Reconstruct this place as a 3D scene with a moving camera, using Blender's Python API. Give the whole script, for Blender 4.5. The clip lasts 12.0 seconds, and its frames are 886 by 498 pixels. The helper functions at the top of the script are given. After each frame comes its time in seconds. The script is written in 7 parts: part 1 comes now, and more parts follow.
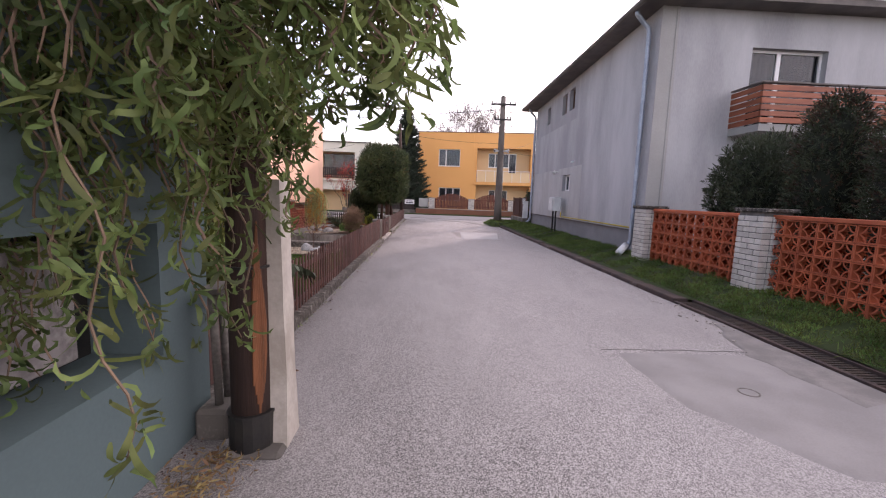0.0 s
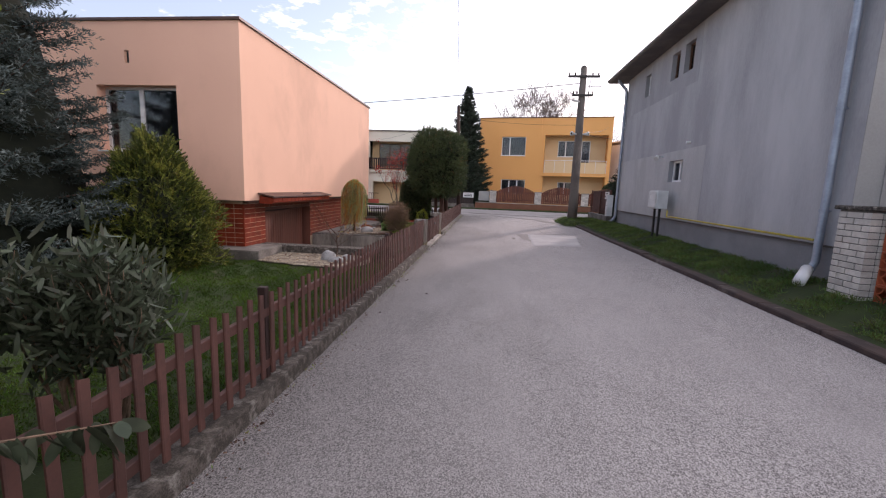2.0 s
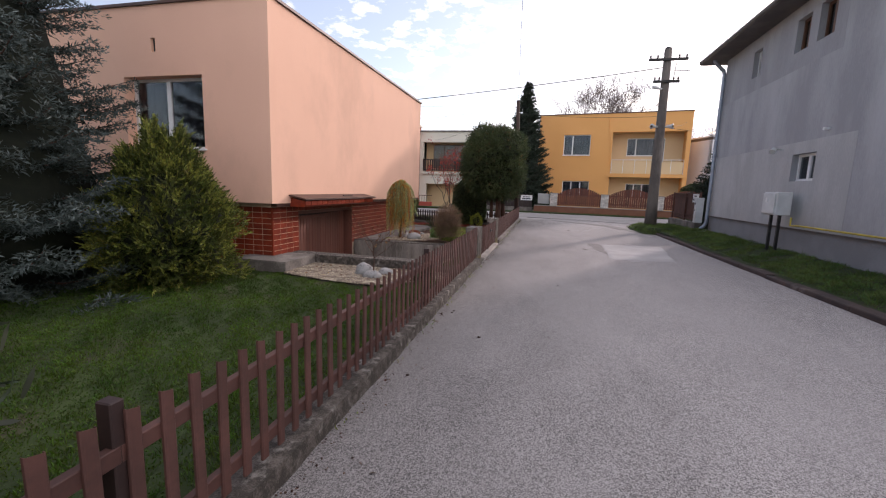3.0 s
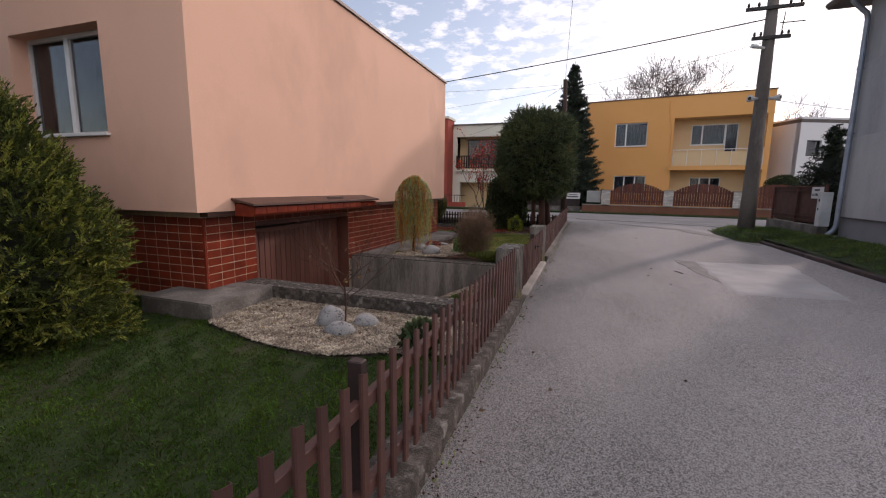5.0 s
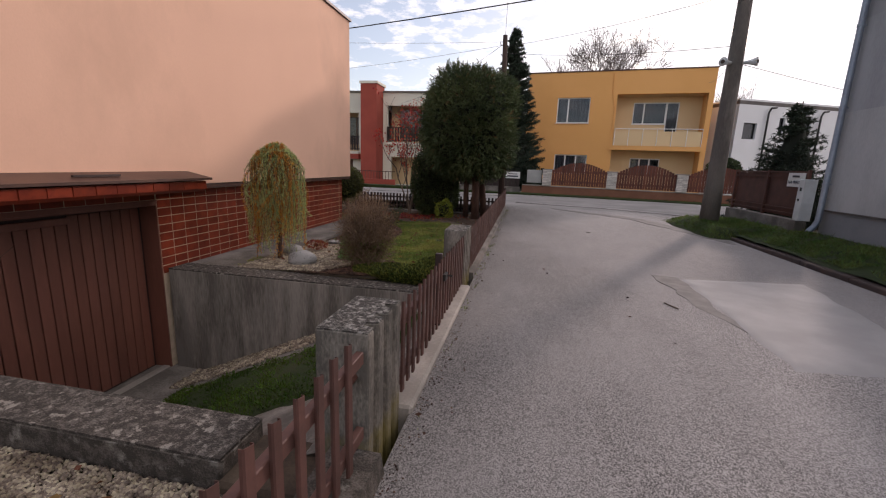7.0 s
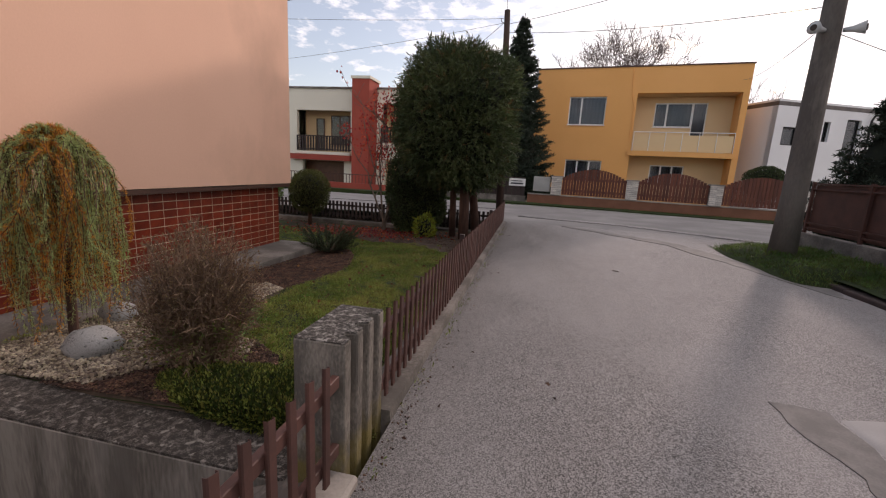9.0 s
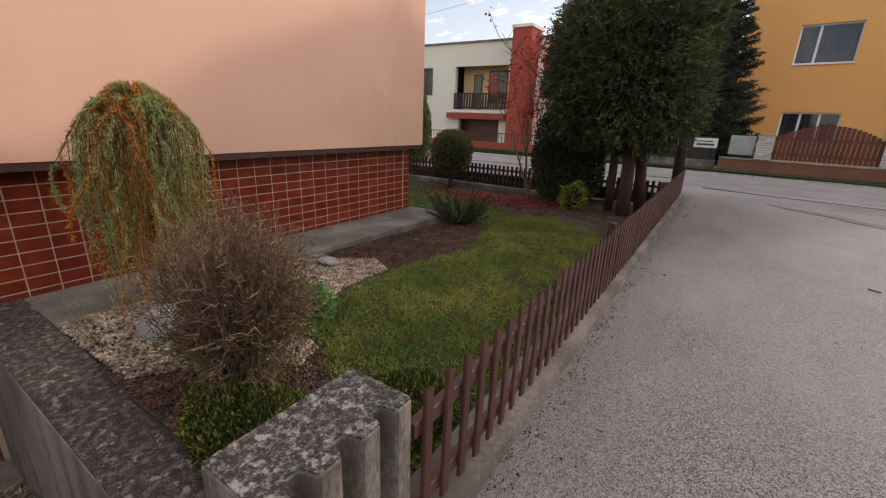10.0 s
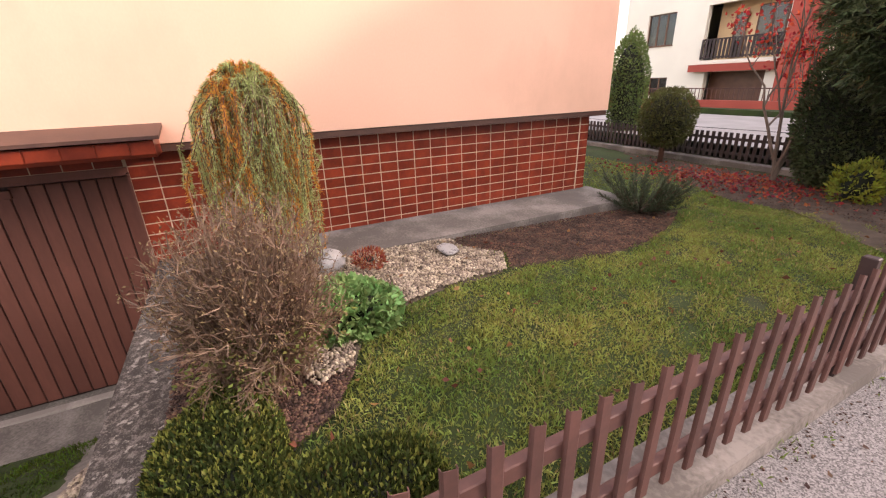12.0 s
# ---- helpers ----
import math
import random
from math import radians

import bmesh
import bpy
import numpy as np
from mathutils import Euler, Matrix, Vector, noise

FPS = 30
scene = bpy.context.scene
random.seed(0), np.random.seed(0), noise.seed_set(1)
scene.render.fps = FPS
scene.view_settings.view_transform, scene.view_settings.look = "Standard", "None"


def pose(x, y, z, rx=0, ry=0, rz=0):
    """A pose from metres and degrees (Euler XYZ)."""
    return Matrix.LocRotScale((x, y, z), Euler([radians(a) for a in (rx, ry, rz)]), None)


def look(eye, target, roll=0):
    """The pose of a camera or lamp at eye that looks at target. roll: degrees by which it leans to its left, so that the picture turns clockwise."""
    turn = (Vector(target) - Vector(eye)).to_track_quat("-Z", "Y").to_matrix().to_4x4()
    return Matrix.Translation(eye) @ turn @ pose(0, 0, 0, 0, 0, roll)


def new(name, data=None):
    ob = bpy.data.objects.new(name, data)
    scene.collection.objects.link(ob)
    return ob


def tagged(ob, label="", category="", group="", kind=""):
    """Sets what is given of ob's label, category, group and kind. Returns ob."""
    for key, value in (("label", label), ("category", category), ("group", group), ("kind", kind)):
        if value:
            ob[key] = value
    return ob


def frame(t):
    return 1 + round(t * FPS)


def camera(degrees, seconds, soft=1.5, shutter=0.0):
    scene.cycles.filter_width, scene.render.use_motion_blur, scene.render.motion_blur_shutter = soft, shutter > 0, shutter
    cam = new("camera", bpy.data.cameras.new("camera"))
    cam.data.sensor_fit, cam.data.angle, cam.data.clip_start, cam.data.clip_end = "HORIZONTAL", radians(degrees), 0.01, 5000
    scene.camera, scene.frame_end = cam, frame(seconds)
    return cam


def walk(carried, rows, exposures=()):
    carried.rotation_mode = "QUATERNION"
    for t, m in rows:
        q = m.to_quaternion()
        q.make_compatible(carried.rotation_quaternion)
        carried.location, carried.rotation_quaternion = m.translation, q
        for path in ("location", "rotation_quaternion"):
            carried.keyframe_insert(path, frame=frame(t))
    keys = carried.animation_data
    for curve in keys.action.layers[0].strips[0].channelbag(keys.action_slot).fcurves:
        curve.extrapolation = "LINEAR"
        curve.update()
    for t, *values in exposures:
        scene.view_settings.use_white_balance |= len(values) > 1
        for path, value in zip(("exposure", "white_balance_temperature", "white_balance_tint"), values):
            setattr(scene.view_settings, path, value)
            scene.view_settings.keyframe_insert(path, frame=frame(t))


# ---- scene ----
cam = camera(94.0, 12.0, 1.15)
PATH = [
    (0, (0.000, -1.480, 1.322), (0.084, 0.502, 1.074), 2.0),
    (0.5, (0.095, -0.693, 1.333), (0.199, 1.286, 1.057), 1.0),
    (1, (0.105, 0.000, 1.344), (0.135, 1.975, 1.031), 1.4),
    (1.5, (0.062, 0.749, 1.352), (-0.020, 2.724, 1.045), 2.0),
    (2, (0.027, 1.526, 1.337), (-0.177, 3.494, 1.044), 2.0),
    (2.5, (-0.067, 2.313, 1.331), (-0.409, 4.261, 1.036), 2.2),
    (3, (-0.200, 3.072, 1.300), (-0.662, 4.997, 1.011), 1.9),
    (3.2, (-0.249, 3.337, 1.263), (-0.761, 5.253, 1.008), 2.5),
    (4.8, (-0.643, 5.636, 1.301), (-1.322, 7.498, 1.035), 1.3),
    (5, (-0.641, 5.947, 1.266), (-1.283, 7.818, 0.971), 0.8),
    (5.5, (-0.727, 6.664, 1.273), (-1.225, 8.582, 1.006), 1.6),
    (6, (-0.717, 7.392, 1.284), (-1.115, 9.329, 0.985), 1.2),
    (6.5, (-0.734, 8.099, 1.272), (-1.123, 10.019, 0.869), 2.0),
    (7, (-0.730, 8.835, 1.299), (-1.094, 10.761, 0.898), 2.2),
    (7.5, (-0.651, 9.574, 1.289), (-0.996, 11.514, 0.947), 2.3),
    (7.7, (-0.671, 9.843, 1.289), (-1.010, 11.787, 0.966), 2.4),
    (9.3, (-0.601, 12.032, 1.367), (-1.055, 13.931, 0.931), 3.6),
    (9.5, (-0.622, 12.271, 1.380), (-1.232, 14.109, 0.881), 3.8),
    (10, (-0.717, 12.785, 1.348), (-1.759, 14.384, 0.749), 2.3),
    (10.5, (-0.717, 13.131, 1.349), (-2.152, 14.350, 0.675), -1.1),
    (11, (-0.670, 13.388, 1.339), (-2.236, 14.406, 0.623), -3.1),
    (11.5, (-0.722, 13.648, 1.325), (-2.316, 14.629, 0.620), -1.9),
    (12, (-0.743, 13.925, 1.334), (-2.408, 14.744, 0.586), -1.8),
]
walk(cam, [(t, look(eye, target, roll)) for t, eye, target, roll in PATH],
     [(0, 0.90, 6700, 29), (1, 0.70, 6600, 27), (2.5, 0.50, 6550, 22), (4, 0.27, 6600, 21), (5, 0.00, 6650, 21), (6, 0.00, 6750, 20), (7.5, 0.05, 6850, 21), (9.5, 0.00, 7000, 20), (10.5, 0.81, 7100, 19), (11.5, 1.43, 7250, 25), (12, 1.49, 7250, 27)])

# ---- world and sun ----
SUN_ELEV, SUN_ROT = radians(18.5), radians(29)
world = bpy.data.worlds.new("world")
scene.world = world
world.use_nodes = True
wn, wl = world.node_tree.nodes, world.node_tree.links
wn.clear()
w_out = wn.new("ShaderNodeOutputWorld")
w_mix = wn.new("ShaderNodeMixShader")
w_sky = wn.new("ShaderNodeTexSky")
w_sky.sky_type, w_sky.sun_disc = "NISHITA", False
w_sky.sun_elevation, w_sky.sun_rotation = SUN_ELEV, SUN_ROT
w_bg1, w_bg2 = wn.new("ShaderNodeBackground"), wn.new("ShaderNodeBackground")
w_bg1.inputs[1].default_value = 0.15
w_bg2.inputs[0].default_value = (0.97, 0.98, 1.0, 1)
w_bg2.inputs[1].default_value = 1.25
w_co = wn.new("ShaderNodeTexCoord")
w_map = wn.new("ShaderNodeMapping")
w_map.inputs["Scale"].default_value = (1.0, 1.0, 2.6)
w_noise = wn.new("ShaderNodeTexNoise")
w_noise.inputs["Scale"].default_value = 17.0
w_noise.inputs["Detail"].default_value = 7
w_noise.inputs["Roughness"].default_value = 0.6
w_sep = wn.new("ShaderNodeSeparateXYZ")
w_add = wn.new("ShaderNodeMath")
w_add.operation = "MULTIPLY_ADD"
w_add.inputs[1].default_value = 0.31
w_ramp = wn.new("ShaderNodeValToRGB")
w_ramp.color_ramp.elements[0].position, w_ramp.color_ramp.elements[1].position = 0.41, 0.59
w_ramp.color_ramp.elements[0].color = (0.16, 0.16, 0.16, 1)
wl.new(w_co.outputs["Generated"], w_map.inputs[0])
wl.new(w_map.outputs[0], w_noise.inputs[0])
wl.new(w_co.outputs["Generated"], w_sep.inputs[0])
wl.new(w_sep.outputs[0], w_add.inputs[0])
wl.new(w_noise.outputs[0], w_add.inputs[2])
wl.new(w_add.outputs[0], w_ramp.inputs[0])
wl.new(w_ramp.outputs[0], w_mix.inputs[0])
wl.new(w_sky.outputs[0], w_bg1.inputs[0])
wl.new(w_bg1.outputs[0], w_mix.inputs[1])
wl.new(w_bg2.outputs[0], w_mix.inputs[2])
wl.new(w_mix.outputs[0], w_out.inputs[0])

sun_data = bpy.data.lights.new("sun", "SUN")
sun_data.energy, sun_data.angle, sun_data.color = 1.4, radians(3.3), (1.0, 0.87, 0.79)
sun = new("sun", sun_data)
to_sun = Vector((math.sin(SUN_ROT) * math.cos(SUN_ELEV), math.cos(SUN_ROT) * math.cos(SUN_ELEV), math.sin(SUN_ELEV)))
sun.matrix_world = look(to_sun * 60, (0, 0, 0))


# ---- materials ----
def mat(name, c1, c2=None, rough=0.8, metal=0.0, scale=3.0, fine=60.0, bump=0.15, spread=0.0, third=None, third_at=0.62,
        island=0.0, per_object=0.0, transmit=0.0, trans_leaf=0.0, spec=0.5, stretch=(1, 1, 1), third_soft=0.06, fine_amount=0.35, ior=1.45, bump_scale=None):
    """A surface with colour variation at two scales, optional stains and fine relief, in world metres."""
    m = bpy.data.materials.new(name)
    m.use_nodes = True
    n, l = m.node_tree.nodes, m.node_tree.links
    b = n["Principled BSDF"]
    c2 = c2 or tuple(v * 0.75 for v in c1)
    geo = n.new("ShaderNodeNewGeometry")
    mp = n.new("ShaderNodeMapping")
    mp.inputs["Scale"].default_value = stretch
    l.new(geo.outputs["Position"], mp.inputs[0])
    t1, t2 = n.new("ShaderNodeTexNoise"), n.new("ShaderNodeTexNoise")
    t1.inputs["Scale"].default_value, t1.inputs["Detail"].default_value = scale, 5
    t2.inputs["Scale"].default_value, t2.inputs["Detail"].default_value = fine, 3
    l.new(mp.outputs[0], t1.inputs[0])
    l.new(mp.outputs[0], t2.inputs[0])
    mx = n.new("ShaderNodeMath")
    mx.operation = "MULTIPLY_ADD"
    mx.inputs[1].default_value = fine_amount
    l.new(t2.outputs[0], mx.inputs[0])
    l.new(t1.outputs[0], mx.inputs[2])
    ramp = n.new("ShaderNodeValToRGB")
    lo = 0.38 + fine_amount * 0.36
    ramp.color_ramp.elements[0].position, ramp.color_ramp.elements[1].position = lo, lo + 0.28
    ramp.color_ramp.elements[0].color, ramp.color_ramp.elements[1].color = (*c1, 1), (*c2, 1)
    l.new(mx.outputs[0], ramp.inputs[0])
    col = ramp.outputs[0]
    if third:
        t3 = n.new("ShaderNodeTexNoise")
        t3.inputs["Scale"].default_value, t3.inputs["Detail"].default_value, t3.inputs["Roughness"].default_value = scale * 0.6, 8, 0.65
        off = n.new("ShaderNodeMapping")
        off.inputs["Location"].default_value = (7.3, 2.1, 4.4)
        off.inputs["Scale"].default_value = stretch
        l.new(geo.outputs["Position"], off.inputs[0])
        l.new(off.outputs[0], t3.inputs[0])
        r3 = n.new("ShaderNodeValToRGB")
        r3.color_ramp.elements[0].position, r3.color_ramp.elements[1].position = third_at - third_soft, third_at + third_soft
        l.new(t3.outputs[0], r3.inputs[0])
        mix3 = n.new("ShaderNodeMix")
        mix3.data_type = "RGBA"
        l.new(r3.outputs[0], mix3.inputs[0])
        l.new(col, mix3.inputs[6])
        mix3.inputs[7].default_value = (*third, 1)
        col = mix3.outputs[2]
    if island or per_object:
        hsv = n.new("ShaderNodeHueSaturation")
        src = geo.outputs["Random Per Island"] if island else n.new("ShaderNodeObjectInfo").outputs["Random"]
        amount = island or per_object
        rng = n.new("ShaderNodeMapRange")
        rng.inputs[3].default_value, rng.inputs[4].default_value = 1 - amount, 1 + amount
        l.new(src, rng.inputs[0])
        l.new(rng.outputs[0], hsv.inputs["Value"])
        if spread:
            hr = n.new("ShaderNodeMapRange")
            hr.inputs[3].default_value, hr.inputs[4].default_value = 0.5 - spread, 0.5 + spread
            l.new(src, hr.inputs[0])
            l.new(hr.outputs[0], hsv.inputs["Hue"])
        l.new(col, hsv.inputs["Color"])
        col = hsv.outputs[0]
    l.new(col, b.inputs["Base Color"])
    b.inputs["Roughness"].default_value, b.inputs["Metallic"].default_value = rough, metal
    b.inputs["Specular IOR Level"].default_value = spec
    b.inputs["Transmission Weight"].default_value = transmit
    b.inputs["IOR"].default_value = ior
    if bump:
        bp = n.new("ShaderNodeBump")
        bp.inputs["Strength"].default_value = bump
        bp.inputs["Distance"].default_value = 0.01
        l.new(mx.outputs[0], bp.inputs["Height"])
        l.new(bp.outputs[0], b.inputs["Normal"])
    if trans_leaf:
        tr = n.new("ShaderNodeBsdfTranslucent")
        l.new(col, tr.inputs[0])
        ms = n.new("ShaderNodeMixShader")
        ms.inputs[0].default_value = trans_leaf
        out = n["Material Output"]
        l.new(b.outputs[0], ms.inputs[1])
        l.new(tr.outputs[0], ms.inputs[2])
        l.new(ms.outputs[0], out.inputs[0])
    return m


def leafmat(name, c1, c2, island=0.35, spread=0.03, rough=0.6, trans=0.25, scale=1.5):
    return mat(name, c1, c2, rough=rough, scale=scale, fine=12, bump=0, island=island, spread=spread, trans_leaf=trans, spec=0.3)


def chip_surface(name, light, dark, wear, size=95.0, contrast=0.16, edge_dark=None):
    """A chip-sealed road: single pale and dark stones, with broad worn and stained areas and an optional darker side.
    """
    m = bpy.data.materials.new(name)
    m.use_nodes = True
    n, l = m.node_tree.nodes, m.node_tree.links
    b = n["Principled BSDF"]
    geo = n.new("ShaderNodeNewGeometry")
    vo = n.new("ShaderNodeTexVoronoi")
    vo.inputs["Scale"].default_value = size
    fine, broad, stain = (n.new("ShaderNodeTexNoise") for _ in range(3))
    for tex, s, det in ((fine, size * 0.3, 4), (broad, 0.8, 5), (stain, 2.6, 8)):
        tex.inputs["Scale"].default_value, tex.inputs["Detail"].default_value = s, det
        if s < 5:
            along = n.new("ShaderNodeMapping")
            along.inputs["Scale"].default_value = (1.0, 0.5, 1)
            l.new(geo.outputs["Position"], along.inputs[0])
            l.new(along.outputs[0], tex.inputs[0])
        else:
            l.new(geo.outputs["Position"], tex.inputs[0])
    l.new(geo.outputs["Position"], vo.inputs["Vector"])
    bw = n.new("ShaderNodeRGBToBW")
    l.new(vo.outputs["Color"], bw.inputs[0])
    mix = n.new("ShaderNodeMath")
    mix.operation = "MULTIPLY_ADD"
    mix.inputs[1].default_value = 0.3
    l.new(fine.outputs[0], mix.inputs[0])
    l.new(bw.outputs[0], mix.inputs[2])
    ramp = n.new("ShaderNodeValToRGB")
    e = ramp.color_ramp.elements
    e[0].position, e[1].position = 0.65 - contrast * 2, 0.65 + contrast * 2
    e[0].color, e[1].color = (*dark, 1), (*light, 1)
    l.new(mix.outputs[0], ramp.inputs[0])
    r2 = n.new("ShaderNodeValToRGB")
    r2.color_ramp.elements[0].position, r2.color_ramp.elements[1].position = 0.38, 0.62
    l.new(broad.outputs[0], r2.inputs[0])
    smooth = n.new("ShaderNodeMix")
    smooth.data_type = "RGBA"
    smooth.inputs[7].default_value = (*wear, 1)
    half = n.new("ShaderNodeMath")
    half.operation = "MULTIPLY"
    half.inputs[1].default_value = 0.5
    l.new(r2.outputs[0], half.inputs[0])
    l.new(half.outputs[0], smooth.inputs[0])
    l.new(ramp.outputs[0], smooth.inputs[6])
    hsv = n.new("ShaderNodeHueSaturation")
    rg = n.new("ShaderNodeMapRange")
    rg.inputs[1].default_value, rg.inputs[2].default_value, rg.inputs[3].default_value, rg.inputs[4].default_value = 0.3, 0.7, 0.93, 1.06
    l.new(stain.outputs[0], rg.inputs[0])
    l.new(rg.outputs[0], hsv.inputs["Value"])
    if edge_dark:
        # the colour darkens towards one edge, with a wandering border
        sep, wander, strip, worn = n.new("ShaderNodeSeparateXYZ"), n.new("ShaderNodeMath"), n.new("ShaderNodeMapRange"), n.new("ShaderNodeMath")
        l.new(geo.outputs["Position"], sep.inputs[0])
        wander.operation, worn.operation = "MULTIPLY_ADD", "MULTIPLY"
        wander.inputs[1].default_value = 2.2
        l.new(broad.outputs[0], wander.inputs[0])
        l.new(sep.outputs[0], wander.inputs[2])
        strip.inputs[1].default_value, strip.inputs[2].default_value, strip.inputs[3].default_value, strip.inputs[4].default_value = edge_dark
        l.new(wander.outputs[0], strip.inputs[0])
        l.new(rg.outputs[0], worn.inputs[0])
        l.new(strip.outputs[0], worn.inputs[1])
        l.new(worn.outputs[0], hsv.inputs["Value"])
    l.new(smooth.outputs[2], hsv.inputs["Color"])
    l.new(hsv.outputs[0], b.inputs["Base Color"])
    b.inputs["Roughness"].default_value = 0.9
    bp = n.new("ShaderNodeBump")
    bp.inputs["Strength"].default_value, bp.inputs["Distance"].default_value = 0.55, 0.006
    l.new(mix.outputs[0], bp.inputs["Height"])
    l.new(bp.outputs[0], b.inputs["Normal"])
    return m


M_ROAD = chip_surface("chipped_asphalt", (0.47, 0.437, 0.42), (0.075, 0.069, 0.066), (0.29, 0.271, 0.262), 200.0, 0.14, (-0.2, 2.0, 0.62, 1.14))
M_PATCH = mat("concrete_patch", (0.44, 0.42, 0.408), (0.36, 0.342, 0.332), rough=0.85, scale=2.2, fine=120, bump=0.15)
M_CROSS = mat("cross_street_asphalt", (0.30, 0.283, 0.272), (0.22, 0.207, 0.2), rough=0.9, scale=0.8, fine=60, bump=0.2)
M_SLAB = mat("old_slab", (0.295, 0.276, 0.265), (0.235, 0.22, 0.211), rough=0.9, scale=2.0, fine=100, bump=0.25)
M_CRACK = mat("crack_dirt", (0.21, 0.192, 0.18), (0.15, 0.138, 0.13), rough=0.95, scale=6)
M_RWALL = mat("streaked_wall_concrete", (0.28, 0.252, 0.222), (0.12, 0.106, 0.091), rough=0.95, scale=5, fine=60, bump=0.4, third=(0.17, 0.155, 0.14), third_at=0.60, stretch=(1, 1, 0.16), fine_amount=0.4)
M_SILL = mat("crumbling_concrete", (0.14, 0.12, 0.103), (0.05, 0.042, 0.035), rough=0.95, scale=16, fine=110, bump=0.9, third=(0.26, 0.24, 0.215), third_at=0.62, fine_amount=0.6)
M_WET = mat("dark_patch_edge", (0.25, 0.23, 0.215), (0.18, 0.166, 0.156), rough=0.85, scale=5, fine=80)
M_SOIL = mat("soil", (0.09, 0.065, 0.045), (0.05, 0.035, 0.025), rough=1, scale=6, fine=70, bump=0.6)
M_LAWN = mat("lawn_soil", (0.030, 0.050, 0.009), (0.018, 0.030, 0.006), rough=1, scale=1.6, fine=60, bump=0.8, third=(0.048, 0.042, 0.022), third_at=0.62)
M_FIELD = mat("far_ground", (0.10, 0.11, 0.05), (0.16, 0.14, 0.10), rough=1, scale=0.2, fine=5)
M_GRASS = leafmat("grass_blade", (0.30, 0.31, 0.076), (0.13, 0.187, 0.038), island=0.45, spread=0.035, trans=0.3, scale=1.2)
M_GRASSDRY = leafmat("dry_grass_blade", (0.36, 0.29, 0.12), (0.22, 0.19, 0.07), island=0.3)
M_VERGE = leafmat("verge_grass_blade", (0.16, 0.21, 0.055), (0.065, 0.105, 0.024), island=0.5, spread=0.05, trans=0.3)
M_GRASS2 = leafmat("dark_grass_blade", (0.074, 0.126, 0.012), (0.030, 0.062, 0.006), island=0.45, spread=0.03, trans=0.3, scale=1.0)
M_CONC = mat("weathered_concrete", (0.245, 0.221, 0.198), (0.118, 0.105, 0.092), rough=0.95, scale=2.5, fine=45, bump=0.5, third=(0.10, 0.09, 0.08), third_at=0.60, fine_amount=0.5)
M_CONC_TOP = mat("lichen_concrete", (0.16, 0.142, 0.125), (0.04, 0.034, 0.029), rough=0.95, scale=26, fine=120, bump=0.9, third_soft=0.03, third=(0.26, 0.24, 0.212), third_at=0.60, fine_amount=0.8)
M_PTOP = mat("lichen_pillar_top", (0.26, 0.24, 0.215), (0.045, 0.04, 0.035), rough=0.95, scale=45, fine=170, bump=1.0, third=(0.36, 0.34, 0.31), third_at=0.58, third_soft=0.04, fine_amount=0.9)
M_CONC_PALE = mat("pale_concrete", (0.40, 0.36, 0.32), (0.26, 0.235, 0.21), rough=0.9, scale=3, fine=60, bump=0.3, third=(0.22, 0.20, 0.18), third_at=0.63)
M_PILLAR = mat("stained_pillar_concrete", (0.27, 0.24, 0.205), (0.12, 0.107, 0.092), rough=0.95, scale=11, fine=90, bump=0.9, third=(0.13, 0.115, 0.10), third_at=0.60, stretch=(1, 1, 0.4), fine_amount=0.6)
M_KERB = mat("brown_kerb", (0.075, 0.05, 0.042), (0.045, 0.032, 0.03), rough=0.9, scale=4, fine=70, bump=0.4, third=(0.17, 0.14, 0.12), third_at=0.64)
M_IRON = mat("cast_iron", (0.05, 0.045, 0.043), (0.08, 0.06, 0.05), rough=0.6, metal=0.6, scale=6, fine=60)
M_GRAY = mat("grey_render", (0.39, 0.39, 0.40), (0.305, 0.305, 0.315), rough=0.95, scale=1.1, fine=40, bump=0.25, third=(0.465, 0.465, 0.475), third_at=0.56, third_soft=0.12, stretch=(1, 1, 0.30))
M_GRAYPATCH = mat("pale_render_coat", (0.475, 0.47, 0.465), (0.38, 0.377, 0.375), rough=0.95, scale=1.4, fine=40, bump=0.25, third=(0.34, 0.335, 0.325), third_at=0.60, third_soft=0.1, stretch=(1, 1, 0.3))
M_GRAYDARK = mat("dark_render_coat", (0.35, 0.35, 0.365), (0.29, 0.29, 0.30), rough=0.95, scale=1.3, fine=40, bump=0.25, third=(0.41, 0.41, 0.42), third_at=0.6, third_soft=0.1, stretch=(1, 1, 0.3))
M_GRAY2 = mat("grey_render_light", (0.36, 0.355, 0.34), (0.30, 0.295, 0.285), rough=0.95, scale=0.8, fine=40, bump=0.25)
M_PLINTH_G = mat("dark_grey_plinth", (0.25, 0.25, 0.26), (0.20, 0.20, 0.21), rough=0.95, scale=1.4, fine=40, bump=0.25)
M_ROOFG = mat("fibre_cement_roof", (0.30, 0.29, 0.28), (0.20, 0.19, 0.18), rough=0.9, scale=2, fine=40, bump=0.3, island=0.15)
M_FASCIA = mat("brown_fascia", (0.13, 0.11, 0.10), (0.08, 0.07, 0.065), rough=0.6, scale=3)
M_ZINC = mat("zinc_pipe", (0.33, 0.37, 0.43), (0.25, 0.28, 0.33), rough=0.45, metal=0.5, scale=4, fine=30, bump=0.05)
M_WPVC = mat("white_plastic", (0.78, 0.78, 0.78), (0.70, 0.70, 0.69), rough=0.35, scale=3, bump=0.02)
M_BOXW = mat("meter_box_grey", (0.62, 0.63, 0.62), (0.52, 0.53, 0.52), rough=0.5, scale=4, bump=0.05)
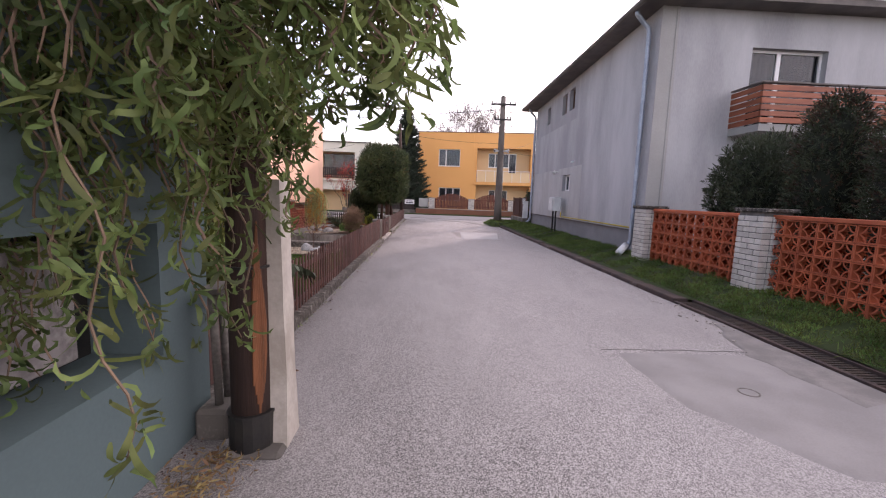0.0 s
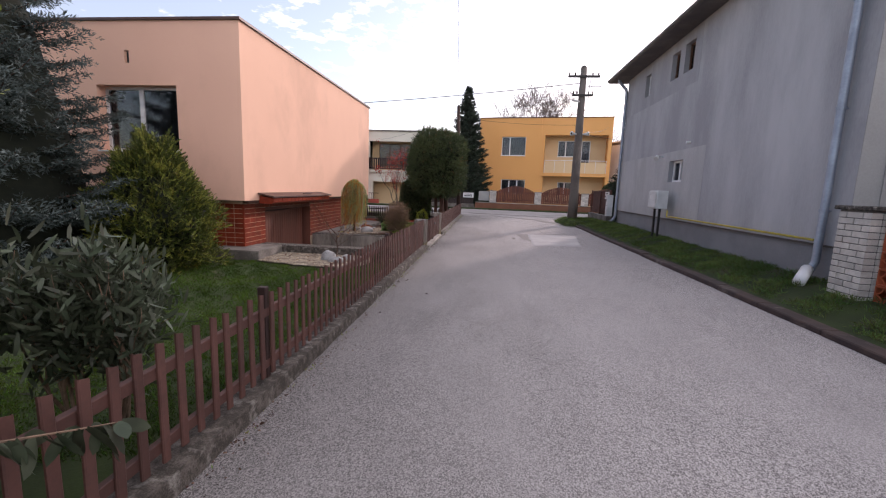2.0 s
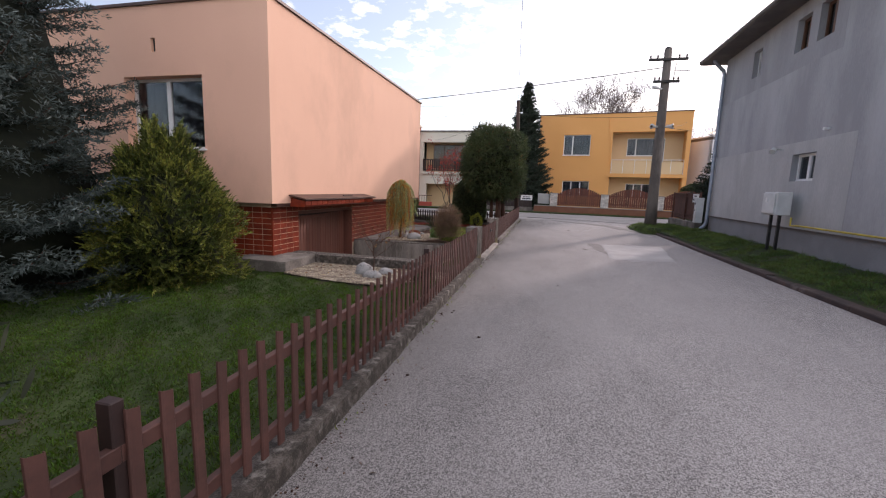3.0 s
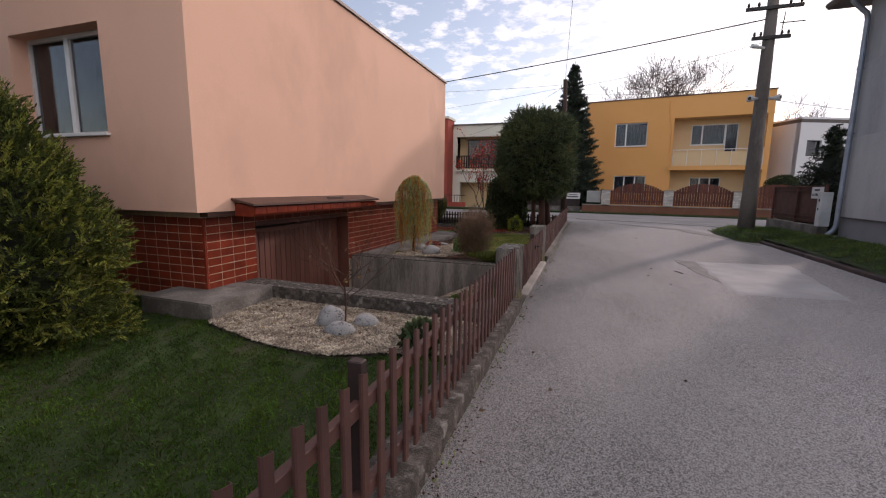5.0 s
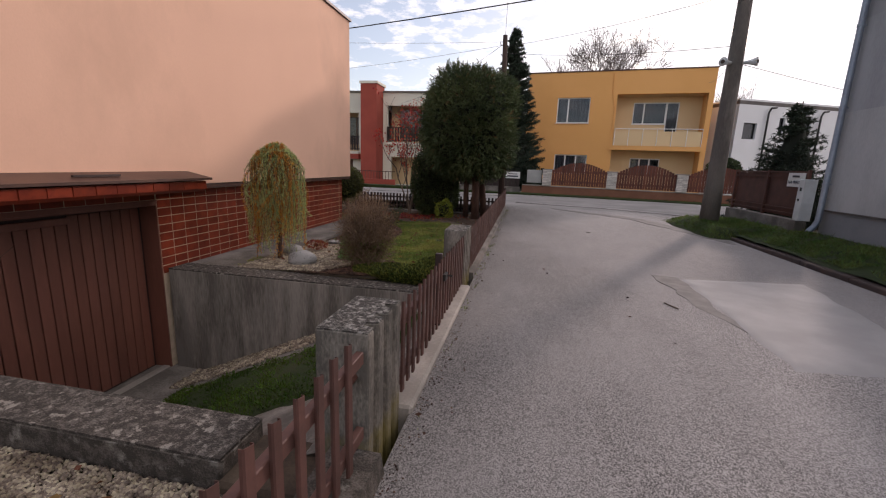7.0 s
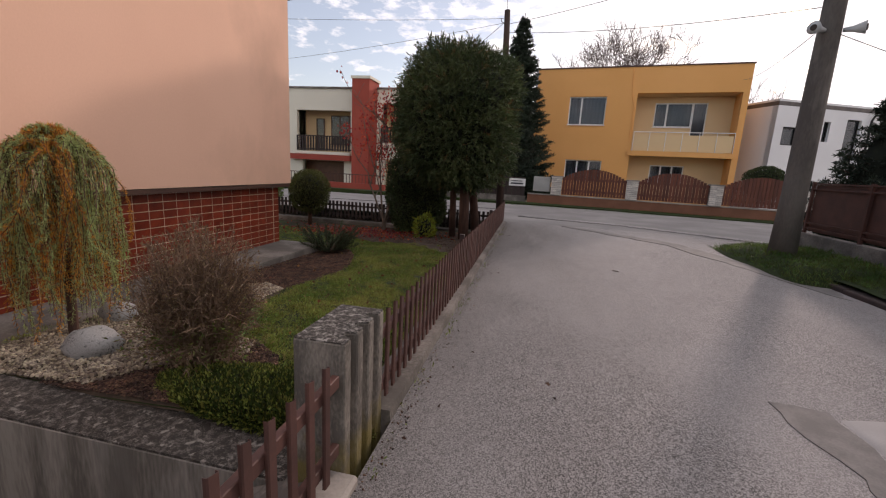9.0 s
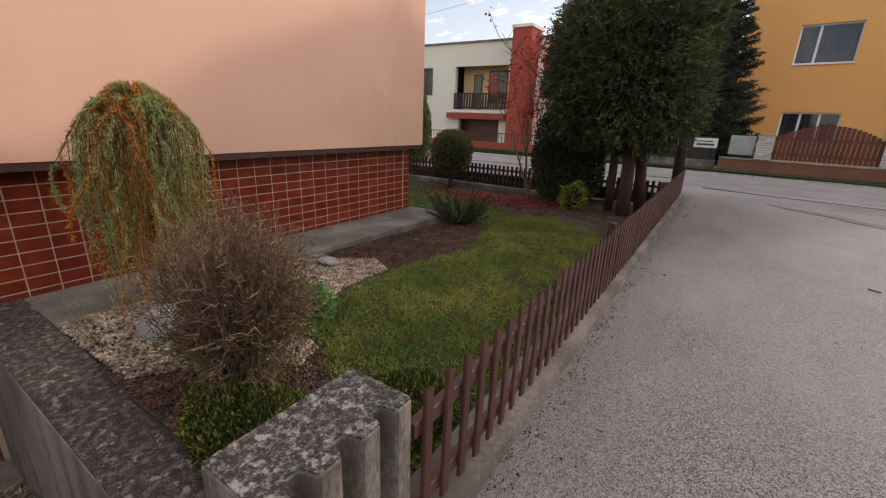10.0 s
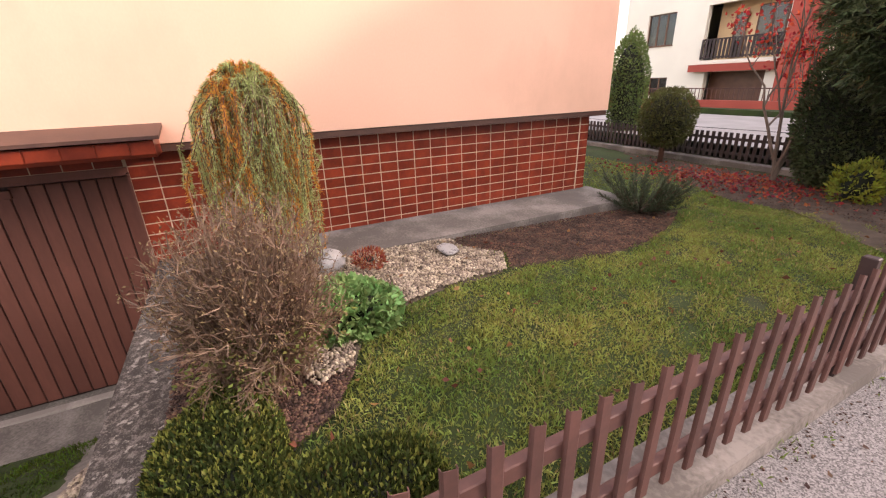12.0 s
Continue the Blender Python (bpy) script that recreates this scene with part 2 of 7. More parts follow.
M_YPIPE = mat("yellow_pipe", (0.55, 0.42, 0.05), (0.42, 0.32, 0.06), rough=0.5, scale=5)
M_BLACK = mat("black_metal", (0.02, 0.02, 0.021), (0.035, 0.033, 0.03), rough=0.5, metal=0.3, scale=8)
M_GLASS = mat("window_glass", (0.34, 0.37, 0.41), (0.28, 0.31, 0.35), rough=0.03, transmit=0.98, bump=0, scale=2, spec=0.22)
# near-black: the darkness of unlit insides is put into the colour
M_DARKIN = mat("painted_interior_shade", (0.05, 0.05, 0.05), (0.035, 0.035, 0.035), rough=0.9, scale=2)
M_CURTAINPALE = mat("pale_net_curtain", (0.55, 0.56, 0.58), (0.30, 0.31, 0.33), rough=0.9, scale=3, fine=20, stretch=(6, 6, 0.3), bump=0.1)
M_CURTAIN = mat("net_curtain", (0.08, 0.085, 0.095), (0.03, 0.03, 0.036), rough=0.9, scale=3, fine=20, stretch=(6, 6, 0.3), bump=0.1)
M_SLAT = mat("stained_slat", (0.30, 0.085, 0.035), (0.20, 0.055, 0.025), rough=0.45, scale=3, fine=60, stretch=(1, 1, 8), bump=0.1, per_object=0.2)
M_BRICKW = mat("white_clinker", (0.62, 0.58, 0.52), (0.50, 0.46, 0.41), rough=0.7, scale=9, fine=70, bump=0.2, per_object=0.16)
M_JOINT = mat("brick_joint", (0.17, 0.16, 0.15), (0.12, 0.115, 0.11), rough=0.95, scale=12)
M_BREEZE = mat("orange_breeze_block", (0.50, 0.125, 0.05), (0.38, 0.085, 0.035), rough=0.7, scale=5, fine=60, bump=0.2, per_object=0.16)
M_PEACH = mat("peach_render", (0.82, 0.508, 0.368), (0.772, 0.472, 0.34), rough=0.95, scale=0.5, fine=60, bump=0.18, third=(0.70, 0.43, 0.31), third_at=0.57, stretch=(1, 1, 0.7))
M_PTRIM = mat("brown_flashing", (0.10, 0.05, 0.035), (0.07, 0.036, 0.028), rough=0.5, scale=3)
M_TILE = mat("red_glazed_tile", (0.26, 0.044, 0.020), (0.18, 0.030, 0.016), rough=0.28, spec=0.3, scale=7, fine=40, bump=0.06, per_object=0.18)
M_TILEJ = mat("red_glazed_tile_run", (0.26, 0.044, 0.020), (0.18, 0.030, 0.016), rough=0.28, spec=0.3, scale=7, fine=40, bump=0.06, island=0.18)
M_GROUT = mat("cream_grout", (0.62, 0.50, 0.37), (0.50, 0.40, 0.29), rough=0.95, scale=8)
M_GDOOR = mat("brown_door_paint", (0.20, 0.078, 0.055), (0.15, 0.058, 0.042), rough=0.5, scale=3, fine=40, stretch=(1, 1, 0.2), per_object=0.12)
M_FENCE = mat("brown_fence_paint", (0.118, 0.052, 0.041), (0.078, 0.036, 0.029), rough=0.6, scale=4, fine=50, bump=0.15, per_object=0.14)
M_FENCED = mat("dark_fence_post", (0.045, 0.024, 0.021), (0.03, 0.017, 0.015), rough=0.6, scale=5)
M_BFENCE = mat("dark_brown_paling", (0.045, 0.030, 0.026), (0.03, 0.02, 0.018), rough=0.7, scale=4, per_object=0.2)
M_TEAL = mat("teal_render", (0.115, 0.165, 0.168), (0.10, 0.142, 0.145), rough=0.9, scale=1.2, fine=60, bump=0.15)
M_STONEP = mat("marbled_panel", (0.34, 0.31, 0.30), (0.20, 0.18, 0.18), rough=0.6, scale=9, fine=50, third=(0.45, 0.42, 0.40), third_at=0.58)
M_TARWOOD = mat("tarred_pole_wood", (0.065, 0.035, 0.025), (0.035, 0.02, 0.016), rough=0.85, scale=4, fine=40, stretch=(4, 4, 0.25), bump=0.8)
M_RAWWOOD = mat("split_wood", (0.25, 0.095, 0.04), (0.12, 0.046, 0.02), rough=0.8, scale=5, fine=60, stretch=(4, 4, 0.3), bump=0.7)
M_WHITEW = mat("whitewashed_concrete", (0.52, 0.475, 0.415), (0.40, 0.36, 0.31), rough=0.95, scale=4, fine=40, bump=0.6, third=(0.36, 0.32, 0.27), third_at=0.64)
M_POLEC = mat("grey_pole_concrete", (0.165, 0.145, 0.125), (0.11, 0.095, 0.085), rough=0.95, scale=2, fine=40, bump=0.4, stretch=(1, 1, 0.3), third=(0.25, 0.22, 0.19), third_at=0.62)
M_ORANGE = mat("orange_render", (0.80, 0.41, 0.145), (0.76, 0.385, 0.13), rough=0.95, scale=0.4, fine=30, bump=0.1)
M_APRI = mat("apricot_render", (0.74, 0.54, 0.31), (0.70, 0.50, 0.285), rough=0.95, scale=0.4, fine=30, bump=0.1)
M_LOWWALL = mat("brown_low_wall", (0.255, 0.115, 0.07), (0.20, 0.09, 0.055), rough=0.95, scale=1.5, fine=30)
M_WOODP = mat("red_brown_plank", (0.16, 0.05, 0.028), (0.10, 0.032, 0.02), rough=0.6, scale=3, fine=40, stretch=(3, 3, 0.3), per_object=0.2)
M_CREAM = mat("cream_render", (0.72, 0.69, 0.58), (0.67, 0.64, 0.54), rough=0.95, scale=0.5, fine=30, bump=0.1)
M_REDR = mat("red_render", (0.36, 0.075, 0.05), (0.30, 0.06, 0.042), rough=0.95, scale=0.8, fine=30)
M_WHITEH = mat("white_render", (0.74, 0.74, 0.75), (0.68, 0.68, 0.69), rough=0.95, scale=0.5, fine=30)
M_BROWNFR = mat("brown_window_frame", (0.14, 0.065, 0.035), (0.10, 0.045, 0.025), rough=0.5, scale=3)
M_BARK = mat("grey_bark", (0.17, 0.13, 0.10), (0.10, 0.075, 0.058), rough=0.95, scale=6, fine=50, stretch=(2, 2, 0.4), bump=0.8)
M_BARKY = mat("red_brown_bark", (0.115, 0.06, 0.042), (0.065, 0.035, 0.026), rough=0.95, scale=6, fine=50, stretch=(2, 2, 0.4), bump=0.8)
M_TWIG = mat("brown_twig", (0.25, 0.165, 0.112), (0.14, 0.095, 0.066), rough=0.95, scale=5, fine=40, island=0.3)
M_TWIGFAR = mat("bare_branch", (0.20, 0.165, 0.15), (0.16, 0.13, 0.12), rough=0.95, scale=3)
M_YEW = leafmat("yew_foliage", (0.105, 0.130, 0.052), (0.045, 0.065, 0.028), trans=0.15)
M_YEWTAN = leafmat("browned_foliage", (0.20, 0.13, 0.06), (0.12, 0.085, 0.035))
M_THUJA = leafmat("thuja_foliage", (0.10, 0.115, 0.024), (0.042, 0.058, 0.012), trans=0.2)
M_CYPR = leafmat("cypress_foliage", (0.072, 0.085, 0.048), (0.038, 0.05, 0.03), trans=0.1)
M_CYPRB = leafmat("browned_cypress", (0.085, 0.048, 0.030), (0.04, 0.028, 0.02), trans=0.1)
# inner needles darkened for the shade within the tree, end sprays paler
M_BLUE = leafmat("blue_spruce_inner_shade", (0.050, 0.068, 0.060), (0.025, 0.037, 0.033), trans=0.05)
M_BLUETIP = leafmat("blue_spruce_shoot", (0.098, 0.124, 0.115), (0.048, 0.066, 0.061), trans=0.05)
M_FIR = leafmat("fir_needles", (0.040, 0.058, 0.036), (0.022, 0.034, 0.023), trans=0.05)
M_LARCH = leafmat("larch_needles_green", (0.50, 0.55, 0.24), (0.34, 0.42, 0.17), spread=0.02, trans=0.5)
M_LARCHO = leafmat("larch_needles_orange", (0.68, 0.33, 0.07), (0.52, 0.22, 0.04), spread=0.02, trans=0.5)
M_LAUREL = leafmat("laurel_leaf", (0.11, 0.13, 0.085), (0.038, 0.05, 0.03), rough=0.4, trans=0.12)
M_FORSY = leafmat("shrub_leaf_yellow_green", (0.21, 0.225, 0.055), (0.085, 0.115, 0.03), spread=0.04)
M_WILLOW = leafmat("willow_leaf", (0.22, 0.27, 0.085), (0.065, 0.095, 0.032), spread=0.03, rough=0.5, trans=0.3)
M_RED = leafmat("red_maple_leaf", (0.50, 0.05, 0.03), (0.32, 0.025, 0.02), spread=0.015, trans=0.35)
M_BOX = leafmat("box_leaf", (0.085, 0.105, 0.022), (0.040, 0.058, 0.014), spread=0.03)
M_BOXTIP = leafmat("box_leaf_tip", (0.26, 0.27, 0.06), (0.17, 0.19, 0.04))
M_KALE = leafmat("broad_green_leaf", (0.28, 0.44, 0.16), (0.14, 0.26, 0.09), rough=0.5)
M_YSHRUB = leafmat("lime_leaf", (0.30, 0.32, 0.04), (0.15, 0.19, 0.03))
M_PINE = leafmat("dwarf_pine_needle", (0.065, 0.085, 0.042), (0.035, 0.05, 0.026), trans=0.1)
# near-black: the shade deep inside a crown is put into this colour
M_CORE = mat("painted_inner_shade", (0.016, 0.020, 0.011), (0.010, 0.013, 0.008), rough=1, scale=6, fine=40)
M_PEBBLE = mat("cream_pebble", (0.36, 0.30, 0.228), (0.16, 0.123, 0.088), rough=0.7, scale=8, fine=60, bump=0.1, island=0.6, spread=0.025)
M_PEBBLEBED = mat("pebble_bed", (0.10, 0.078, 0.056), (0.05, 0.039, 0.029), rough=0.9, scale=30, fine=90, bump=0.8)
M_BOULDER = mat("granite_boulder", (0.06, 0.06, 0.063), (0.30, 0.296, 0.288), rough=0.85, scale=10, fine=70, bump=0.6, fine_amount=1.1)
M_MULCH = mat("bark_mulch", (0.135, 0.070, 0.048), (0.05, 0.028, 0.021), rough=1, scale=8, fine=60, spread=0.02, island=0.7, bump=0.3)
M_DEADLEAF = leafmat("fallen_leaf", (0.26, 0.12, 0.05), (0.15, 0.07, 0.035))
M_STRAW = leafmat("dry_straw", (0.42, 0.30, 0.14), (0.26, 0.17, 0.08))
M_WIRE = mat("cable", (0.03, 0.03, 0.032), (0.02, 0.02, 0.02), rough=0.6)
M_SIGN = mat("sign_white", (0.72, 0.72, 0.70), (0.66, 0.66, 0.64), rough=0.4, bump=0)
M_INK = mat("sign_ink", (0.05, 0.05, 0.06), (0.04, 0.04, 0.05), rough=0.5, bump=0)
M_GREYGATE = mat("grey_sheet", (0.40, 0.40, 0.38), (0.33, 0.33, 0.31), rough=0.5, scale=2)
M_RUST = mat("rust_brown_fence", (0.11, 0.045, 0.032), (0.075, 0.032, 0.024), rough=0.7, scale=4)



def add_moss(m, colour, height):
    """Moss and algae that climb a short way up from the ground."""
    n, l = m.node_tree.nodes, m.node_tree.links
    b = n["Principled BSDF"]
    old = b.inputs["Base Color"].links[0].from_socket
    geo, sep, tex, s, r, mx = (n.new(k) for k in ("ShaderNodeNewGeometry", "ShaderNodeSeparateXYZ", "ShaderNodeTexNoise", "ShaderNodeMath", "ShaderNodeMapRange", "ShaderNodeMix"))
    tex.inputs["Scale"].default_value, tex.inputs["Detail"].default_value = 9, 6
    s.operation, s.inputs[1].default_value = "MULTIPLY_ADD", height * 2.4
    l.new(geo.outputs["Position"], sep.inputs[0])
    l.new(geo.outputs["Position"], tex.inputs[0])
    l.new(tex.outputs[0], s.inputs[0])
    l.new(sep.outputs[2], s.inputs[2])
    r.inputs[1].default_value, r.inputs[2].default_value, r.inputs[3].default_value, r.inputs[4].default_value = height * 1.2, height * 2.2, 0.75, 0.0
    l.new(s.outputs[0], r.inputs[0])
    mx.data_type = "RGBA"
    l.new(r.outputs[0], mx.inputs[0])
    l.new(old, mx.inputs[6])
    mx.inputs[7].default_value = (*colour, 1)
    l.new(mx.outputs[2], b.inputs["Base Color"])


add_moss(M_PILLAR, (0.20, 0.155, 0.03), 0.16)


# ---- geometry helpers ----
class Geo:
    """Collects faces for one mesh."""

    def __init__(self):
        self.v, self.f = [], []

    def add(self, verts, faces):
        k = len(self.v)
        self.v += [tuple(p) for p in verts]
        self.f += [tuple(k + i for i in q) for q in faces]
        return self

    def box(self, x0, x1, y0, y1, z0, z1, m=None):
        p = [Vector((x, y, z)) for z in (z0, z1) for y in (y0, y1) for x in (x0, x1)]
        p = [m @ q for q in p] if m else p
        return self.add(p, ((0, 2, 3, 1), (4, 5, 7, 6), (0, 1, 5, 4), (2, 6, 7, 3), (0, 4, 6, 2), (1, 3, 7, 5)))

    def prism(self, pts, low, high, axis="z"):
        """A polygon of (a, b) drawn along an axis from low to high."""
        place = {"z": lambda a, b, c: (a, b, c), "y": lambda a, b, c: (a, c, b), "x": lambda a, b, c: (c, a, b)}[axis]
        n = len(pts)
        v = [place(a, b, low) for a, b in pts] + [place(a, b, high) for a, b in pts]
        return self.add(v, [tuple(range(n))[::-1], tuple(range(n, 2 * n))] + [(i, (i + 1) % n, n + (i + 1) % n, n + i) for i in range(n)])

    def tube(self, pts, radii, n=8, cap=True):
        pts = [Vector(p) for p in pts]
        if not hasattr(radii, "__len__"):
            radii = [radii] * len(pts)
        k, side = len(self.v), None
        for i, p in enumerate(pts):
            d = (pts[min(i + 1, len(pts) - 1)] - pts[max(i - 1, 0)]).normalized()
            if side is None or abs(side.dot(d)) > 0.95:
                side = d.orthogonal().normalized()
            side = (side - d * side.dot(d)).normalized()
            up = d.cross(side)
            for a in range(n):
                w = 2 * math.pi * a / n
                self.v.append(tuple(p + (side * math.cos(w) + up * math.sin(w)) * radii[i]))
        for i in range(len(pts) - 1):
            for a in range(n):
                b = (a + 1) % n
                self.f.append((k + i * n + a, k + i * n + b, k + (i + 1) * n + b, k + (i + 1) * n + a))
        if cap:
            self.f.append(tuple(k + a for a in range(n))[::-1])
            self.f.append(tuple(k + (len(pts) - 1) * n + a for a in range(n)))
        return self

    def wall(self, origin, along, length, z0, z1, thick, holes=()):
        """An upright wall from origin along a direction, thick to its left, with rectangular holes (u0, u1, z0, z1)."""
        us = sorted({0, length, *(h[0] for h in holes), *(h[1] for h in holes)})
        zs = sorted({z0, z1, *(h[2] for h in holes), *(h[3] for h in holes)})
        us, zs = [u for u in us if 0 <= u <= length], [z for z in zs if z0 <= z <= z1]
        ax, o = Vector((*along, 0)).normalized(), Vector((*origin, 0))
        left = Vector((-ax.y, ax.x, 0)) * thick
        solid = lambda i, j: 0 <= i < len(us) - 1 and 0 <= j < len(zs) - 1 and not any(
            h[0] <= (us[i] + us[i + 1]) / 2 <= h[1] and h[2] <= (zs[j] + zs[j + 1]) / 2 <= h[3] for h in holes)
        at = lambda u, z, s: o + ax * u + left * s + Vector((0, 0, z))
        for i in range(len(us) - 1):
            for j in range(len(zs) - 1):
                if not solid(i, j):
                    continue
                a, b, c, d = us[i], us[i + 1], zs[j], zs[j + 1]
                self.add([at(a, c, 0), at(b, c, 0), at(b, d, 0), at(a, d, 0)], [(0, 1, 2, 3)])
                self.add([at(a, c, 1), at(b, c, 1), at(b, d, 1), at(a, d, 1)], [(3, 2, 1, 0)])
                for (p, q), free in (((a, c), (a, d)), not solid(i - 1, j)), (((b, c), (b, d)), not solid(i + 1, j)), (((a, c), (b, c)), not solid(i, j - 1)), (((a, d), (b, d)), not solid(i, j + 1)):
                    if free:
                        self.add([at(*p, 0), at(*q, 0), at(*q, 1), at(*p, 1)], [(0, 1, 2, 3)])
        return self

    def mesh(self, name, material, smooth=False, bevel=0.0, tidy=True):
        me = bpy.data.meshes.new(name)
        me.from_pydata(self.v, [], self.f)
        if bevel or tidy:
            bm = bmesh.new()
            bm.from_mesh(me)
            if bevel:
                bmesh.ops.bevel(bm, geom=list(bm.edges), offset=bevel, segments=1, affect="EDGES", clamp_overlap=True)
            bmesh.ops.recalc_face_normals(bm, faces=bm.faces)
            bm.to_mesh(me)
            bm.free()
        if smooth:
            me.polygons.foreach_set("use_smooth", [True] * len(me.polygons))
        me.materials.append(material)
        return me


def thing(name, base, label, category, group="", kind=""):
    ob = new(name)
    ob.empty_display_size = 0.1
    ob.location = base
    return tagged(ob, label, category, group, kind)


def part(name, me, parent, label=""):
    """Links a mesh given in world places as a part of a thing or of a part."""
    ob = new(name, me)
    ob.parent = parent
    if parent.data is None:
        ob.matrix_parent_inverse = Matrix.Translation(parent.location).inverted()
    return tagged(ob, label)


def piece(name, me, parent, m):
    """One of many alike pieces, on a shared mesh, at the pose m."""
    ob = new(name, me)
    ob.parent = parent
    if parent.data is None:
        ob.matrix_parent_inverse = Matrix.Translation(parent.location).inverted()
    ob.matrix_basis = m
    return ob


def stuff(name, me, parent, label=""):
    """A part made of more small pieces than anyone could count."""
    return tagged(part(name, me, parent, label), kind="stuff")


def solo(name, me, label, category, group="", kind=""):
    return tagged(new(name, me), label, category, group, kind)


rng = np.random.default_rng(5)


def unit(a):
    return a / np.maximum(np.linalg.norm(a, axis=-1, keepdims=True), 1e-9)


def quads(name, v, material, smooth=False):
    """A mesh of loose four-cornered leaves from an array n x 4 x 3."""
    n = len(v)
    me = bpy.data.meshes.new(name)
    me.vertices.add(4 * n)
    me.vertices.foreach_set("co", np.ascontiguousarray(v, dtype=np.float32).ravel())
    me.loops.add(4 * n)
    me.loops.foreach_set("vertex_index", np.arange(4 * n, dtype=np.int32))
    me.polygons.add(n)
    me.polygons.foreach_set("loop_start", np.arange(0, 4 * n, 4, dtype=np.int32))
    me.update(calc_edges=True)
    me.materials.append(material)
    return me


def leaf_quads(p, d, length, width, droop=0.0):
    """Folded leaf shapes at points p, pointing along d."""
    n = len(p)
    d = unit(d)
    s = unit(np.cross(d, rng.normal(size=(n, 3))))
    up = np.cross(s, d)
    ln = (length * rng.uniform(0.65, 1.3, n))[:, None]
    wd = (width * rng.uniform(0.7, 1.25, n))[:, None]
    mid = p + d * ln * 0.45 + up * wd * 0.25
    tip = p + d * ln - np.array([0, 0, 1.0]) * ln * droop
    return np.stack([p, mid + s * wd * 0.5, tip, mid - s * wd * 0.5], 1)


def strips(name, p, d, length, width, curl, material, k=5, gravity=0.6):
    """Long curling leaves, each a strip of k faces."""
    n = len(p)
    cur, d = p.copy(), unit(d)
    s = unit(np.cross(d, rng.normal(size=(n, 3))))
    turn = rng.normal(size=(n, 3)) * curl
    ln = (length * rng.uniform(0.6, 1.3, n) / k)[:, None]
    rows = []
    for i in range(k + 1):
        w = width * (0.25 + 0.75 * math.sin(math.pi * min(1, (i + 0.4) / (k + 0.6)))) * 0.5
        if i == k:
            w *= 0.15
        rows.append(np.stack([cur - s * w, cur + s * w], 1))
        cur = cur + d * ln
        d = unit(d + np.cross(turn, d) / k * 2 + np.array([0, 0, -gravity / k]))
        s = unit(s + np.cross(turn, s) / k - d * (s * d).sum(-1, keepdims=True))
    v = np.concatenate(rows, 1)
    base = (np.arange(n) * (2 * k + 2))[:, None, None]
    f = np.array([[2 * i, 2 * i + 1, 2 * i + 3, 2 * i + 2] for i in range(k)])[None] + base
    me = bpy.data.meshes.new(name)
    me.vertices.add(n * (2 * k + 2))
    me.vertices.foreach_set("co", np.ascontiguousarray(v, dtype=np.float32).ravel())
    nf = n * k
    me.loops.add(4 * nf)
    me.loops.foreach_set("vertex_index", f.astype(np.int32).ravel())
    me.polygons.add(nf)
    me.polygons.foreach_set("loop_start", np.arange(0, 4 * nf, 4, dtype=np.int32))
    me.update(calc_edges=True)
    me.polygons.foreach_set("use_smooth", [True] * nf)
    me.materials.append(material)
    return me


def lumps(d, seed, freq=2.0, amount=0.1):
    """A smooth bumpy factor over directions."""
    r = np.random.default_rng(seed)
    out = np.zeros(len(d))
    for i in range(7):
        k = r.normal(size=3) * freq * (1 + i * 0.5)
        out += np.sin(d @ k + r.uniform(0, 6.28)) / (1 + i * 0.5)
    return 1 + amount * out / 1.8


def sphere_dirs(n):
    return unit(rng.normal(size=(n, 3)))


def shape_points(n, centre, radii, power=2.4, seed=1, lump=0.1, shell=(0.78, 1.03), freq=2.2, taper=0.0):
    """Points in the outer shell of a bumpy rounded box, and the way out of it."""
    d = sphere_dirs(n)
    r = (np.abs(d) ** power).sum(-1) ** (-1 / power) * lumps(d, seed, freq, lump)
    q = d * (r * rng.uniform(*shell, n) ** 0.7)[:, None]
    way = unit(q / np.array(radii))
    q[:, :2] *= (1 - taper * q[:, 2])[:, None]
    return q * np.array(radii) + np.array(centre), way


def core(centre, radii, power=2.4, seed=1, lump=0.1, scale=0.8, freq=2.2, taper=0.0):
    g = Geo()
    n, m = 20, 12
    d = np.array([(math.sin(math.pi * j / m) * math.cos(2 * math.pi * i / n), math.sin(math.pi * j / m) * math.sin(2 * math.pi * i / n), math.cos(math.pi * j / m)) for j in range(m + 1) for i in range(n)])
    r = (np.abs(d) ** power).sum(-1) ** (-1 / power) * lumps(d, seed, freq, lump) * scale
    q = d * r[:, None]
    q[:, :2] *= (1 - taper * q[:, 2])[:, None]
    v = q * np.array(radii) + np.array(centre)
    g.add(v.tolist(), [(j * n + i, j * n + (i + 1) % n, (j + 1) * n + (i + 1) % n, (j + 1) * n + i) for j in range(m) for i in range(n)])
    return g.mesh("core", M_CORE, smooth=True)


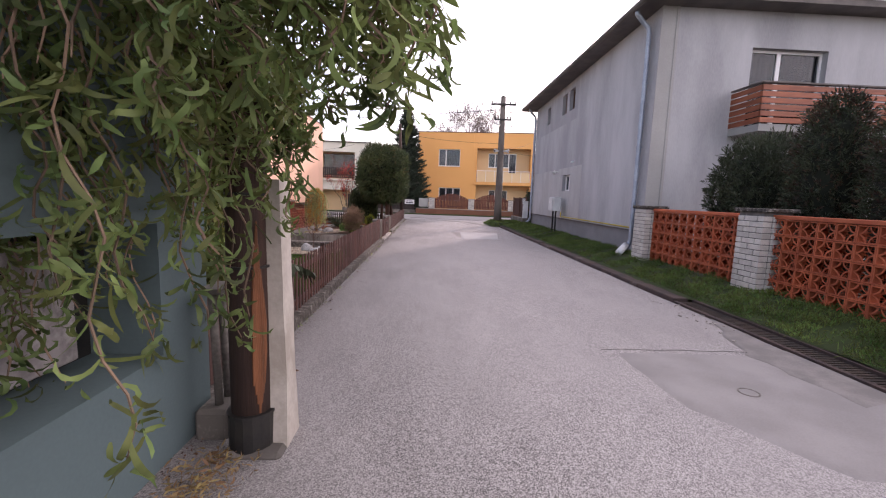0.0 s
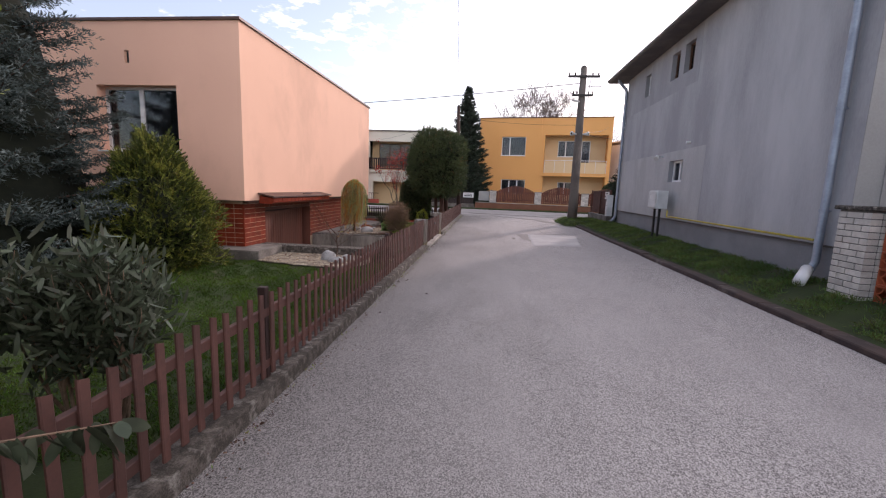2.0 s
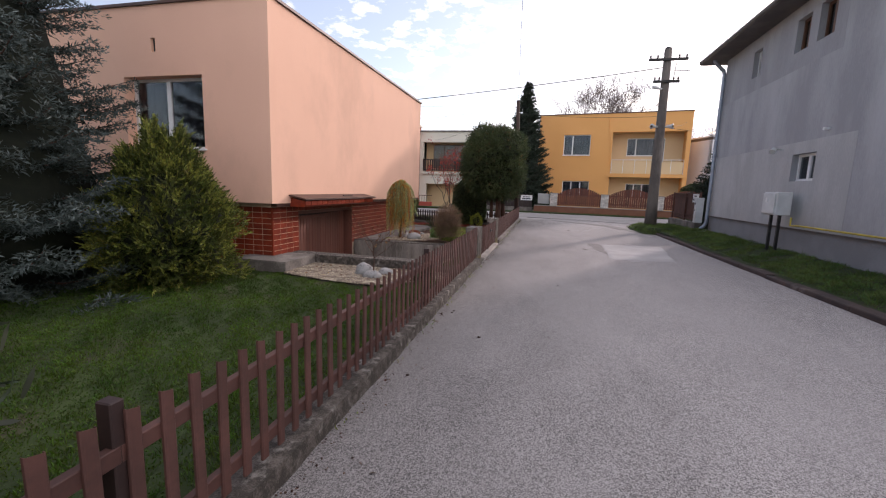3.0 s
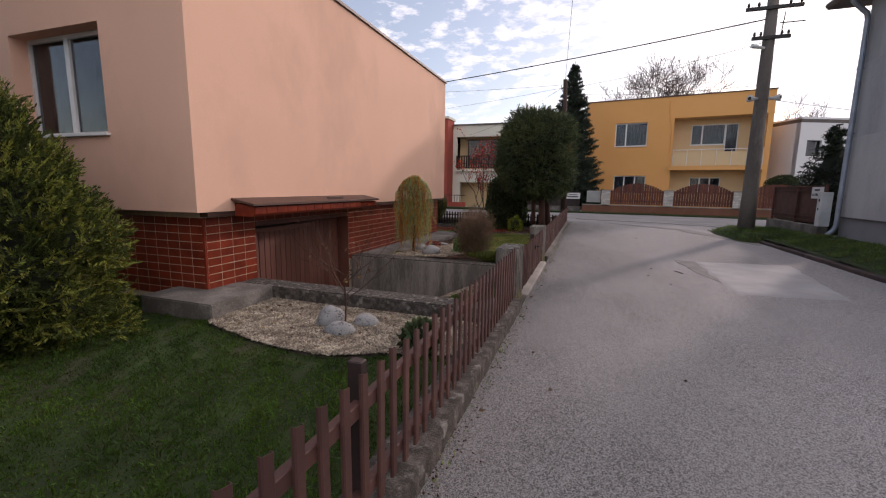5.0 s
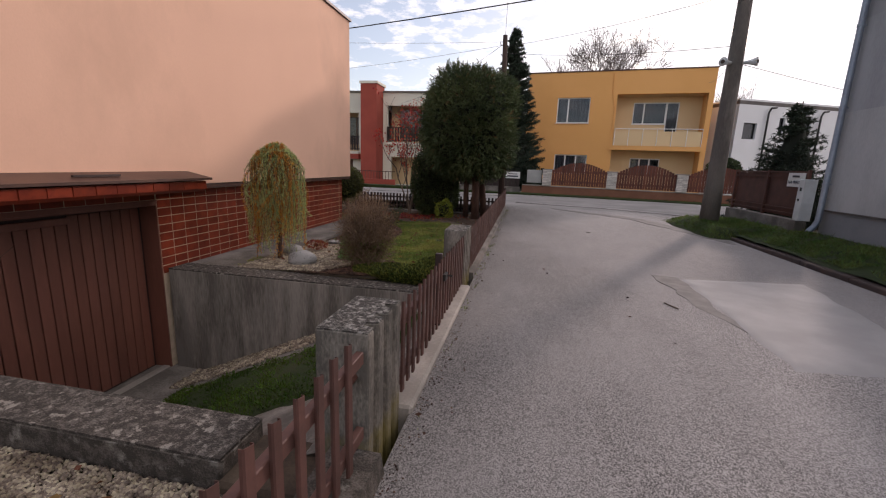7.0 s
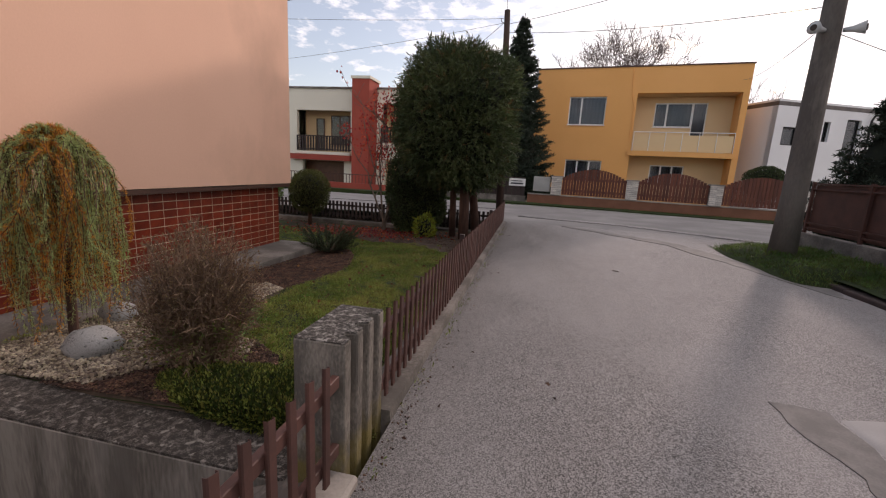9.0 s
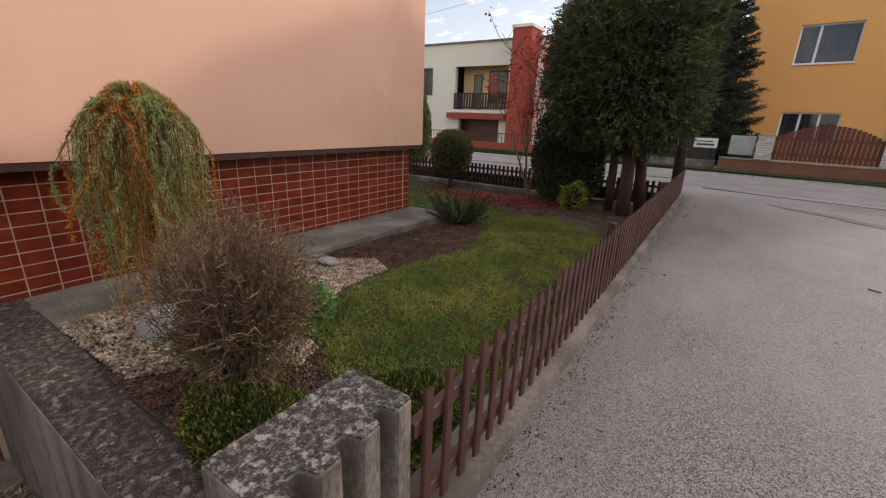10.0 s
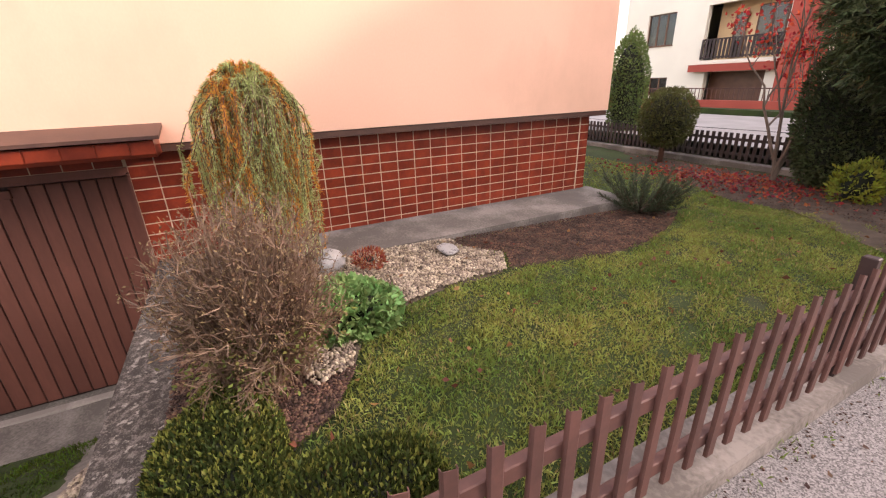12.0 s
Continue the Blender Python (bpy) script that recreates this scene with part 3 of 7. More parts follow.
def clipped_shrub(name, base, centre, radii, material, count, leaf, label, category="shrub", trunk=None, power=2.4, seed=1, lump=0.1, tips=None, group="", up=0.5, core_scale=0.8, freq=2.2, taper=0.0, shoot=None):
    """A dense shrub or topiary: stems, a core coloured as dark as shade and a shell of small leaves."""
    t = thing(name, base, label, category, group)
    if trunk:
        g = Geo()
        for a, b, r in trunk:
            a, b = Vector(a), Vector(b)
            g.tube([a, a.lerp(b, 0.5) + Vector((0.02, -0.015, 0)), b], [r, r * 0.88, r * 0.75], 10)
        part("trunk", g.mesh("trunk", M_BARKY, smooth=True), t)
    # solid hull whose near-black colour stands for shade behind the leaves
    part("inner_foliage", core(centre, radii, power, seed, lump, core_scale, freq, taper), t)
    p, d = shape_points(count // shoot[0] if shoot else count, centre, radii, power, seed, lump, shell=(0.72, 1.06) if shoot else (0.78, 1.03), freq=freq, taper=taper)
    way = d + rng.normal(size=p.shape) * 0.55 + np.array([0, 0, up])
    if shoot:
        p, way = sprays(p, way, *shoot)
    stuff("crown", quads("crown", leaf_quads(p, way, *leaf), material), t)
    if tips:
        p, d = shape_points(int(count * tips[1]), centre, radii, power, seed, lump, shell=(0.97, 1.05), freq=freq, taper=taper)
        way = d + rng.normal(size=p.shape) * 0.5 + np.array([0, 0, up])
        if shoot:
            p, way = sprays(p[::shoot[0]], way[::shoot[0]], *shoot)
        stuff("young_growth", quads("young_growth", leaf_quads(p, way, *leaf), tips[0]), t)
    return t


def sprays(p, d, k, size):
    """Every point becomes a flat fan of k leaflets along a short shoot."""
    n = len(p)
    d = unit(d)
    s = unit(np.cross(d, rng.normal(size=(n, 3))))
    u = np.linspace(0.0, 1.0, k)
    side = np.where(np.arange(k) % 2, 1.0, -1.0) * (0.85 - 0.6 * u)
    size = size * rng.uniform(0.6, 1.3, (n, 1, 1))
    q = p[:, None] + d[:, None] * u[None, :, None] * size
    w = d[:, None] * (0.6 + 0.5 * u)[None, :, None] + s[:, None] * side[None, :, None]
    return q.reshape(-1, 3), w.reshape(-1, 3) + rng.normal(size=(n * k, 3)) * 0.12


def branches(g, start, way, length, radius, depth, spread=0.6, up=0.15, kids=3, tips=None, n=5, seed_rng=None, shrink=0.68, low=0.0):
    """A limb that bends and forks; the ends are gathered in tips."""
    r = seed_rng or rng
    p, d = Vector(start), Vector(way).normalized()
    pts, rad = [p.copy()], [radius]
    for i in range(4):
        d = (d + Vector(r.normal(size=3) * 0.12) + Vector((0, 0, up * 0.25))).normalized()
        p = p + d * length / 4
        pts.append(p.copy())
        rad.append(radius * (1 - 0.12 * (i + 1)))
    g.tube(pts, rad, n if depth > 1 else 3, cap=False)
    if tips is not None and depth <= 1:
        tips += [(q.copy(), d.copy()) for q in pts[1:]]
    if depth <= 0:
        return
    for k in range(kids):
        at = pts[2 + k % 3]
        nd = (d + Vector(r.normal(size=3)) * spread + Vector((0, 0, up))).normalized()
        branches(g, at, nd, length * shrink * r.uniform(0.8, 1.15), max(radius * 0.55, low), depth - 1, spread, up, kids, tips, n, r, shrink, low)

# ---- ground, road, verge ----
FX = -1.33  # line of the garden fence


def bumpy_sheet(x0, x1, y0, y1, step, height, amount=0.008, freq=1.3, hole=None):
    """A gently uneven sheet; height is a number or a function of (x, y)."""
    g = Geo()
    nx, ny = max(1, round((x1 - x0) / step)), max(1, round((y1 - y0) / step))
    for j in range(ny + 1):
        for i in range(nx + 1):
            x, y = x0 + (x1 - x0) * i / nx, y0 + (y1 - y0) * j / ny
            z = height(x, y) if callable(height) else height
            g.v.append((x, y, z + amount * noise.noise((x * freq, y * freq, 0.3))))
    for j in range(ny):
        for i in range(nx):
            a = j * (nx + 1) + i
            g.f.append((a, a + 1, a + nx + 2, a + nx + 1))
    return g


g = Geo()
R, HX0, HX1, HY0, HY1 = 700, -5.6, -1.5, 10.3, 13.6
g.add([(-R, -R, -0.5), (R, -R, -0.5), (R, HY0, -0.5), (-R, HY0, -0.5)], [(0, 1, 2, 3)])
g.add([(-R, HY1, -0.5), (R, HY1, -0.5), (R, R, -0.5), (-R, R, -0.5)], [(0, 1, 2, 3)])
g.add([(-R, HY0, -0.5), (HX0, HY0, -0.5), (HX0, HY1, -0.5), (-R, HY1, -0.5)], [(0, 1, 2, 3)])
g.add([(HX1, HY0, -0.5), (R, HY0, -0.5), (R, HY1, -0.5), (HX1, HY1, -0.5)], [(0, 1, 2, 3)])
solo("ground", g.mesh("ground", M_FIELD), "flat earth around the gardens and houses", "ground", kind="structure")

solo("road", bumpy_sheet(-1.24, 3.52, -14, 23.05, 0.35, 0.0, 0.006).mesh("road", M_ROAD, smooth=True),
     "pale chipped asphalt lane with worn patches", "road", kind="structure")
solo("road_crossing", bumpy_sheet(-60, 60, 23.0, 29.6, 0.8, -0.012, 0.012).mesh("road_crossing", M_CROSS, smooth=True),
     "pale grey cross street at the end of the lane", "road", kind="structure")


def flat_patch(name, pts, z, material, label, ragged=0.04, strip=False):
    """A thin resurfaced patch with a ragged edge."""
    out = []
    for i, (a, b) in enumerate(zip(pts, pts[1:] + pts[:1])):
        n = max(2, int(math.dist(a, b) / 0.12))
        for k in range(n):
            t = k / n
            x, y = a[0] + (b[0] - a[0]) * t, a[1] + (b[1] - a[1]) * t
            out.append((x + ragged * noise.noise((x * 3, y * 3, i)), y + ragged * noise.noise((x * 3 + 9, y * 3, i))))
    if strip:
        return solo(name, Geo().prism(out, z - 0.02, z).mesh(name, material), label, "road patch", kind="structure")
    cx, cy = sum(p[0] for p in out) / len(out), sum(p[1] for p in out) / len(out)
    g, n = Geo(), len(out)
    for k, h in ((1.0, -0.012), (0.95, z - 0.001), (0.85, z)):
        g.v += [(cx + (x - cx) * k, cy + (y - cy) * k, h) for x, y in out]
    g.f += [(r * n + i, r * n + (i + 1) % n, (r + 1) * n + (i + 1) % n, (r + 1) * n + i) for r in (0, 1) for i in range(n)] + [tuple(range(2 * n, 3 * n))]
    return solo(name, g.mesh(name, material, smooth=True), label, "road patch", kind="structure")


flat_patch("road_patch", [(1.28, 14.36), (1.16, 11.8), (2.42, 12.0), (2.80, 14.62)], 0.009, M_PATCH, "smooth light grey concrete patch in the lane")
flat_patch("road_patch_dark_edge", [(0.95, 14.4), (1.25, 14.42), (1.2, 12.6), (1.05, 13.2)], 0.0045, M_WET, "broken dark edge beside the concrete patch", 0.08, True)
flat_patch("road_slab", [(1.70, 2.03), (3.3, 2.03), (3.3, 0.2), (2.2, 0.3), (1.72, 1.0)], 0.0065, M_SLAB, "old cracked concrete slab round a drain lid")
flat_patch("road_dirt", [(2.9, 2.0), (3.4, 3.2), (3.46, 1.1), (3.0, 1.0)], 0.009, M_WET, "dark dirt washed up beside the drain channel", 0.12)
flat_patch("road_joint", [(-1.0, 25.0), (2.2, 24.4), (5.5, 22.6), (5.2, 22.4), (2.0, 24.1), (-1.0, 24.7)], 0.008, M_ROAD, "darker asphalt seam across the junction", 0.1, True)
flat_patch("road_seam", [(3.3, 17.5), (2.2, 21.0), (0.2, 22.9), (0.3, 23.0), (2.5, 21.3), (3.5, 18.2)], 0.008, M_WET, "dark muddy seam at the mouth of the lane", 0.1, True)


def crack(name, pts, label="thin crack in the road surface"):
    g = Geo()
    path = []
    for a, b in zip(pts, pts[1:]):
        for k in range(8):
            t = k / 8
            x, y = a[0] + (b[0] - a[0]) * t, a[1] + (b[1] - a[1]) * t
            path.append((x + 0.03 * noise.noise((x * 5, y * 5, 2)), y + 0.03 * noise.noise((x * 5, y * 5, 7))))
    for (x0, y0), (x1, y1) in zip(path, path[1:]):
        dx, dy = x1 - x0, y1 - y0
        ln = math.hypot(dx, dy) or 1
        wx, wy = -dy / ln * 0.0018, dx / ln * 0.0018
        g.box(0, 1, 0, 1, 0, 1, Matrix(((dx, 2 * wx, 0, x0 - wx), (dy, 2 * wy, 0, y0 - wy), (0, 0, 0.0045, 0.003), (0, 0, 0, 1))))
    return solo(name, g.mesh(name, M_CRACK), label, "crack", kind="structure")


crack("road_crack", [(1.62, 2.06), (2.4, 2.08), (3.3, 2.05)])

# drain lid
t = thing("drain_lid", (2.35, 1.25, 0), "small round cast iron drain lid set in concrete", "drain")
g = Geo()
ring = lambda r0, r1, z0, z1, cx, cy, n=20: [(cx + r * math.cos(2 * math.pi * i / n), cy + r * math.sin(2 * math.pi * i / n), z) for r, z in ((r0, z0), (r0, z1), (r1, z1), (r1, z0)) for i in range(n)]
rf = lambda n=20: [(k * n + i, k * n + (i + 1) % n, ((k + 1) % 4) * n + (i + 1) % n, ((k + 1) % 4) * n + i) for k in range(4) for i in range(n)]
g.add(ring(0.060, 0.070, 0.0, 0.010, 2.35, 1.25), rf())
part("rim", g.mesh("rim", M_CONC), t)
part("lid", Geo().tube([(2.35, 1.25, 0), (2.35, 1.25, 0.009)], 0.058, 20).mesh("lid", M_SLAB), t)

# kerb stones and drain channel along the lane
kerb = thing("kerb", (3.6, 8, 0), "dark brown concrete edging between lane and verge", "kerb", kind="structure")
g = Geo().box(-0.10, 0.10, -0.495, 0.495, -0.12, 0.065)
me = g.mesh("kerb_stone", M_KERB, bevel=0.012)
for i in range(16):
    y = 4.4 + i
    piece("kerb_stone", me, kerb, pose(3.50 + 0.006 * (y - 4) + random.uniform(-0.006, 0.006), y, random.uniform(-0.012, 0.006), random.uniform(-0.4, 0.4), 0, random.uniform(-0.5, 0.5)))
chan = thing("drain_channel", (3.55, 0, 0), "rusty grated drain channel along the lane edge", "drain", kind="structure")
part("channel", Geo().box(3.40, 3.45, -8, 3.9, -0.1, 0.03).box(3.66, 3.71, -8, 3.9, -0.1, 0.05).box(3.45, 3.66, -8, 3.9, -0.1, -0.05).mesh("channel", M_KERB), chan)
me = Geo().box(-0.105, 0.105, -0.014, 0.014, -0.012, 0.012).mesh("bar", M_IRON)
for i in range(200):
    piece("bar", me, chan, pose(3.555, 3.86 - i * 0.05, 0.012))
stones = thing("broken_concrete", (3.1, 2.6, 0), "crumbled concrete bits beside the drain", "rubble", kind="stuff")
g = Geo()
for i in range(30):
    x, y, s = random.uniform(3.05, 3.4), random.uniform(2.3, 3.9), random.uniform(0.006, 0.018)
    g.box(-s, s, -s * 0.7, s * 0.7, -s * 0.2, s * 0.45, pose(x, y, 0.012, random.uniform(-15, 15), random.uniform(-15, 15), random.uniform(0, 180)))
part("rubble", g.mesh("rubble", M_CONC_PALE), stones)


def verge_z(x, y):
    return 0.055 + 0.14 * min(1, max(0, (x - 3.7) / 1.0)) + 0.05 * min(1, max(0, (y - 10) / 8))


solo("verge", bumpy_sheet(3.57, 5.3, 3.9, 18.4, 0.2, verge_z, 0.03, 2.0).mesh("verge", M_LAWN, smooth=True), "grass strip between the kerb and the grey house", "verge", kind="structure")
solo("verge_drain", bumpy_sheet(3.69, 5.3, -14, 3.9, 0.2, verge_z, 0.03, 2.0).mesh("verge_drain", M_LAWN, smooth=True), "grass strip between the drain and the breeze-block fence", "verge", kind="structure")


def mound_z(x, y):
    return -0.06 + 0.27 * min(1, max(0, (x - 2.95) / 0.45)) * min(1, max(0, (y - 18.0) / 0.4)) * min(1, max(0, (21.6 - y) / 1.1))


solo("verge_corner", bumpy_sheet(2.95, 4.75, 18.0, 21.6, 0.15, mound_z, 0.03, 2.0).mesh("verge_corner", M_LAWN, smooth=True),
     "grassy mound round the foot of the power pole", "verge", kind="structure")
solo("yard_grey", bumpy_sheet(5.2, 30, -14, 7.9, 1.0, 0.18, 0.02).mesh("yard_grey", M_SOIL), "front yard of the grey house behind the breeze-block fence", "ground", kind="structure")
solo("road_corner", bumpy_sheet(3.2, 5.4, 18.2, 23.06, 0.3, -0.02, 0.008).mesh("road_corner", M_ROAD, smooth=True), "worn asphalt corner by the power pole", "road", kind="structure")
solo("yard_corner", bumpy_sheet(4.7, 30, 18.2, 23.0, 1.0, -0.02, 0.02).mesh("yard_corner", M_SOIL), "yard behind the rusty fence", "ground", kind="structure")


def blades(name, n, area, zf, material, label, length=0.05, width=0.006, keep=None, clump=0.0):
    """Grass as many single blades, one piece of stuff."""
    x, y = rng.uniform(area[0], area[1], n), rng.uniform(area[2], area[3], n)
    if keep is not None:
        ok = keep(x, y)
        x, y = x[ok], y[ok]
    if clump:
        ok = lumps(np.stack([x, y, 0 * x], 1), 3, 3.0, 1.0) + rng.normal(size=len(x)) * 0.3 > 1 - clump
        x, y = x[ok], y[ok]
    z = np.array([zf(a, b) for a, b in zip(x, y)]) if callable(zf) else np.full(len(x), zf)
    p = np.stack([x, y, z - 0.004], 1)
    d = rng.normal(size=p.shape) * 0.55 + np.array([0, 0, 1.0])
    tuft = np.clip(lumps(np.stack([x, y, 0 * x], 1) * 2.2, 8, 3.0, 0.55), 0.45, 1.7)
    v = leaf_quads(p, d, length * tuft, width, droop=0.25)
    return tagged(new(name, quads(name, v, material)), label, "grass", kind="stuff")


# ---- gardens on the house side ----
def garden_z(x, y):
    base = -0.02 if x > -1.7 else -0.02 - 0.22 * min(1, (-1.7 - x) / 1.0)
    if y > 13.3:
        base = -0.03 - 0.12 * min(1, max(0, (-1.5 - x) / 2.5)) - 0.24 * min(1, max(0, (y - 14) / 8))
    if 8.7 < y < 10.4 and x < -1.46:
        base += (-0.26 - base) * min(1, (y - 8.7) / 0.5)
    return base


solo("lawn_front", bumpy_sheet(-16, -1.40, -6, 10.28, 0.25, garden_z, 0.012, 1.0).mesh("lawn_front", M_LAWN, smooth=True),
     "mown lawn in front of the peach house", "lawn", kind="structure")
solo("lawn_back", bumpy_sheet(-4.6, -1.40, 13.42, 22.7, 0.2, garden_z, 0.012, 1.4).mesh("lawn_back", M_LAWN, smooth=True),
     "patchy autumn lawn beside the peach house", "lawn", kind="structure")
solo("lawn_behind", bumpy_sheet(-16, -4.55, 18.4, 22.7, 0.3, garden_z, 0.04, 1.4).mesh("lawn_behind", M_LAWN, smooth=True),
     "lawn behind the peach house", "lawn", kind="structure")


# ---- fence base, pillars and picket fence ----
sill = thing("fence_base", (FX, 5, 0), "weathered concrete base under the picket fence", "fence base", kind="structure")


def sill_run(y0, y1, top, material=M_SILL, face=-1.215, rough=1.0):
    g = Geo()
    n = int((y1 - y0) / 0.11)
    ring_n = 4
    for i in range(n + 1):
        y = y0 + (y1 - y0) * i / n
        j = lambda k: rough * (0.006 * noise.noise((y * 3, k, 1.7)) + 0.012 * noise.noise((y * 14, k, 4.7)))
        g.v += [(-1.46, y, -0.3), (face + j(1), y, -0.1), (face - 0.02 + j(2), y, top + j(3)), (-1.46 + j(4), y, top + j(5))]
    for i in range(n):
        for k in range(ring_n):
            a, b = i * 4 + k, i * 4 + (k + 1) % 4
            g.f.append((a, b, b + 4, a + 4))
    g.f += [(0, 1, 2, 3), tuple(n * 4 + k for k in (3, 2, 1, 0))]
    return g.mesh("base_run", material)


part("base_run", sill_run(0.75, 10.3, 0.10), sill)
part("base_run", sill_run(13.55, 22.6, 0.06, M_CONC, -1.228, 0.4), sill)
part("gate_threshold", Geo().box(-1.42, -1.225, 10.74, 13.1, -0.2, 0.04).mesh("gate_threshold", M_CONC_PALE, bevel=0.015), sill, "pale concrete threshold under the gate")


def picket_mesh(h):
    """A slat folded from sheet metal, open to the garden, with a slanting top."""
    w, d, t = 0.0215, 0.0065, 0.002
    g = Geo().prism([(-d, -w), (-d, -w + t), (d - t, -w + t * 1.5), (d - t, w - t * 1.5), (-d, w - t), (-d, w), (d - 0.004, w), (d, w - 0.005), (d, -w + 0.005), (d - 0.004, -w)], 0, h)
    g.v = [(x, y, z - (0.007 + y * 0.28 if z > 0 else 0)) for x, y, z in g.v]
    return g.mesh("picket", M_FENCE)


def picket_run(t, y0, y1, z0, top, posts, pitch=0.1125, x=FX):
    me = picket_mesh(top - z0)
    for i in range(int((y1 - y0) / pitch)):
        y = y0 + (i + 0.5) * pitch
        piece("picket", me, t, pose(x + 0.030 + random.uniform(-0.002, 0.002), y, z0 + random.uniform(-0.006, 0.006), random.uniform(-0.8, 0.8), 0, random.uniform(-2, 2)))
    cuts = [y0] + [p for p in posts if y0 < p < y1] + [y1]
    for a, b in zip(cuts, cuts[1:]):
        for zr in (top - 0.135, z0 + 0.07):
            part("rail", Geo().box(x - 0.010, x + 0.022, a, b, zr - 0.027, zr + 0.027).mesh("rail", M_FENCE, bevel=0.003), t)
    for p in posts:
        part("post", Geo().box(x - 0.034, x + 0.020, p - 0.021, p + 0.021, -0.1, top + 0.025).mesh("post", M_FENCED, bevel=0.004), t, "dark square steel post")


f1 = thing("picket_fence", (FX, 5, 0.1), "low brown painted picket fence on a concrete base", "fence", "garden fence runs")
picket_run(f1, 0.95, 10.28, 0.125, 0.665, [1.0, 3.9, 7.1])
f2 = thing("picket_fence", (FX, 18, 0.1), "low brown painted picket fence beside the back lawn", "fence", "garden fence runs")
picket_run(f2, 13.58, 22.5, 0.095, 0.605, [16.15, 19.3, 22.45])
gate = thing("picket_gate", (FX, 12, 0.05), "closed brown picket gate between two concrete pillars", "gate")
picket_run(gate, 10.76, 13.08, 0.085, 0.60, [11.9])
part("latch", Geo().box(FX + 0.04, FX + 0.06, 11.85, 11.95, 0.42, 0.47).tube([(FX + 0.06, 11.93, 0.445), (FX + 0.10, 11.93, 0.445)], 0.008, 6).mesh("latch", M_BLACK), gate, "black metal gate latch")


def fluted_pillar(y0, y1, top):
    """A concrete pillar with three deep vertical flutes on the road side."""
    t = thing("gate_pillar", (-1.4, (y0 + y1) / 2, 0), "fluted concrete gate pillar with lichen on top", "pillar", "gate pillars")
    n, x0, x1, deep = 3, -1.53, -1.295, 0.05
    w = (y1 - y0) / (n * 2 + 1)
    pts = [(x0, y0), (x1, y0)]
    for i in range(n):
        a = y0 + w * (2 * i + 1)
        pts += [(x1, a), (x1 - deep, a + w * 0.22), (x1 - deep, a + w * 0.78), (x1, a + w)]
    pts += [(x1, y1), (x0, y1)]
    part("shaft", Geo().prism(pts, -0.25, top).mesh("shaft", M_PILLAR, bevel=0.006), t)
    capped = [(x + (0.004 if x < -1.4 else -0.004), y0 + 0.004 + (y - y0) * 0.985) for x, y in pts]
    part("top", Geo().prism(capped, top, top + 0.006).mesh("top", M_PTOP), t, "lichen-spotted top")
    part("hinge", Geo().tube([(-1.36, y0 + 0.005, 0.43), (-1.36, y0 - 0.05, 0.43)], 0.018, 8).tube([(-1.36, y1 - 0.005, 0.43), (-1.36, y1 + 0.04, 0.43)], 0.018, 8).mesh("hinge", M_RUST), t, "rusty hinge pin")


fluted_pillar(10.30, 10.74, 0.62)
fluted_pillar(13.10, 13.55, 0.615)

# ---- ramp down to the garage ----
ramp = thing("garage_ramp", (-3.3, 12, -0.7), "concrete and grass ramp sloping down to the garage", "ramp", kind="structure")
rz = lambda x, y: -1.44 if x < -4.6 else -1.44 + (x + 4.6) * (1.42 / 3.2)
part("slope", bumpy_sheet(-5.6, -1.40, 10.5, 13.4, 0.15, rz, 0.012, 4).mesh("slope", M_CONC), ramp)
part("grass_strip", bumpy_sheet(-4.45, -1.6, 11.15, 12.55, 0.15, lambda x, y: rz(x, y) + 0.02 * math.sin(math.pi * (y - 11.15) / 1.4), 0.02, 3).mesh("grass_strip", M_LAWN, smooth=True), ramp, "dark grass strip in the middle of the ramp")
blades("grass_ramp", 14000, (-4.4, -1.6, 11.2, 12.5), lambda x, y: rz(x, y) + 0.01, M_GRASS2, "dark green grass on the garage ramp", 0.05, 0.007)
part("door_drain", Geo().box(-5.22, -5.12, 10.6, 13.15, -1.5, -1.425).mesh("door_drain", M_CONC_PALE, bevel=0.01), ramp, "concrete drain in front of the garage door")


def tapered_wall(name, y0, y1, x0, x1, top, label, top_mat=M_CONC_TOP, note="lichen-covered top", body_mat=M_CONC):
    t = thing(name, ((x0 + x1) / 2, (y0 + y1) / 2, top), label, "retaining wall", "ramp retaining walls")
    part("body", Geo().box(x0, x1, y0, y1, -1.6, top).mesh("body", body_mat, bevel=0.015), t)
    part("top", Geo().box(x0 + 0.005, x1 - 0.005, y0 + 0.005, y1 - 0.005, top - 0.01, top + 0.005).mesh("top", top_mat), t, note)
    return t


tapered_wall("ramp_wall_front", 10.27, 10.60, -5.08, -2.0, -0.065, "low lichen-grey concrete wall beside the gravel bed", body_mat=M_SILL)
tapered_wall("ramp_wall_back", 13.13, 13.46, -5.06, -1.56, -0.115, "pale concrete retaining wall with dark streaks beside the ramp", body_mat=M_RWALL)
tapered_wall("house_step", 9.30, 10.27, -5.6, -4.50, -0.06, "stained concrete slab at the house corner", M_CONC, "worn grey top")
tapered_wall("house_ledge", 13.46, 18.45, -5.12, -4.31, -0.135, "grey concrete ledge along the tiled plinth", M_CONC, "smooth grey top")

solo("soil_bank", Geo().box(-2.02, -1.44, 10.24, 10.62, -1.6, -0.16).mesh("soil_bank", M_SOIL, bevel=0.02), "bare soil between the low wall and the gate pillar", "ground", kind="structure")

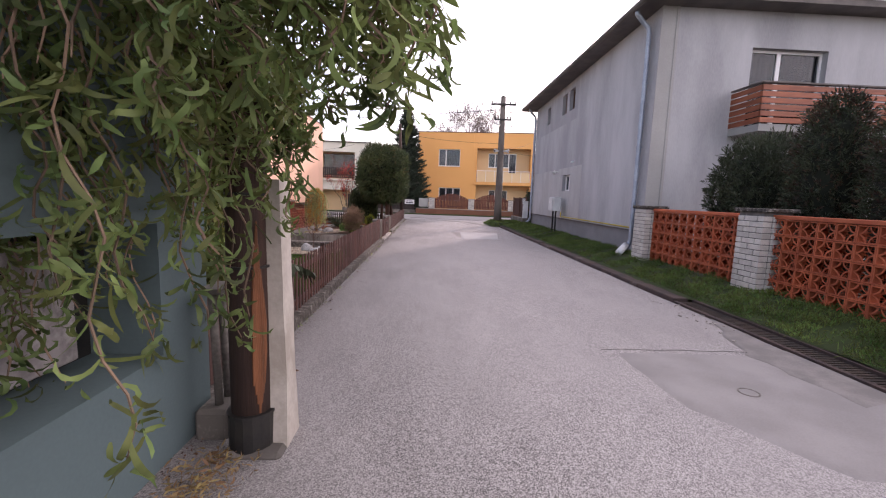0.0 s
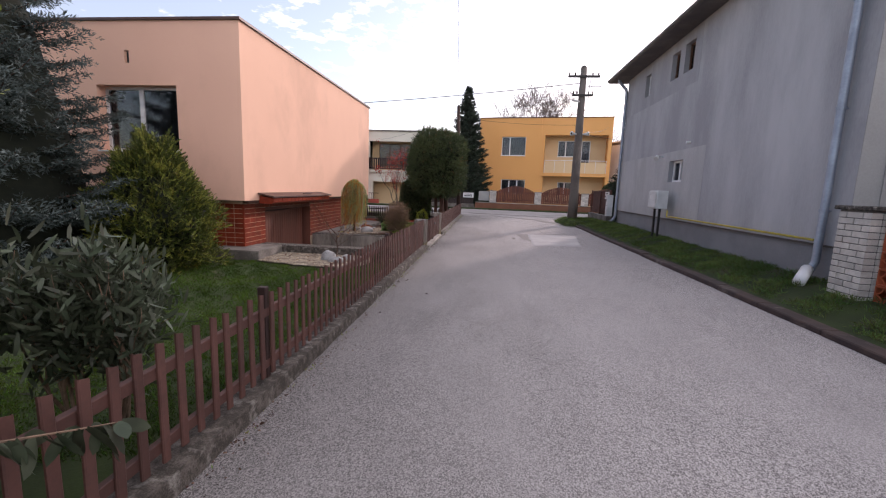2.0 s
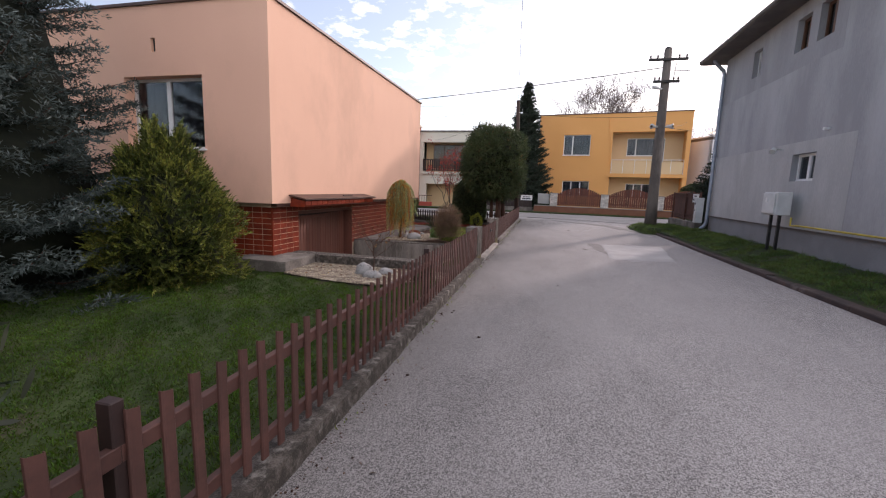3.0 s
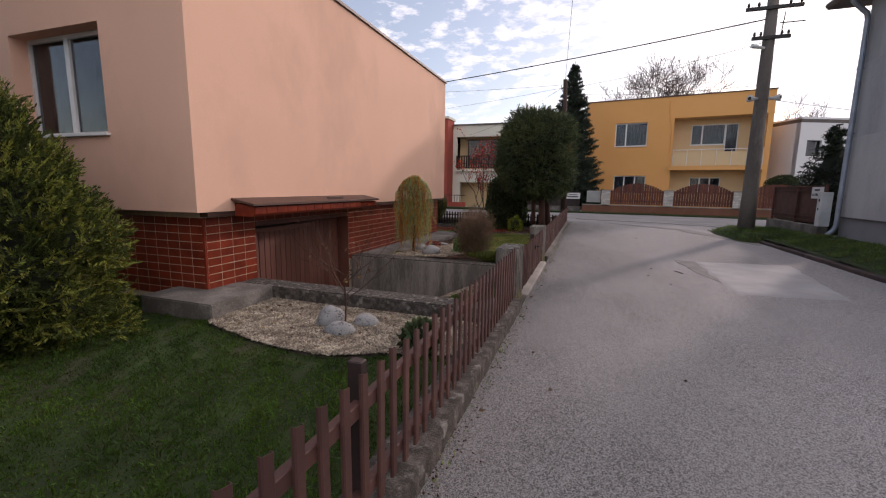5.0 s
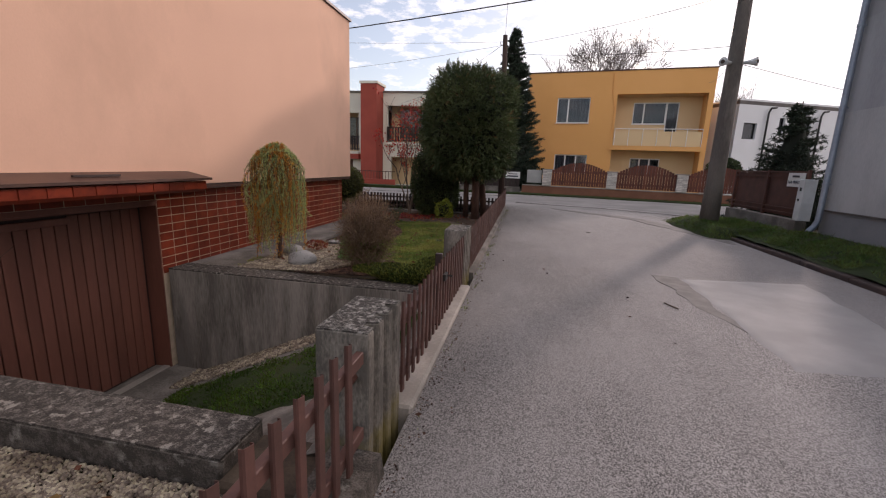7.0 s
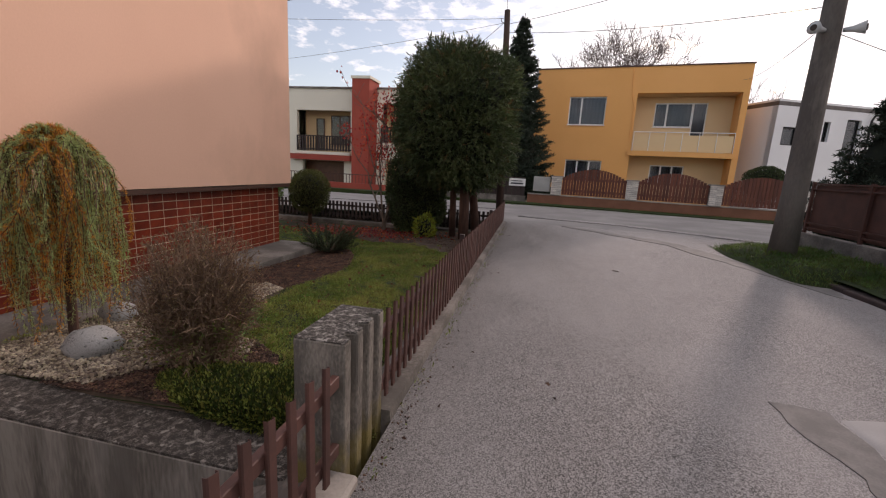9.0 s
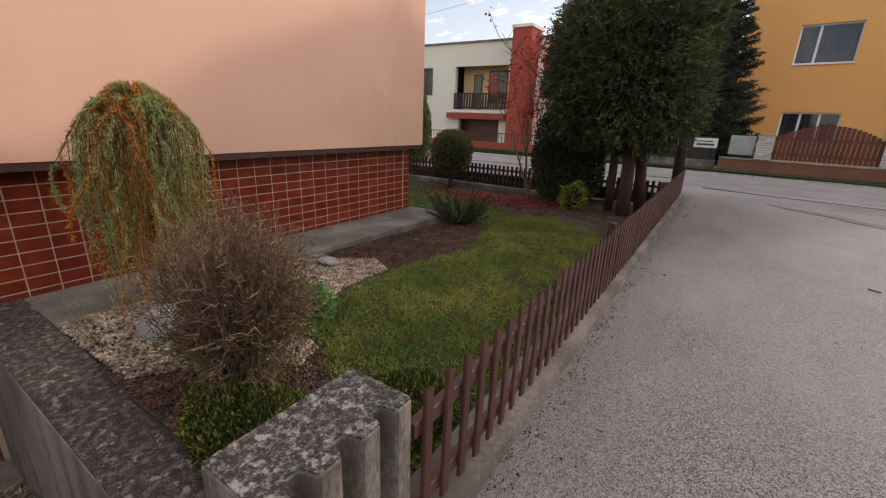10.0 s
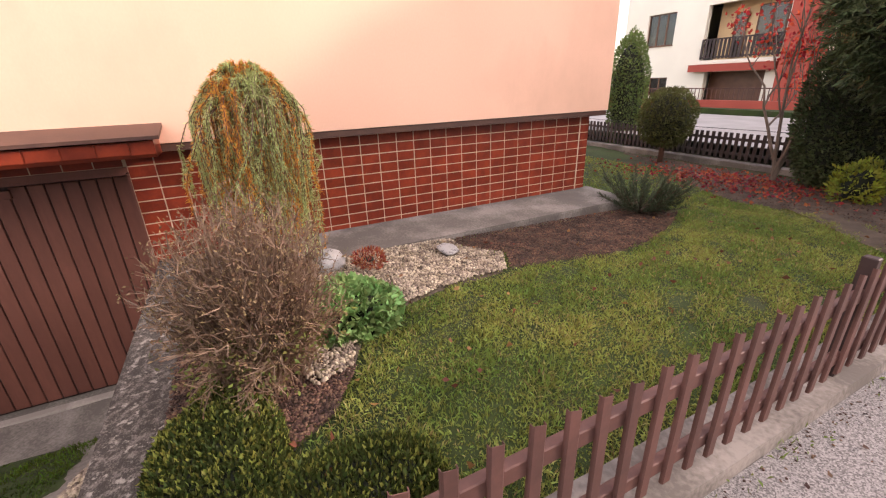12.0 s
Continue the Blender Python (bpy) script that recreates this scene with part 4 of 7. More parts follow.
# ---- gravel, mulch and boulders ----
def bed(name, pts, zf, material, label, lift):
    g = Geo()
    cx, cy = sum(p[0] for p in pts) / len(pts), sum(p[1] for p in pts) / len(pts)
    rings = 24
    pts = [(a[0] + (b[0] - a[0]) * k / 10, a[1] + (b[1] - a[1]) * k / 10) for a, b in zip(pts, pts[1:] + pts[:1]) for k in range(10)]
    for r in range(rings + 1):
        for x, y in pts:
            k = r / rings
            px, py = cx + (x - cx) * k, cy + (y - cy) * k
            g.v.append((px, py, zf(px, py) + lift * (1 - k ** 4) + (0.004 if r < rings else -0.015)))
    n = len(pts)
    for r in range(rings):
        for i in range(n):
            g.f.append((r * n + i, r * n + (i + 1) % n, (r + 1) * n + (i + 1) % n, (r + 1) * n + i))
    return solo(name, g.mesh(name, material, smooth=True), label, "bed", kind="structure")


def oval(cx, cy, rx, ry, n=28, wob=0.12, seed=0):
    return [(cx + rx * math.cos(2 * math.pi * i / n) * (1 + wob * noise.noise((math.cos(2 * math.pi * i / n) * 1.5, math.sin(2 * math.pi * i / n) * 1.5, seed))),
             cy + ry * math.sin(2 * math.pi * i / n) * (1 + wob * noise.noise((math.cos(2 * math.pi * i / n) * 1.5, math.sin(2 * math.pi * i / n) * 1.5, seed + 5)))) for i in range(n)]


def inside(x, y, pts):
    out, n = np.zeros(len(x), bool), len(pts)
    for i in range(n):
        (x0, y0), (x1, y1) = pts[i], pts[(i + 1) % n]
        cross = (y0 > y) != (y1 > y)
        out ^= cross & (x < (x1 - x0) * (y - y0) / ((y1 - y0) or 1e-9) + x0)
    return out


def pebbles(name, pts, n, zf, size, material, label, flat=0.78):
    xs, ys = [p[0] for p in pts], [p[1] for p in pts]
    x, y = rng.uniform(min(xs), max(xs), n), rng.uniform(min(ys), max(ys), n)
    ok = inside(x, y, pts)
    x, y = x[ok], y[ok]
    n = len(x)
    ico = np.array([(0.1, 0, 1), (0.85, 0.1, 0.4), (0, 0.85, 0.4), (-0.85, -0.1, 0.4), (0.1, -0.85, 0.4), (0.7, 0.65, -0.4), (-0.7, 0.65, -0.4), (-0.7, -0.65, -0.4), (0.7, -0.65, -0.4)])
    fc = [(0, 1, 2), (0, 2, 3), (0, 3, 4), (0, 4, 1), (1, 5, 2), (2, 6, 3), (3, 7, 4), (4, 8, 1), (5, 6, 2), (6, 7, 3), (7, 8, 4), (8, 5, 1)]
    s = size * rng.uniform(0.5, 1.35, (n, 1)) * np.stack([rng.uniform(0.85, 1.2, n), rng.uniform(0.75, 1.05, n), np.full(n, flat)], 1)
    a = rng.uniform(0, 6.28, n)
    v = ico[None] * s[:, None] * rng.uniform(0.85, 1.12, (n, 9, 1))
    c, sn = np.cos(a)[:, None], np.sin(a)[:, None]
    tilt = rng.normal(size=(n, 1)) * 0.35
    vx, vy, vz = v[..., 0] * c - v[..., 1] * sn, v[..., 0] * sn + v[..., 1] * c, v[..., 2] + v[..., 0] * tilt
    z = np.array([zf(q, w) for q, w in zip(x, y)]) + rng.uniform(0, size * 0.5, n)
    v = np.stack([vx + x[:, None], vy + y[:, None], vz + z[:, None]], -1)
    f = (np.array(fc)[None] + (np.arange(n) * 9)[:, None, None]).reshape(-1, 3)
    me = bpy.data.meshes.new(name)
    me.from_pydata(v.reshape(-1, 3).tolist(), [], f.tolist())
    me.polygons.foreach_set("use_smooth", [True] * len(me.polygons))
    me.materials.append(material)
    return tagged(new(name, me), label, "gravel", kind="stuff")


G1 = [(-4.48, 9.22), (-4.1, 9.10), (-3.6, 8.95), (-3.2, 8.88), (-2.8, 8.88), (-2.45, 8.95), (-2.1, 9.15), (-1.75, 9.3), (-1.52, 9.35), (-1.5, 10.25), (-4.49, 10.26)]
bed("gravel_bed", G1, lambda x, y: max(-0.245, garden_z(x, y) + 0.02) - 0.012, M_PEBBLEBED, "bed under pale pebbles at the front of the house", 0.0)
pebbles("front_gravel", G1, 34000, lambda x, y: max(-0.225, garden_z(x, y) + 0.04), 0.0125, M_PEBBLE, "cream and tan pebbles in a front bed")
G2 = [(-4.32, 14.2), (-4.32, 15.75), (-4.05, 15.75), (-3.7, 16.0), (-3.36, 15.8), (-3.28, 15.14), (-3.17, 14.82), (-2.95, 14.4), (-2.6, 14.28), (-2.52, 14.08), (-2.8, 13.95), (-3.2, 13.46), (-4.32, 13.46)]
bed("gravel_bed_back", G2, garden_z, M_PEBBLEBED, "bed under pale pebbles beside the ledge", 0.02)
pebbles("back_gravel", G2, 22000, lambda x, y: garden_z(x, y) + 0.04, 0.0125, M_PEBBLE, "cream pebbles beside the house ledge")
MU1 = [(-4.32, 15.7), (-4.32, 18.8), (-3.9, 18.8), (-3.55, 18.2), (-3.27, 17.45), (-3.2, 16.84), (-3.3, 16.4), (-3.38, 15.85), (-3.7, 16.05), (-4.05, 15.8)]
MU2 = [(-3.5, 13.42), (-2.0, 13.42), (-2.08, 13.8), (-2.3, 14.12), (-2.6, 14.3), (-3.0, 14.1), (-3.4, 13.9)]
MU3 = [(-8.0, 22.5), (-6.0, 21.4), (-5.2, 20.6), (-4.4, 20.2), (-3.7, 19.95), (-2.9, 20.1), (-2.4, 19.9), (-2.0, 18.9), (-1.5, 18.6), (-1.5, 22.5)]
for i, (pts, n) in enumerate(((MU1, 6000), (MU2, 4500), (MU3, 5500))):
    bed(("mulch_bed", "mulch_bed_shrub", "mulch_bed_back")[i], pts, garden_z, M_SOIL, ("dark soil under bark mulch by the ledge", "dark soil under the twiggy shrub", "dark soil under the red maple")[i], 0.022)
    pebbles("bark_mulch", pts, n * 3, lambda x, y: garden_z(x, y) + 0.03, 0.0095, M_MULCH, "brown bark chips spread on a bed", flat=0.3)


pebbles("ramp_gravel", [(-4.7, 12.62), (-4.7, 13.10), (-2.4, 13.10), (-2.4, 12.75), (-3.4, 12.62)], 4200, lambda x, y: rz(x, y) + 0.012, 0.016, M_PEBBLE, "loose pebbles along the foot of the ramp wall")


def boulder(x, y, z, rx, ry, rz_, seed, label):
    g = Geo()
    n, m = 16, 10
    for j in range(m + 1):
        for i in range(n):
            d = Vector((math.sin(math.pi * j / m) * math.cos(2 * math.pi * i / n), math.sin(math.pi * j / m) * math.sin(2 * math.pi * i / n), math.cos(math.pi * j / m)))
            r = 1 + 0.2 * noise.noise(d * 1.3 + Vector((seed, 0, 0))) + 0.09 * noise.noise(d * 3.4 + Vector((seed, 3, 0)))
            g.v.append((x + d.x * rx * r, y + d.y * ry * r, z + rz_ * 0.6 + d.z * rz_ * r))
    for j in range(m):
        for i in range(n):
            g.f.append((j * n + i, j * n + (i + 1) % n, (j + 1) * n + (i + 1) % n, (j + 1) * n + i))
    return solo("boulder", g.mesh("boulder", M_BOULDER, smooth=True), label, "boulder", "garden boulders")


boulder(-3.20, 9.66, -0.24, 0.15, 0.14, 0.135, 1, "pale grey granite boulder on pebbles beside a sapling")
boulder(-2.95, 9.45, -0.25, 0.155, 0.115, 0.09, 5, "flat speckled granite boulder on pebbles")
boulder(-2.84, 9.80, -0.25, 0.15, 0.125, 0.085, 9, "darker granite boulder on pebbles")
boulder(-3.62, 13.86, -0.12, 0.20, 0.16, 0.13, 14, "rounded pale boulder under the weeping larch")
boulder(-4.15, 14.5, -0.14, 0.17, 0.13, 0.10, 17, "small grey boulder by the ledge")
boulder(-3.95, 15.55, -0.14, 0.14, 0.09, 0.035, 21, "flat brown stone half sunk among the pebbles")

# ---- grass ----
def not_bed(x, y):
    x, y = x + rng.normal(0, 0.05, len(x)), y + rng.normal(0, 0.05, len(x))
    return ~(inside(x, y, G2) | inside(x, y, MU1) | inside(x, y, MU2) | inside(x, y, MU3))


blades("grass_back_lawn", 210000, (-4.5, -1.46, 13.5, 22.3), garden_z, M_GRASS, "rough yellowish green lawn grass", 0.042, 0.0075, not_bed)
blades("dry_grass_back_lawn", 42000, (-4.5, -1.46, 13.5, 22.3), garden_z, M_GRASSDRY, "dry straw-coloured grass in the lawn", 0.05, 0.006, not_bed, 0.12)
blades("grass_behind_house", 14000, (-9.0, -4.5, 18.6, 21.3), garden_z, M_GRASS, "lawn grass behind the house corner", 0.05, 0.009)


def front_keep(x, y):
    return ~inside(x + rng.normal(0, 0.035, len(x)), y + rng.normal(0, 0.035, len(x)), G1) & (x > -6.6)


blades("grass_front_lawn", 170000, (-6.6, -1.46, 3.2, 10.2), garden_z, M_GRASS2, "short dark green lawn grass", 0.045, 0.007, front_keep)
blades("grass_verge", 85000, (3.68, 4.85, -2, 18.4), lambda x, y: verge_z(x, y) + 0.01, M_VERGE, "long grass on the verge", 0.085, 0.007, None, 0.25)
blades("grass_pole_mound", 9000, (3.1, 4.7, 18.1, 21.2), mound_z, M_VERGE, "grass tufts round the power pole", 0.10, 0.008)
blades("weeds_along_fence", 1500, (-1.24, -1.16, 0.9, 22), 0.0, M_GRASS, "small weeds and moss in the joint along the fence", 0.035, 0.007, None, -0.25)


# ---- houses ----
def window_part(house, origin, along, u0, u1, z0, z1, sashes, frame_mat, depth=0.12, sill=True, curtain=False, name="window", cloth=M_CURTAINPALE):
    """A window set back in a wall hole: outer frame and sashes, panes and sill. origin and along as for the wall."""
    ax = Vector((*along, 0)).normalized()
    left = Vector((-ax.y, ax.x, 0))
    o = Vector((*origin, 0))
    m = Matrix((( ax.x, left.x, 0, o.x), (ax.y, left.y, 0, o.y), (0, 0, 1, 0), (0, 0, 0, 1)))
    fr, d0, d1 = 0.055, depth, depth + 0.07
    g = Geo()
    g.box(u0, u1, d0, d1, z0, z0 + fr, m).box(u0, u1, d0, d1, z1 - fr, z1, m)
    g.box(u0, u0 + fr, d0, d1, z0 + fr, z1 - fr, m).box(u1 - fr, u1, d0, d1, z0 + fr, z1 - fr, m)
    edges = [u0 + (u1 - u0) * s for s in sashes]
    for e in edges[1:-1]:
        g.box(e - fr * 0.8, e + fr * 0.8, d0, d1, z0 + fr, z1 - fr, m)
    w = part(name, g.mesh(name, frame_mat), house)
    for a, b in zip(edges, edges[1:]):
        me = Geo().box(a + fr * 0.7, b - fr * 0.7, d0 + 0.03, d0 + 0.042, z0 + fr * 0.8, z1 - fr * 0.8, m).mesh("pane", M_GLASS)
        part("pane", me, w)
    if sill:
        part("sill", Geo().box(u0 - 0.04, u1 + 0.04, -0.05, d0, z0 - 0.03, z0 - 0.002, m).mesh("sill", frame_mat), w)
    if curtain:
        g = Geo()
        n = int((u1 - u0) / 0.04)
        k = 0
        for i in range(n + 1):
            u = u0 + (u1 - u0) * i / n
            dd = d1 + 0.10 + 0.025 * math.sin(i * 1.3)
            g.v += [tuple(m @ Vector((u, dd, z0 + 0.03))), tuple(m @ Vector((u, dd, z1)))]
        g.f += [(2 * i, 2 * i + 2, 2 * i + 3, 2 * i + 1) for i in range(n)]
        part("curtain", g.mesh("curtain", cloth, smooth=True), w, "net curtain")
    return w


# peach house
PX, PY0, PY1, PZ0, PZ1 = -4.95, 9.60, 18.52, 0.93, 4.42
peach = thing("peach_house", (-9, 14, -0.2), "flat-roofed peach rendered house on a red tiled plinth", "house")
WU0, WU1 = 12.0 - 8.10, 12.0 - 6.33
g = Geo()
g.wall((-12.0, PY0), (1, 0), 7.05, PZ0, PZ1, 0.3, [(WU0, WU1, 1.88, 3.19), (12.0 - 7.42, 12.0 - 7.32, 3.62, 3.86)])
g.wall((PX, PY0 + 0.3), (0, 1), PY1 - PY0 - 0.3, PZ0, PZ1, 0.3)
g.wall((PX - 0.3, PY1), (-1, 0), 6.75, PZ0, PZ1, 0.3)
g.wall((-12.0, PY1 - 0.3), (0, -1), PY1 - PY0 - 0.6, PZ0, PZ1, 0.3)
g.box(-11.98, PX - 0.02, PY0 + 0.02, PY1 - 0.02, PZ0 - 0.004, PZ0 + 0.12)
part("wall", g.mesh("wall", M_PEACH), peach)
part("roof", Geo().box(-11.7, PX - 0.3, PY0 + 0.3, PY1 - 0.3, 4.1, 4.3).mesh("roof", M_FASCIA), peach)
part("flashing", Geo().wall((-12.04, PY0 - 0.04), (1, 0), 12.04 + PX + 0.04, PZ1 + 0.002, PZ1 + 0.05, 0.36).wall((PX + 0.04, PY0 + 0.32), (0, 1), PY1 - PY0 - 0.28, PZ1 + 0.002, PZ1 + 0.05, 0.36).mesh("flashing", M_PTRIM), peach, "dark brown metal roof edging")
window_part(peach, (-12.0, PY0), (1, 0), WU0, WU1, 1.88, 3.19, (0, 0.46, 1), M_WPVC, depth=0.2, curtain=True, cloth=M_CURTAIN)
# unseen sheet added behind the window, painted as dark as an unlit room
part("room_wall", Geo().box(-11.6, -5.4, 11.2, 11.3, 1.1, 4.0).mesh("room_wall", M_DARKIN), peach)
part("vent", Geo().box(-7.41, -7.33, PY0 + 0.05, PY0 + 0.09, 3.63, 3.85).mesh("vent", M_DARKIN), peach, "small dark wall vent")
part("drip_band", Geo().box(PX - 0.14, PX - 0.01, PY0 + 0.15, PY1 - 0.02, 0.865, PZ0 - 0.006).mesh("drip_band", M_PTRIM), peach, "dark recessed band above the tiles")
# plinth with the garage mouth
GY0, GY1 = 10.64, 13.10
g = Geo()
g.wall((-5.10, 9.80), (0, 1), 8.55, -1.6, PZ0 - 0.004, 0.25, [(GY0 - 9.80, GY1 - 9.80, -1.6, 0.70)])
g.wall((-11.8, 9.80), (1, 0), 6.45, -0.6, PZ0 - 0.004, 0.25)
g.wall((-5.35, 18.35), (-1, 0), 6.4, -0.6, PZ0 - 0.004, 0.25)
plinth = part("plinth", g.mesh("plinth", M_GROUT), peach, "plinth faced with glazed red tiles")
part("corner_tile", Geo().box(-5.128, -5.0962, 9.7962, 9.826, -0.15, 0.85).mesh("corner_tile", M_TILEJ), peach)
# unseen walls added behind the closed door, in the painted interior dark
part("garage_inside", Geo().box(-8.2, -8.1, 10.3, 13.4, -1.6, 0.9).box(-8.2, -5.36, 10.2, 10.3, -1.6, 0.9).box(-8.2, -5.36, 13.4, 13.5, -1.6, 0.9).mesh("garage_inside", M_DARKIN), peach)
# canopy over the garage
can = part("canopy", Geo().prism([(-5.09, 0.86), (-4.67, 0.86), (-4.64, 0.89), (-4.64, 0.985), (-5.09, 1.05)], 10.16, 13.40, "y").mesh("canopy", M_TILEJ), peach, "tiled canopy over the garage")
part("canopy_sheet", Geo().prism([(-4.952, 1.066), (-4.59, 1.0), (-4.59, 1.026), (-4.952, 1.095)], 10.10, 13.45, "y").mesh("canopy_sheet", M_PTRIM), can, "brown metal sheet on the canopy")
part("canopy_stick", Geo().box(-4.75, -4.72, 11.9, 12.35, 1.06, 1.08).mesh("canopy_stick", M_FENCED), can)
me = Geo().box(-0.005, 0.005, -0.096, 0.096, -0.042, 0.042).mesh("canopy_tile", M_TILE)
for i in range(15):
    piece("canopy_tile", me, can, pose(-4.637, 10.27 + i * 0.205, 0.938))
# garage door
gd = part("garage_door", Geo().box(-5.38, -5.335, GY0 + 0.02, GY1 - 0.02, -1.44, 0.69).mesh("garage_door", M_FENCED), peach, "dark brown boarded garage door")
for i in range(20):
    y0 = GY0 + 0.05 + i * 0.118
    part("board", Geo().box(-5.34, -5.315, y0 + 0.005, y0 + 0.112, -1.42, 0.55 if i < 13 else 0.64).mesh("board", M_GDOOR, bevel=0.004), gd)
part("door_top_rail", Geo().box(-5.33, -5.29, GY0 + 0.04, GY0 + 1.60, 0.55, 0.62).mesh("door_top_rail", M_GDOOR, bevel=0.004), gd)
part("lintel", Geo().box(-5.125, -5.0955, GY0 + 0.002, GY1 - 0.002, 0.699, 0.749).mesh("lintel", M_GDOOR), gd)
part("jamb", Geo().box(-5.345, -5.098, GY1 - 0.018, GY1 - 0.002, -1.45, 0.69).box(-5.345, -5.098, GY0 + 0.002, GY0 + 0.018, -1.45, 0.69).box(-5.345, -5.098, GY0 + 0.02, GY1 - 0.02, 0.68, 0.698).mesh("jamb", M_GDOOR), gd, "brown door surround")

# grey house
GX, GYN, GYF, GZT = 4.86, 7.62, 18.22, 5.62
TILT = math.atan2(0.16, 10.6)
gax = (math.sin(TILT), math.cos(TILT))
grey = thing("grey_house", (10, 13, 0.1), "two-storey grey cement-rendered house with hipped roof", "house")
gy = lambda y: (y - GYN) / math.cos(TILT)
g = Geo()
road_holes = [(gy(12.95), gy(13.5), 4.50, 5.22), (gy(13.8), gy(14.32), 4.50, 5.20), (gy(15.9), gy(16.35), 4.48, 5.16), (gy(12.9), gy(13.75), 1.70, 2.27)]
far = (GX + gax[0] * (GYF - GYN) / math.cos(TILT), GYF)
side_len = (GYF - GYN) / math.cos(TILT)
# the wall beside the lane runs from its far end to the near one, so that its thickness lies inside
flip = [(side_len - b, side_len - a, c, d) for a, b, c, d in road_holes]
g.wall(far, (-gax[0], -gax[1]), side_len, 0.70, GZT, 0.3, flip)
fr_holes = [(2.05, 3.75, 3.05, 4.75), (5.5, 7.1, 3.5, 4.75)]
g.wall((GX + 0.3, GYN), (1, 0), 9.7, 0.0, GZT, 0.3, [(a - 0.3, b - 0.3, c, d) for a, b, c, d in fr_holes])
g.wall((GX + 10.0, GYN + 0.3), (0, 1), GYF - GYN - 0.3, 0.0, GZT, 0.3)
g.wall((GX + 10.0, GYF), (-1, 0), 9.5, 0.0, GZT, 0.3)
part("wall", g.mesh("wall", M_GRAY), grey)
coat = Geo().wall((far[0] - 0.003, far[1]), (-gax[0], -gax[1]), side_len - gy(11.8), 0.72, 2.52, 0.004, [flip[3]])
part("pale_coat", coat.mesh("pale_coat", M_GRAYPATCH), grey, "paler patch of cement render with streaks")
# thin darker band from 4.12 m up to the eaves
part("damp_coat", Geo().wall((far[0] - 0.002, far[1]), (-gax[0], -gax[1]), side_len - gy(12.6), 4.12, GZT - 0.14, 0.004, flip[:3]).mesh("damp_coat", M_GRAYDARK), grey, "darker coat of render under the eaves")
part("corner_band", Geo().box(GX - 0.012, GX + 0.30, GYN - 0.014, GYN + 0.0, 0.2, GZT).box(GX + 0.30, GX + 0.36, GYN - 0.03, GYN + 0.0, 0.2, GZT).mesh("corner_band", M_GRAY2), grey, "raised render band at the corner")
part("plinth", Geo().wall((far[0] + 0.02, far[1]), (-gax[0], -gax[1]), side_len, -0.2, 0.70, 0.26).mesh("plinth", M_PLINTH_G), grey, "darker grey plinth")
part("plinth_line", Geo().wall((far[0] - 0.02, far[1]), (-gax[0], -gax[1]), side_len, 0.685, 0.715, 0.05).mesh("plinth_line", M_FASCIA), grey)
# unseen slab between the storeys, coloured with the same painted darkness
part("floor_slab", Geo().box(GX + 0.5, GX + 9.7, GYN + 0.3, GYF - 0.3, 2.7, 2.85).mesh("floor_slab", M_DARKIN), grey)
for k, (a, b, c, d) in enumerate(flip):
    window_part(grey, far, (-gax[0], -gax[1]), a, b, c, d, (0, 0.5, 1) if k != 2 else (0, 1), M_BROWNFR if k < 2 else M_WPVC, depth=0.12, sill=False)
for a, b, c, d in fr_holes:
    window_part(grey, (GX, GYN), (1, 0), a, b, c, d, (0, 0.42, 1), M_WPVC, depth=0.14, curtain=True, cloth=M_CURTAIN)
# roof: hipped, with tiles in courses
e = 0.42
rx0, rx1, ry0, ry1, rz0, rise = GX - e, GX + 10.4, GYN - e, GYF + e, 5.62, 2.5
mid = (ry1 - ry0) / 2
rg = Geo()
rg.add([(rx0, ry0, rz0), (rx1, ry0, rz0), (rx1, ry1, rz0), (rx0, ry1, rz0), (rx0 + mid * 0.9, (ry0 + ry1) / 2, rz0 + rise), (rx1 - mid * 0.9 + 2.5, (ry0 + ry1) / 2, rz0 + rise)],
       [(0, 1, 5, 4), (1, 2, 5), (2, 3, 4, 5), (3, 0, 4), (0, 3, 2, 1)])
roof = part("roof", rg.mesh("roof", M_ROOFG), grey, "weathered grey fibre-cement roof")
part("eaves_board", Geo().box(rx0 - 0.03, rx1, ry0 - 0.03, ry1 + 0.03, rz0 - 0.13, rz0 - 0.004).mesh("eaves", M_FASCIA), roof, "dark brown boarded eaves")
me = Geo().box(-0.195, 0.195, -0.2, 0.2, -0.006, 0.006).mesh("slate", M_ROOFG)
slope = math.degrees(math.atan2(rise, mid))
for j in range(7):
    k = j * 0.33 + 0.15
    for i in range(24):
        x = rx0 + k * 0.9 + 0.25 + i * 0.4
        piece("slate", me, roof, pose(x, ry0 + k * math.cos(radians(slope)), rz0 + k * math.sin(radians(slope)) + 0.015, slope + 1.5, 0, 0))


def gutter_pipe(house, x, y, top, bottom, hook):
    g = Geo()
    g.tube([(x - hook, y, top + 0.42), (x - hook, y, top + 0.34), (x - hook * 0.7, y, top + 0.24), (x - 0.03, y, top + 0.06), (x, y, top - 0.06), (x, y, bottom + 0.22), (x - 0.05, y, bottom + 0.1), (x - 0.2, y - 0.1, bottom)], 0.052, 12)
    p = part("downpipe", g.mesh("downpipe", M_ZINC, smooth=True), house, "zinc rain downpipe")
    for z in (1.2, 2.6, 4.0):
        part("pipe_clip", Geo().tube([(x, y, z - 0.02), (x, y, z + 0.02)], 0.062, 12).box(x, x + 0.09, y - 0.01, y + 0.01, z - 0.01, z + 0.01).mesh("pipe_clip", M_ZINC), p)


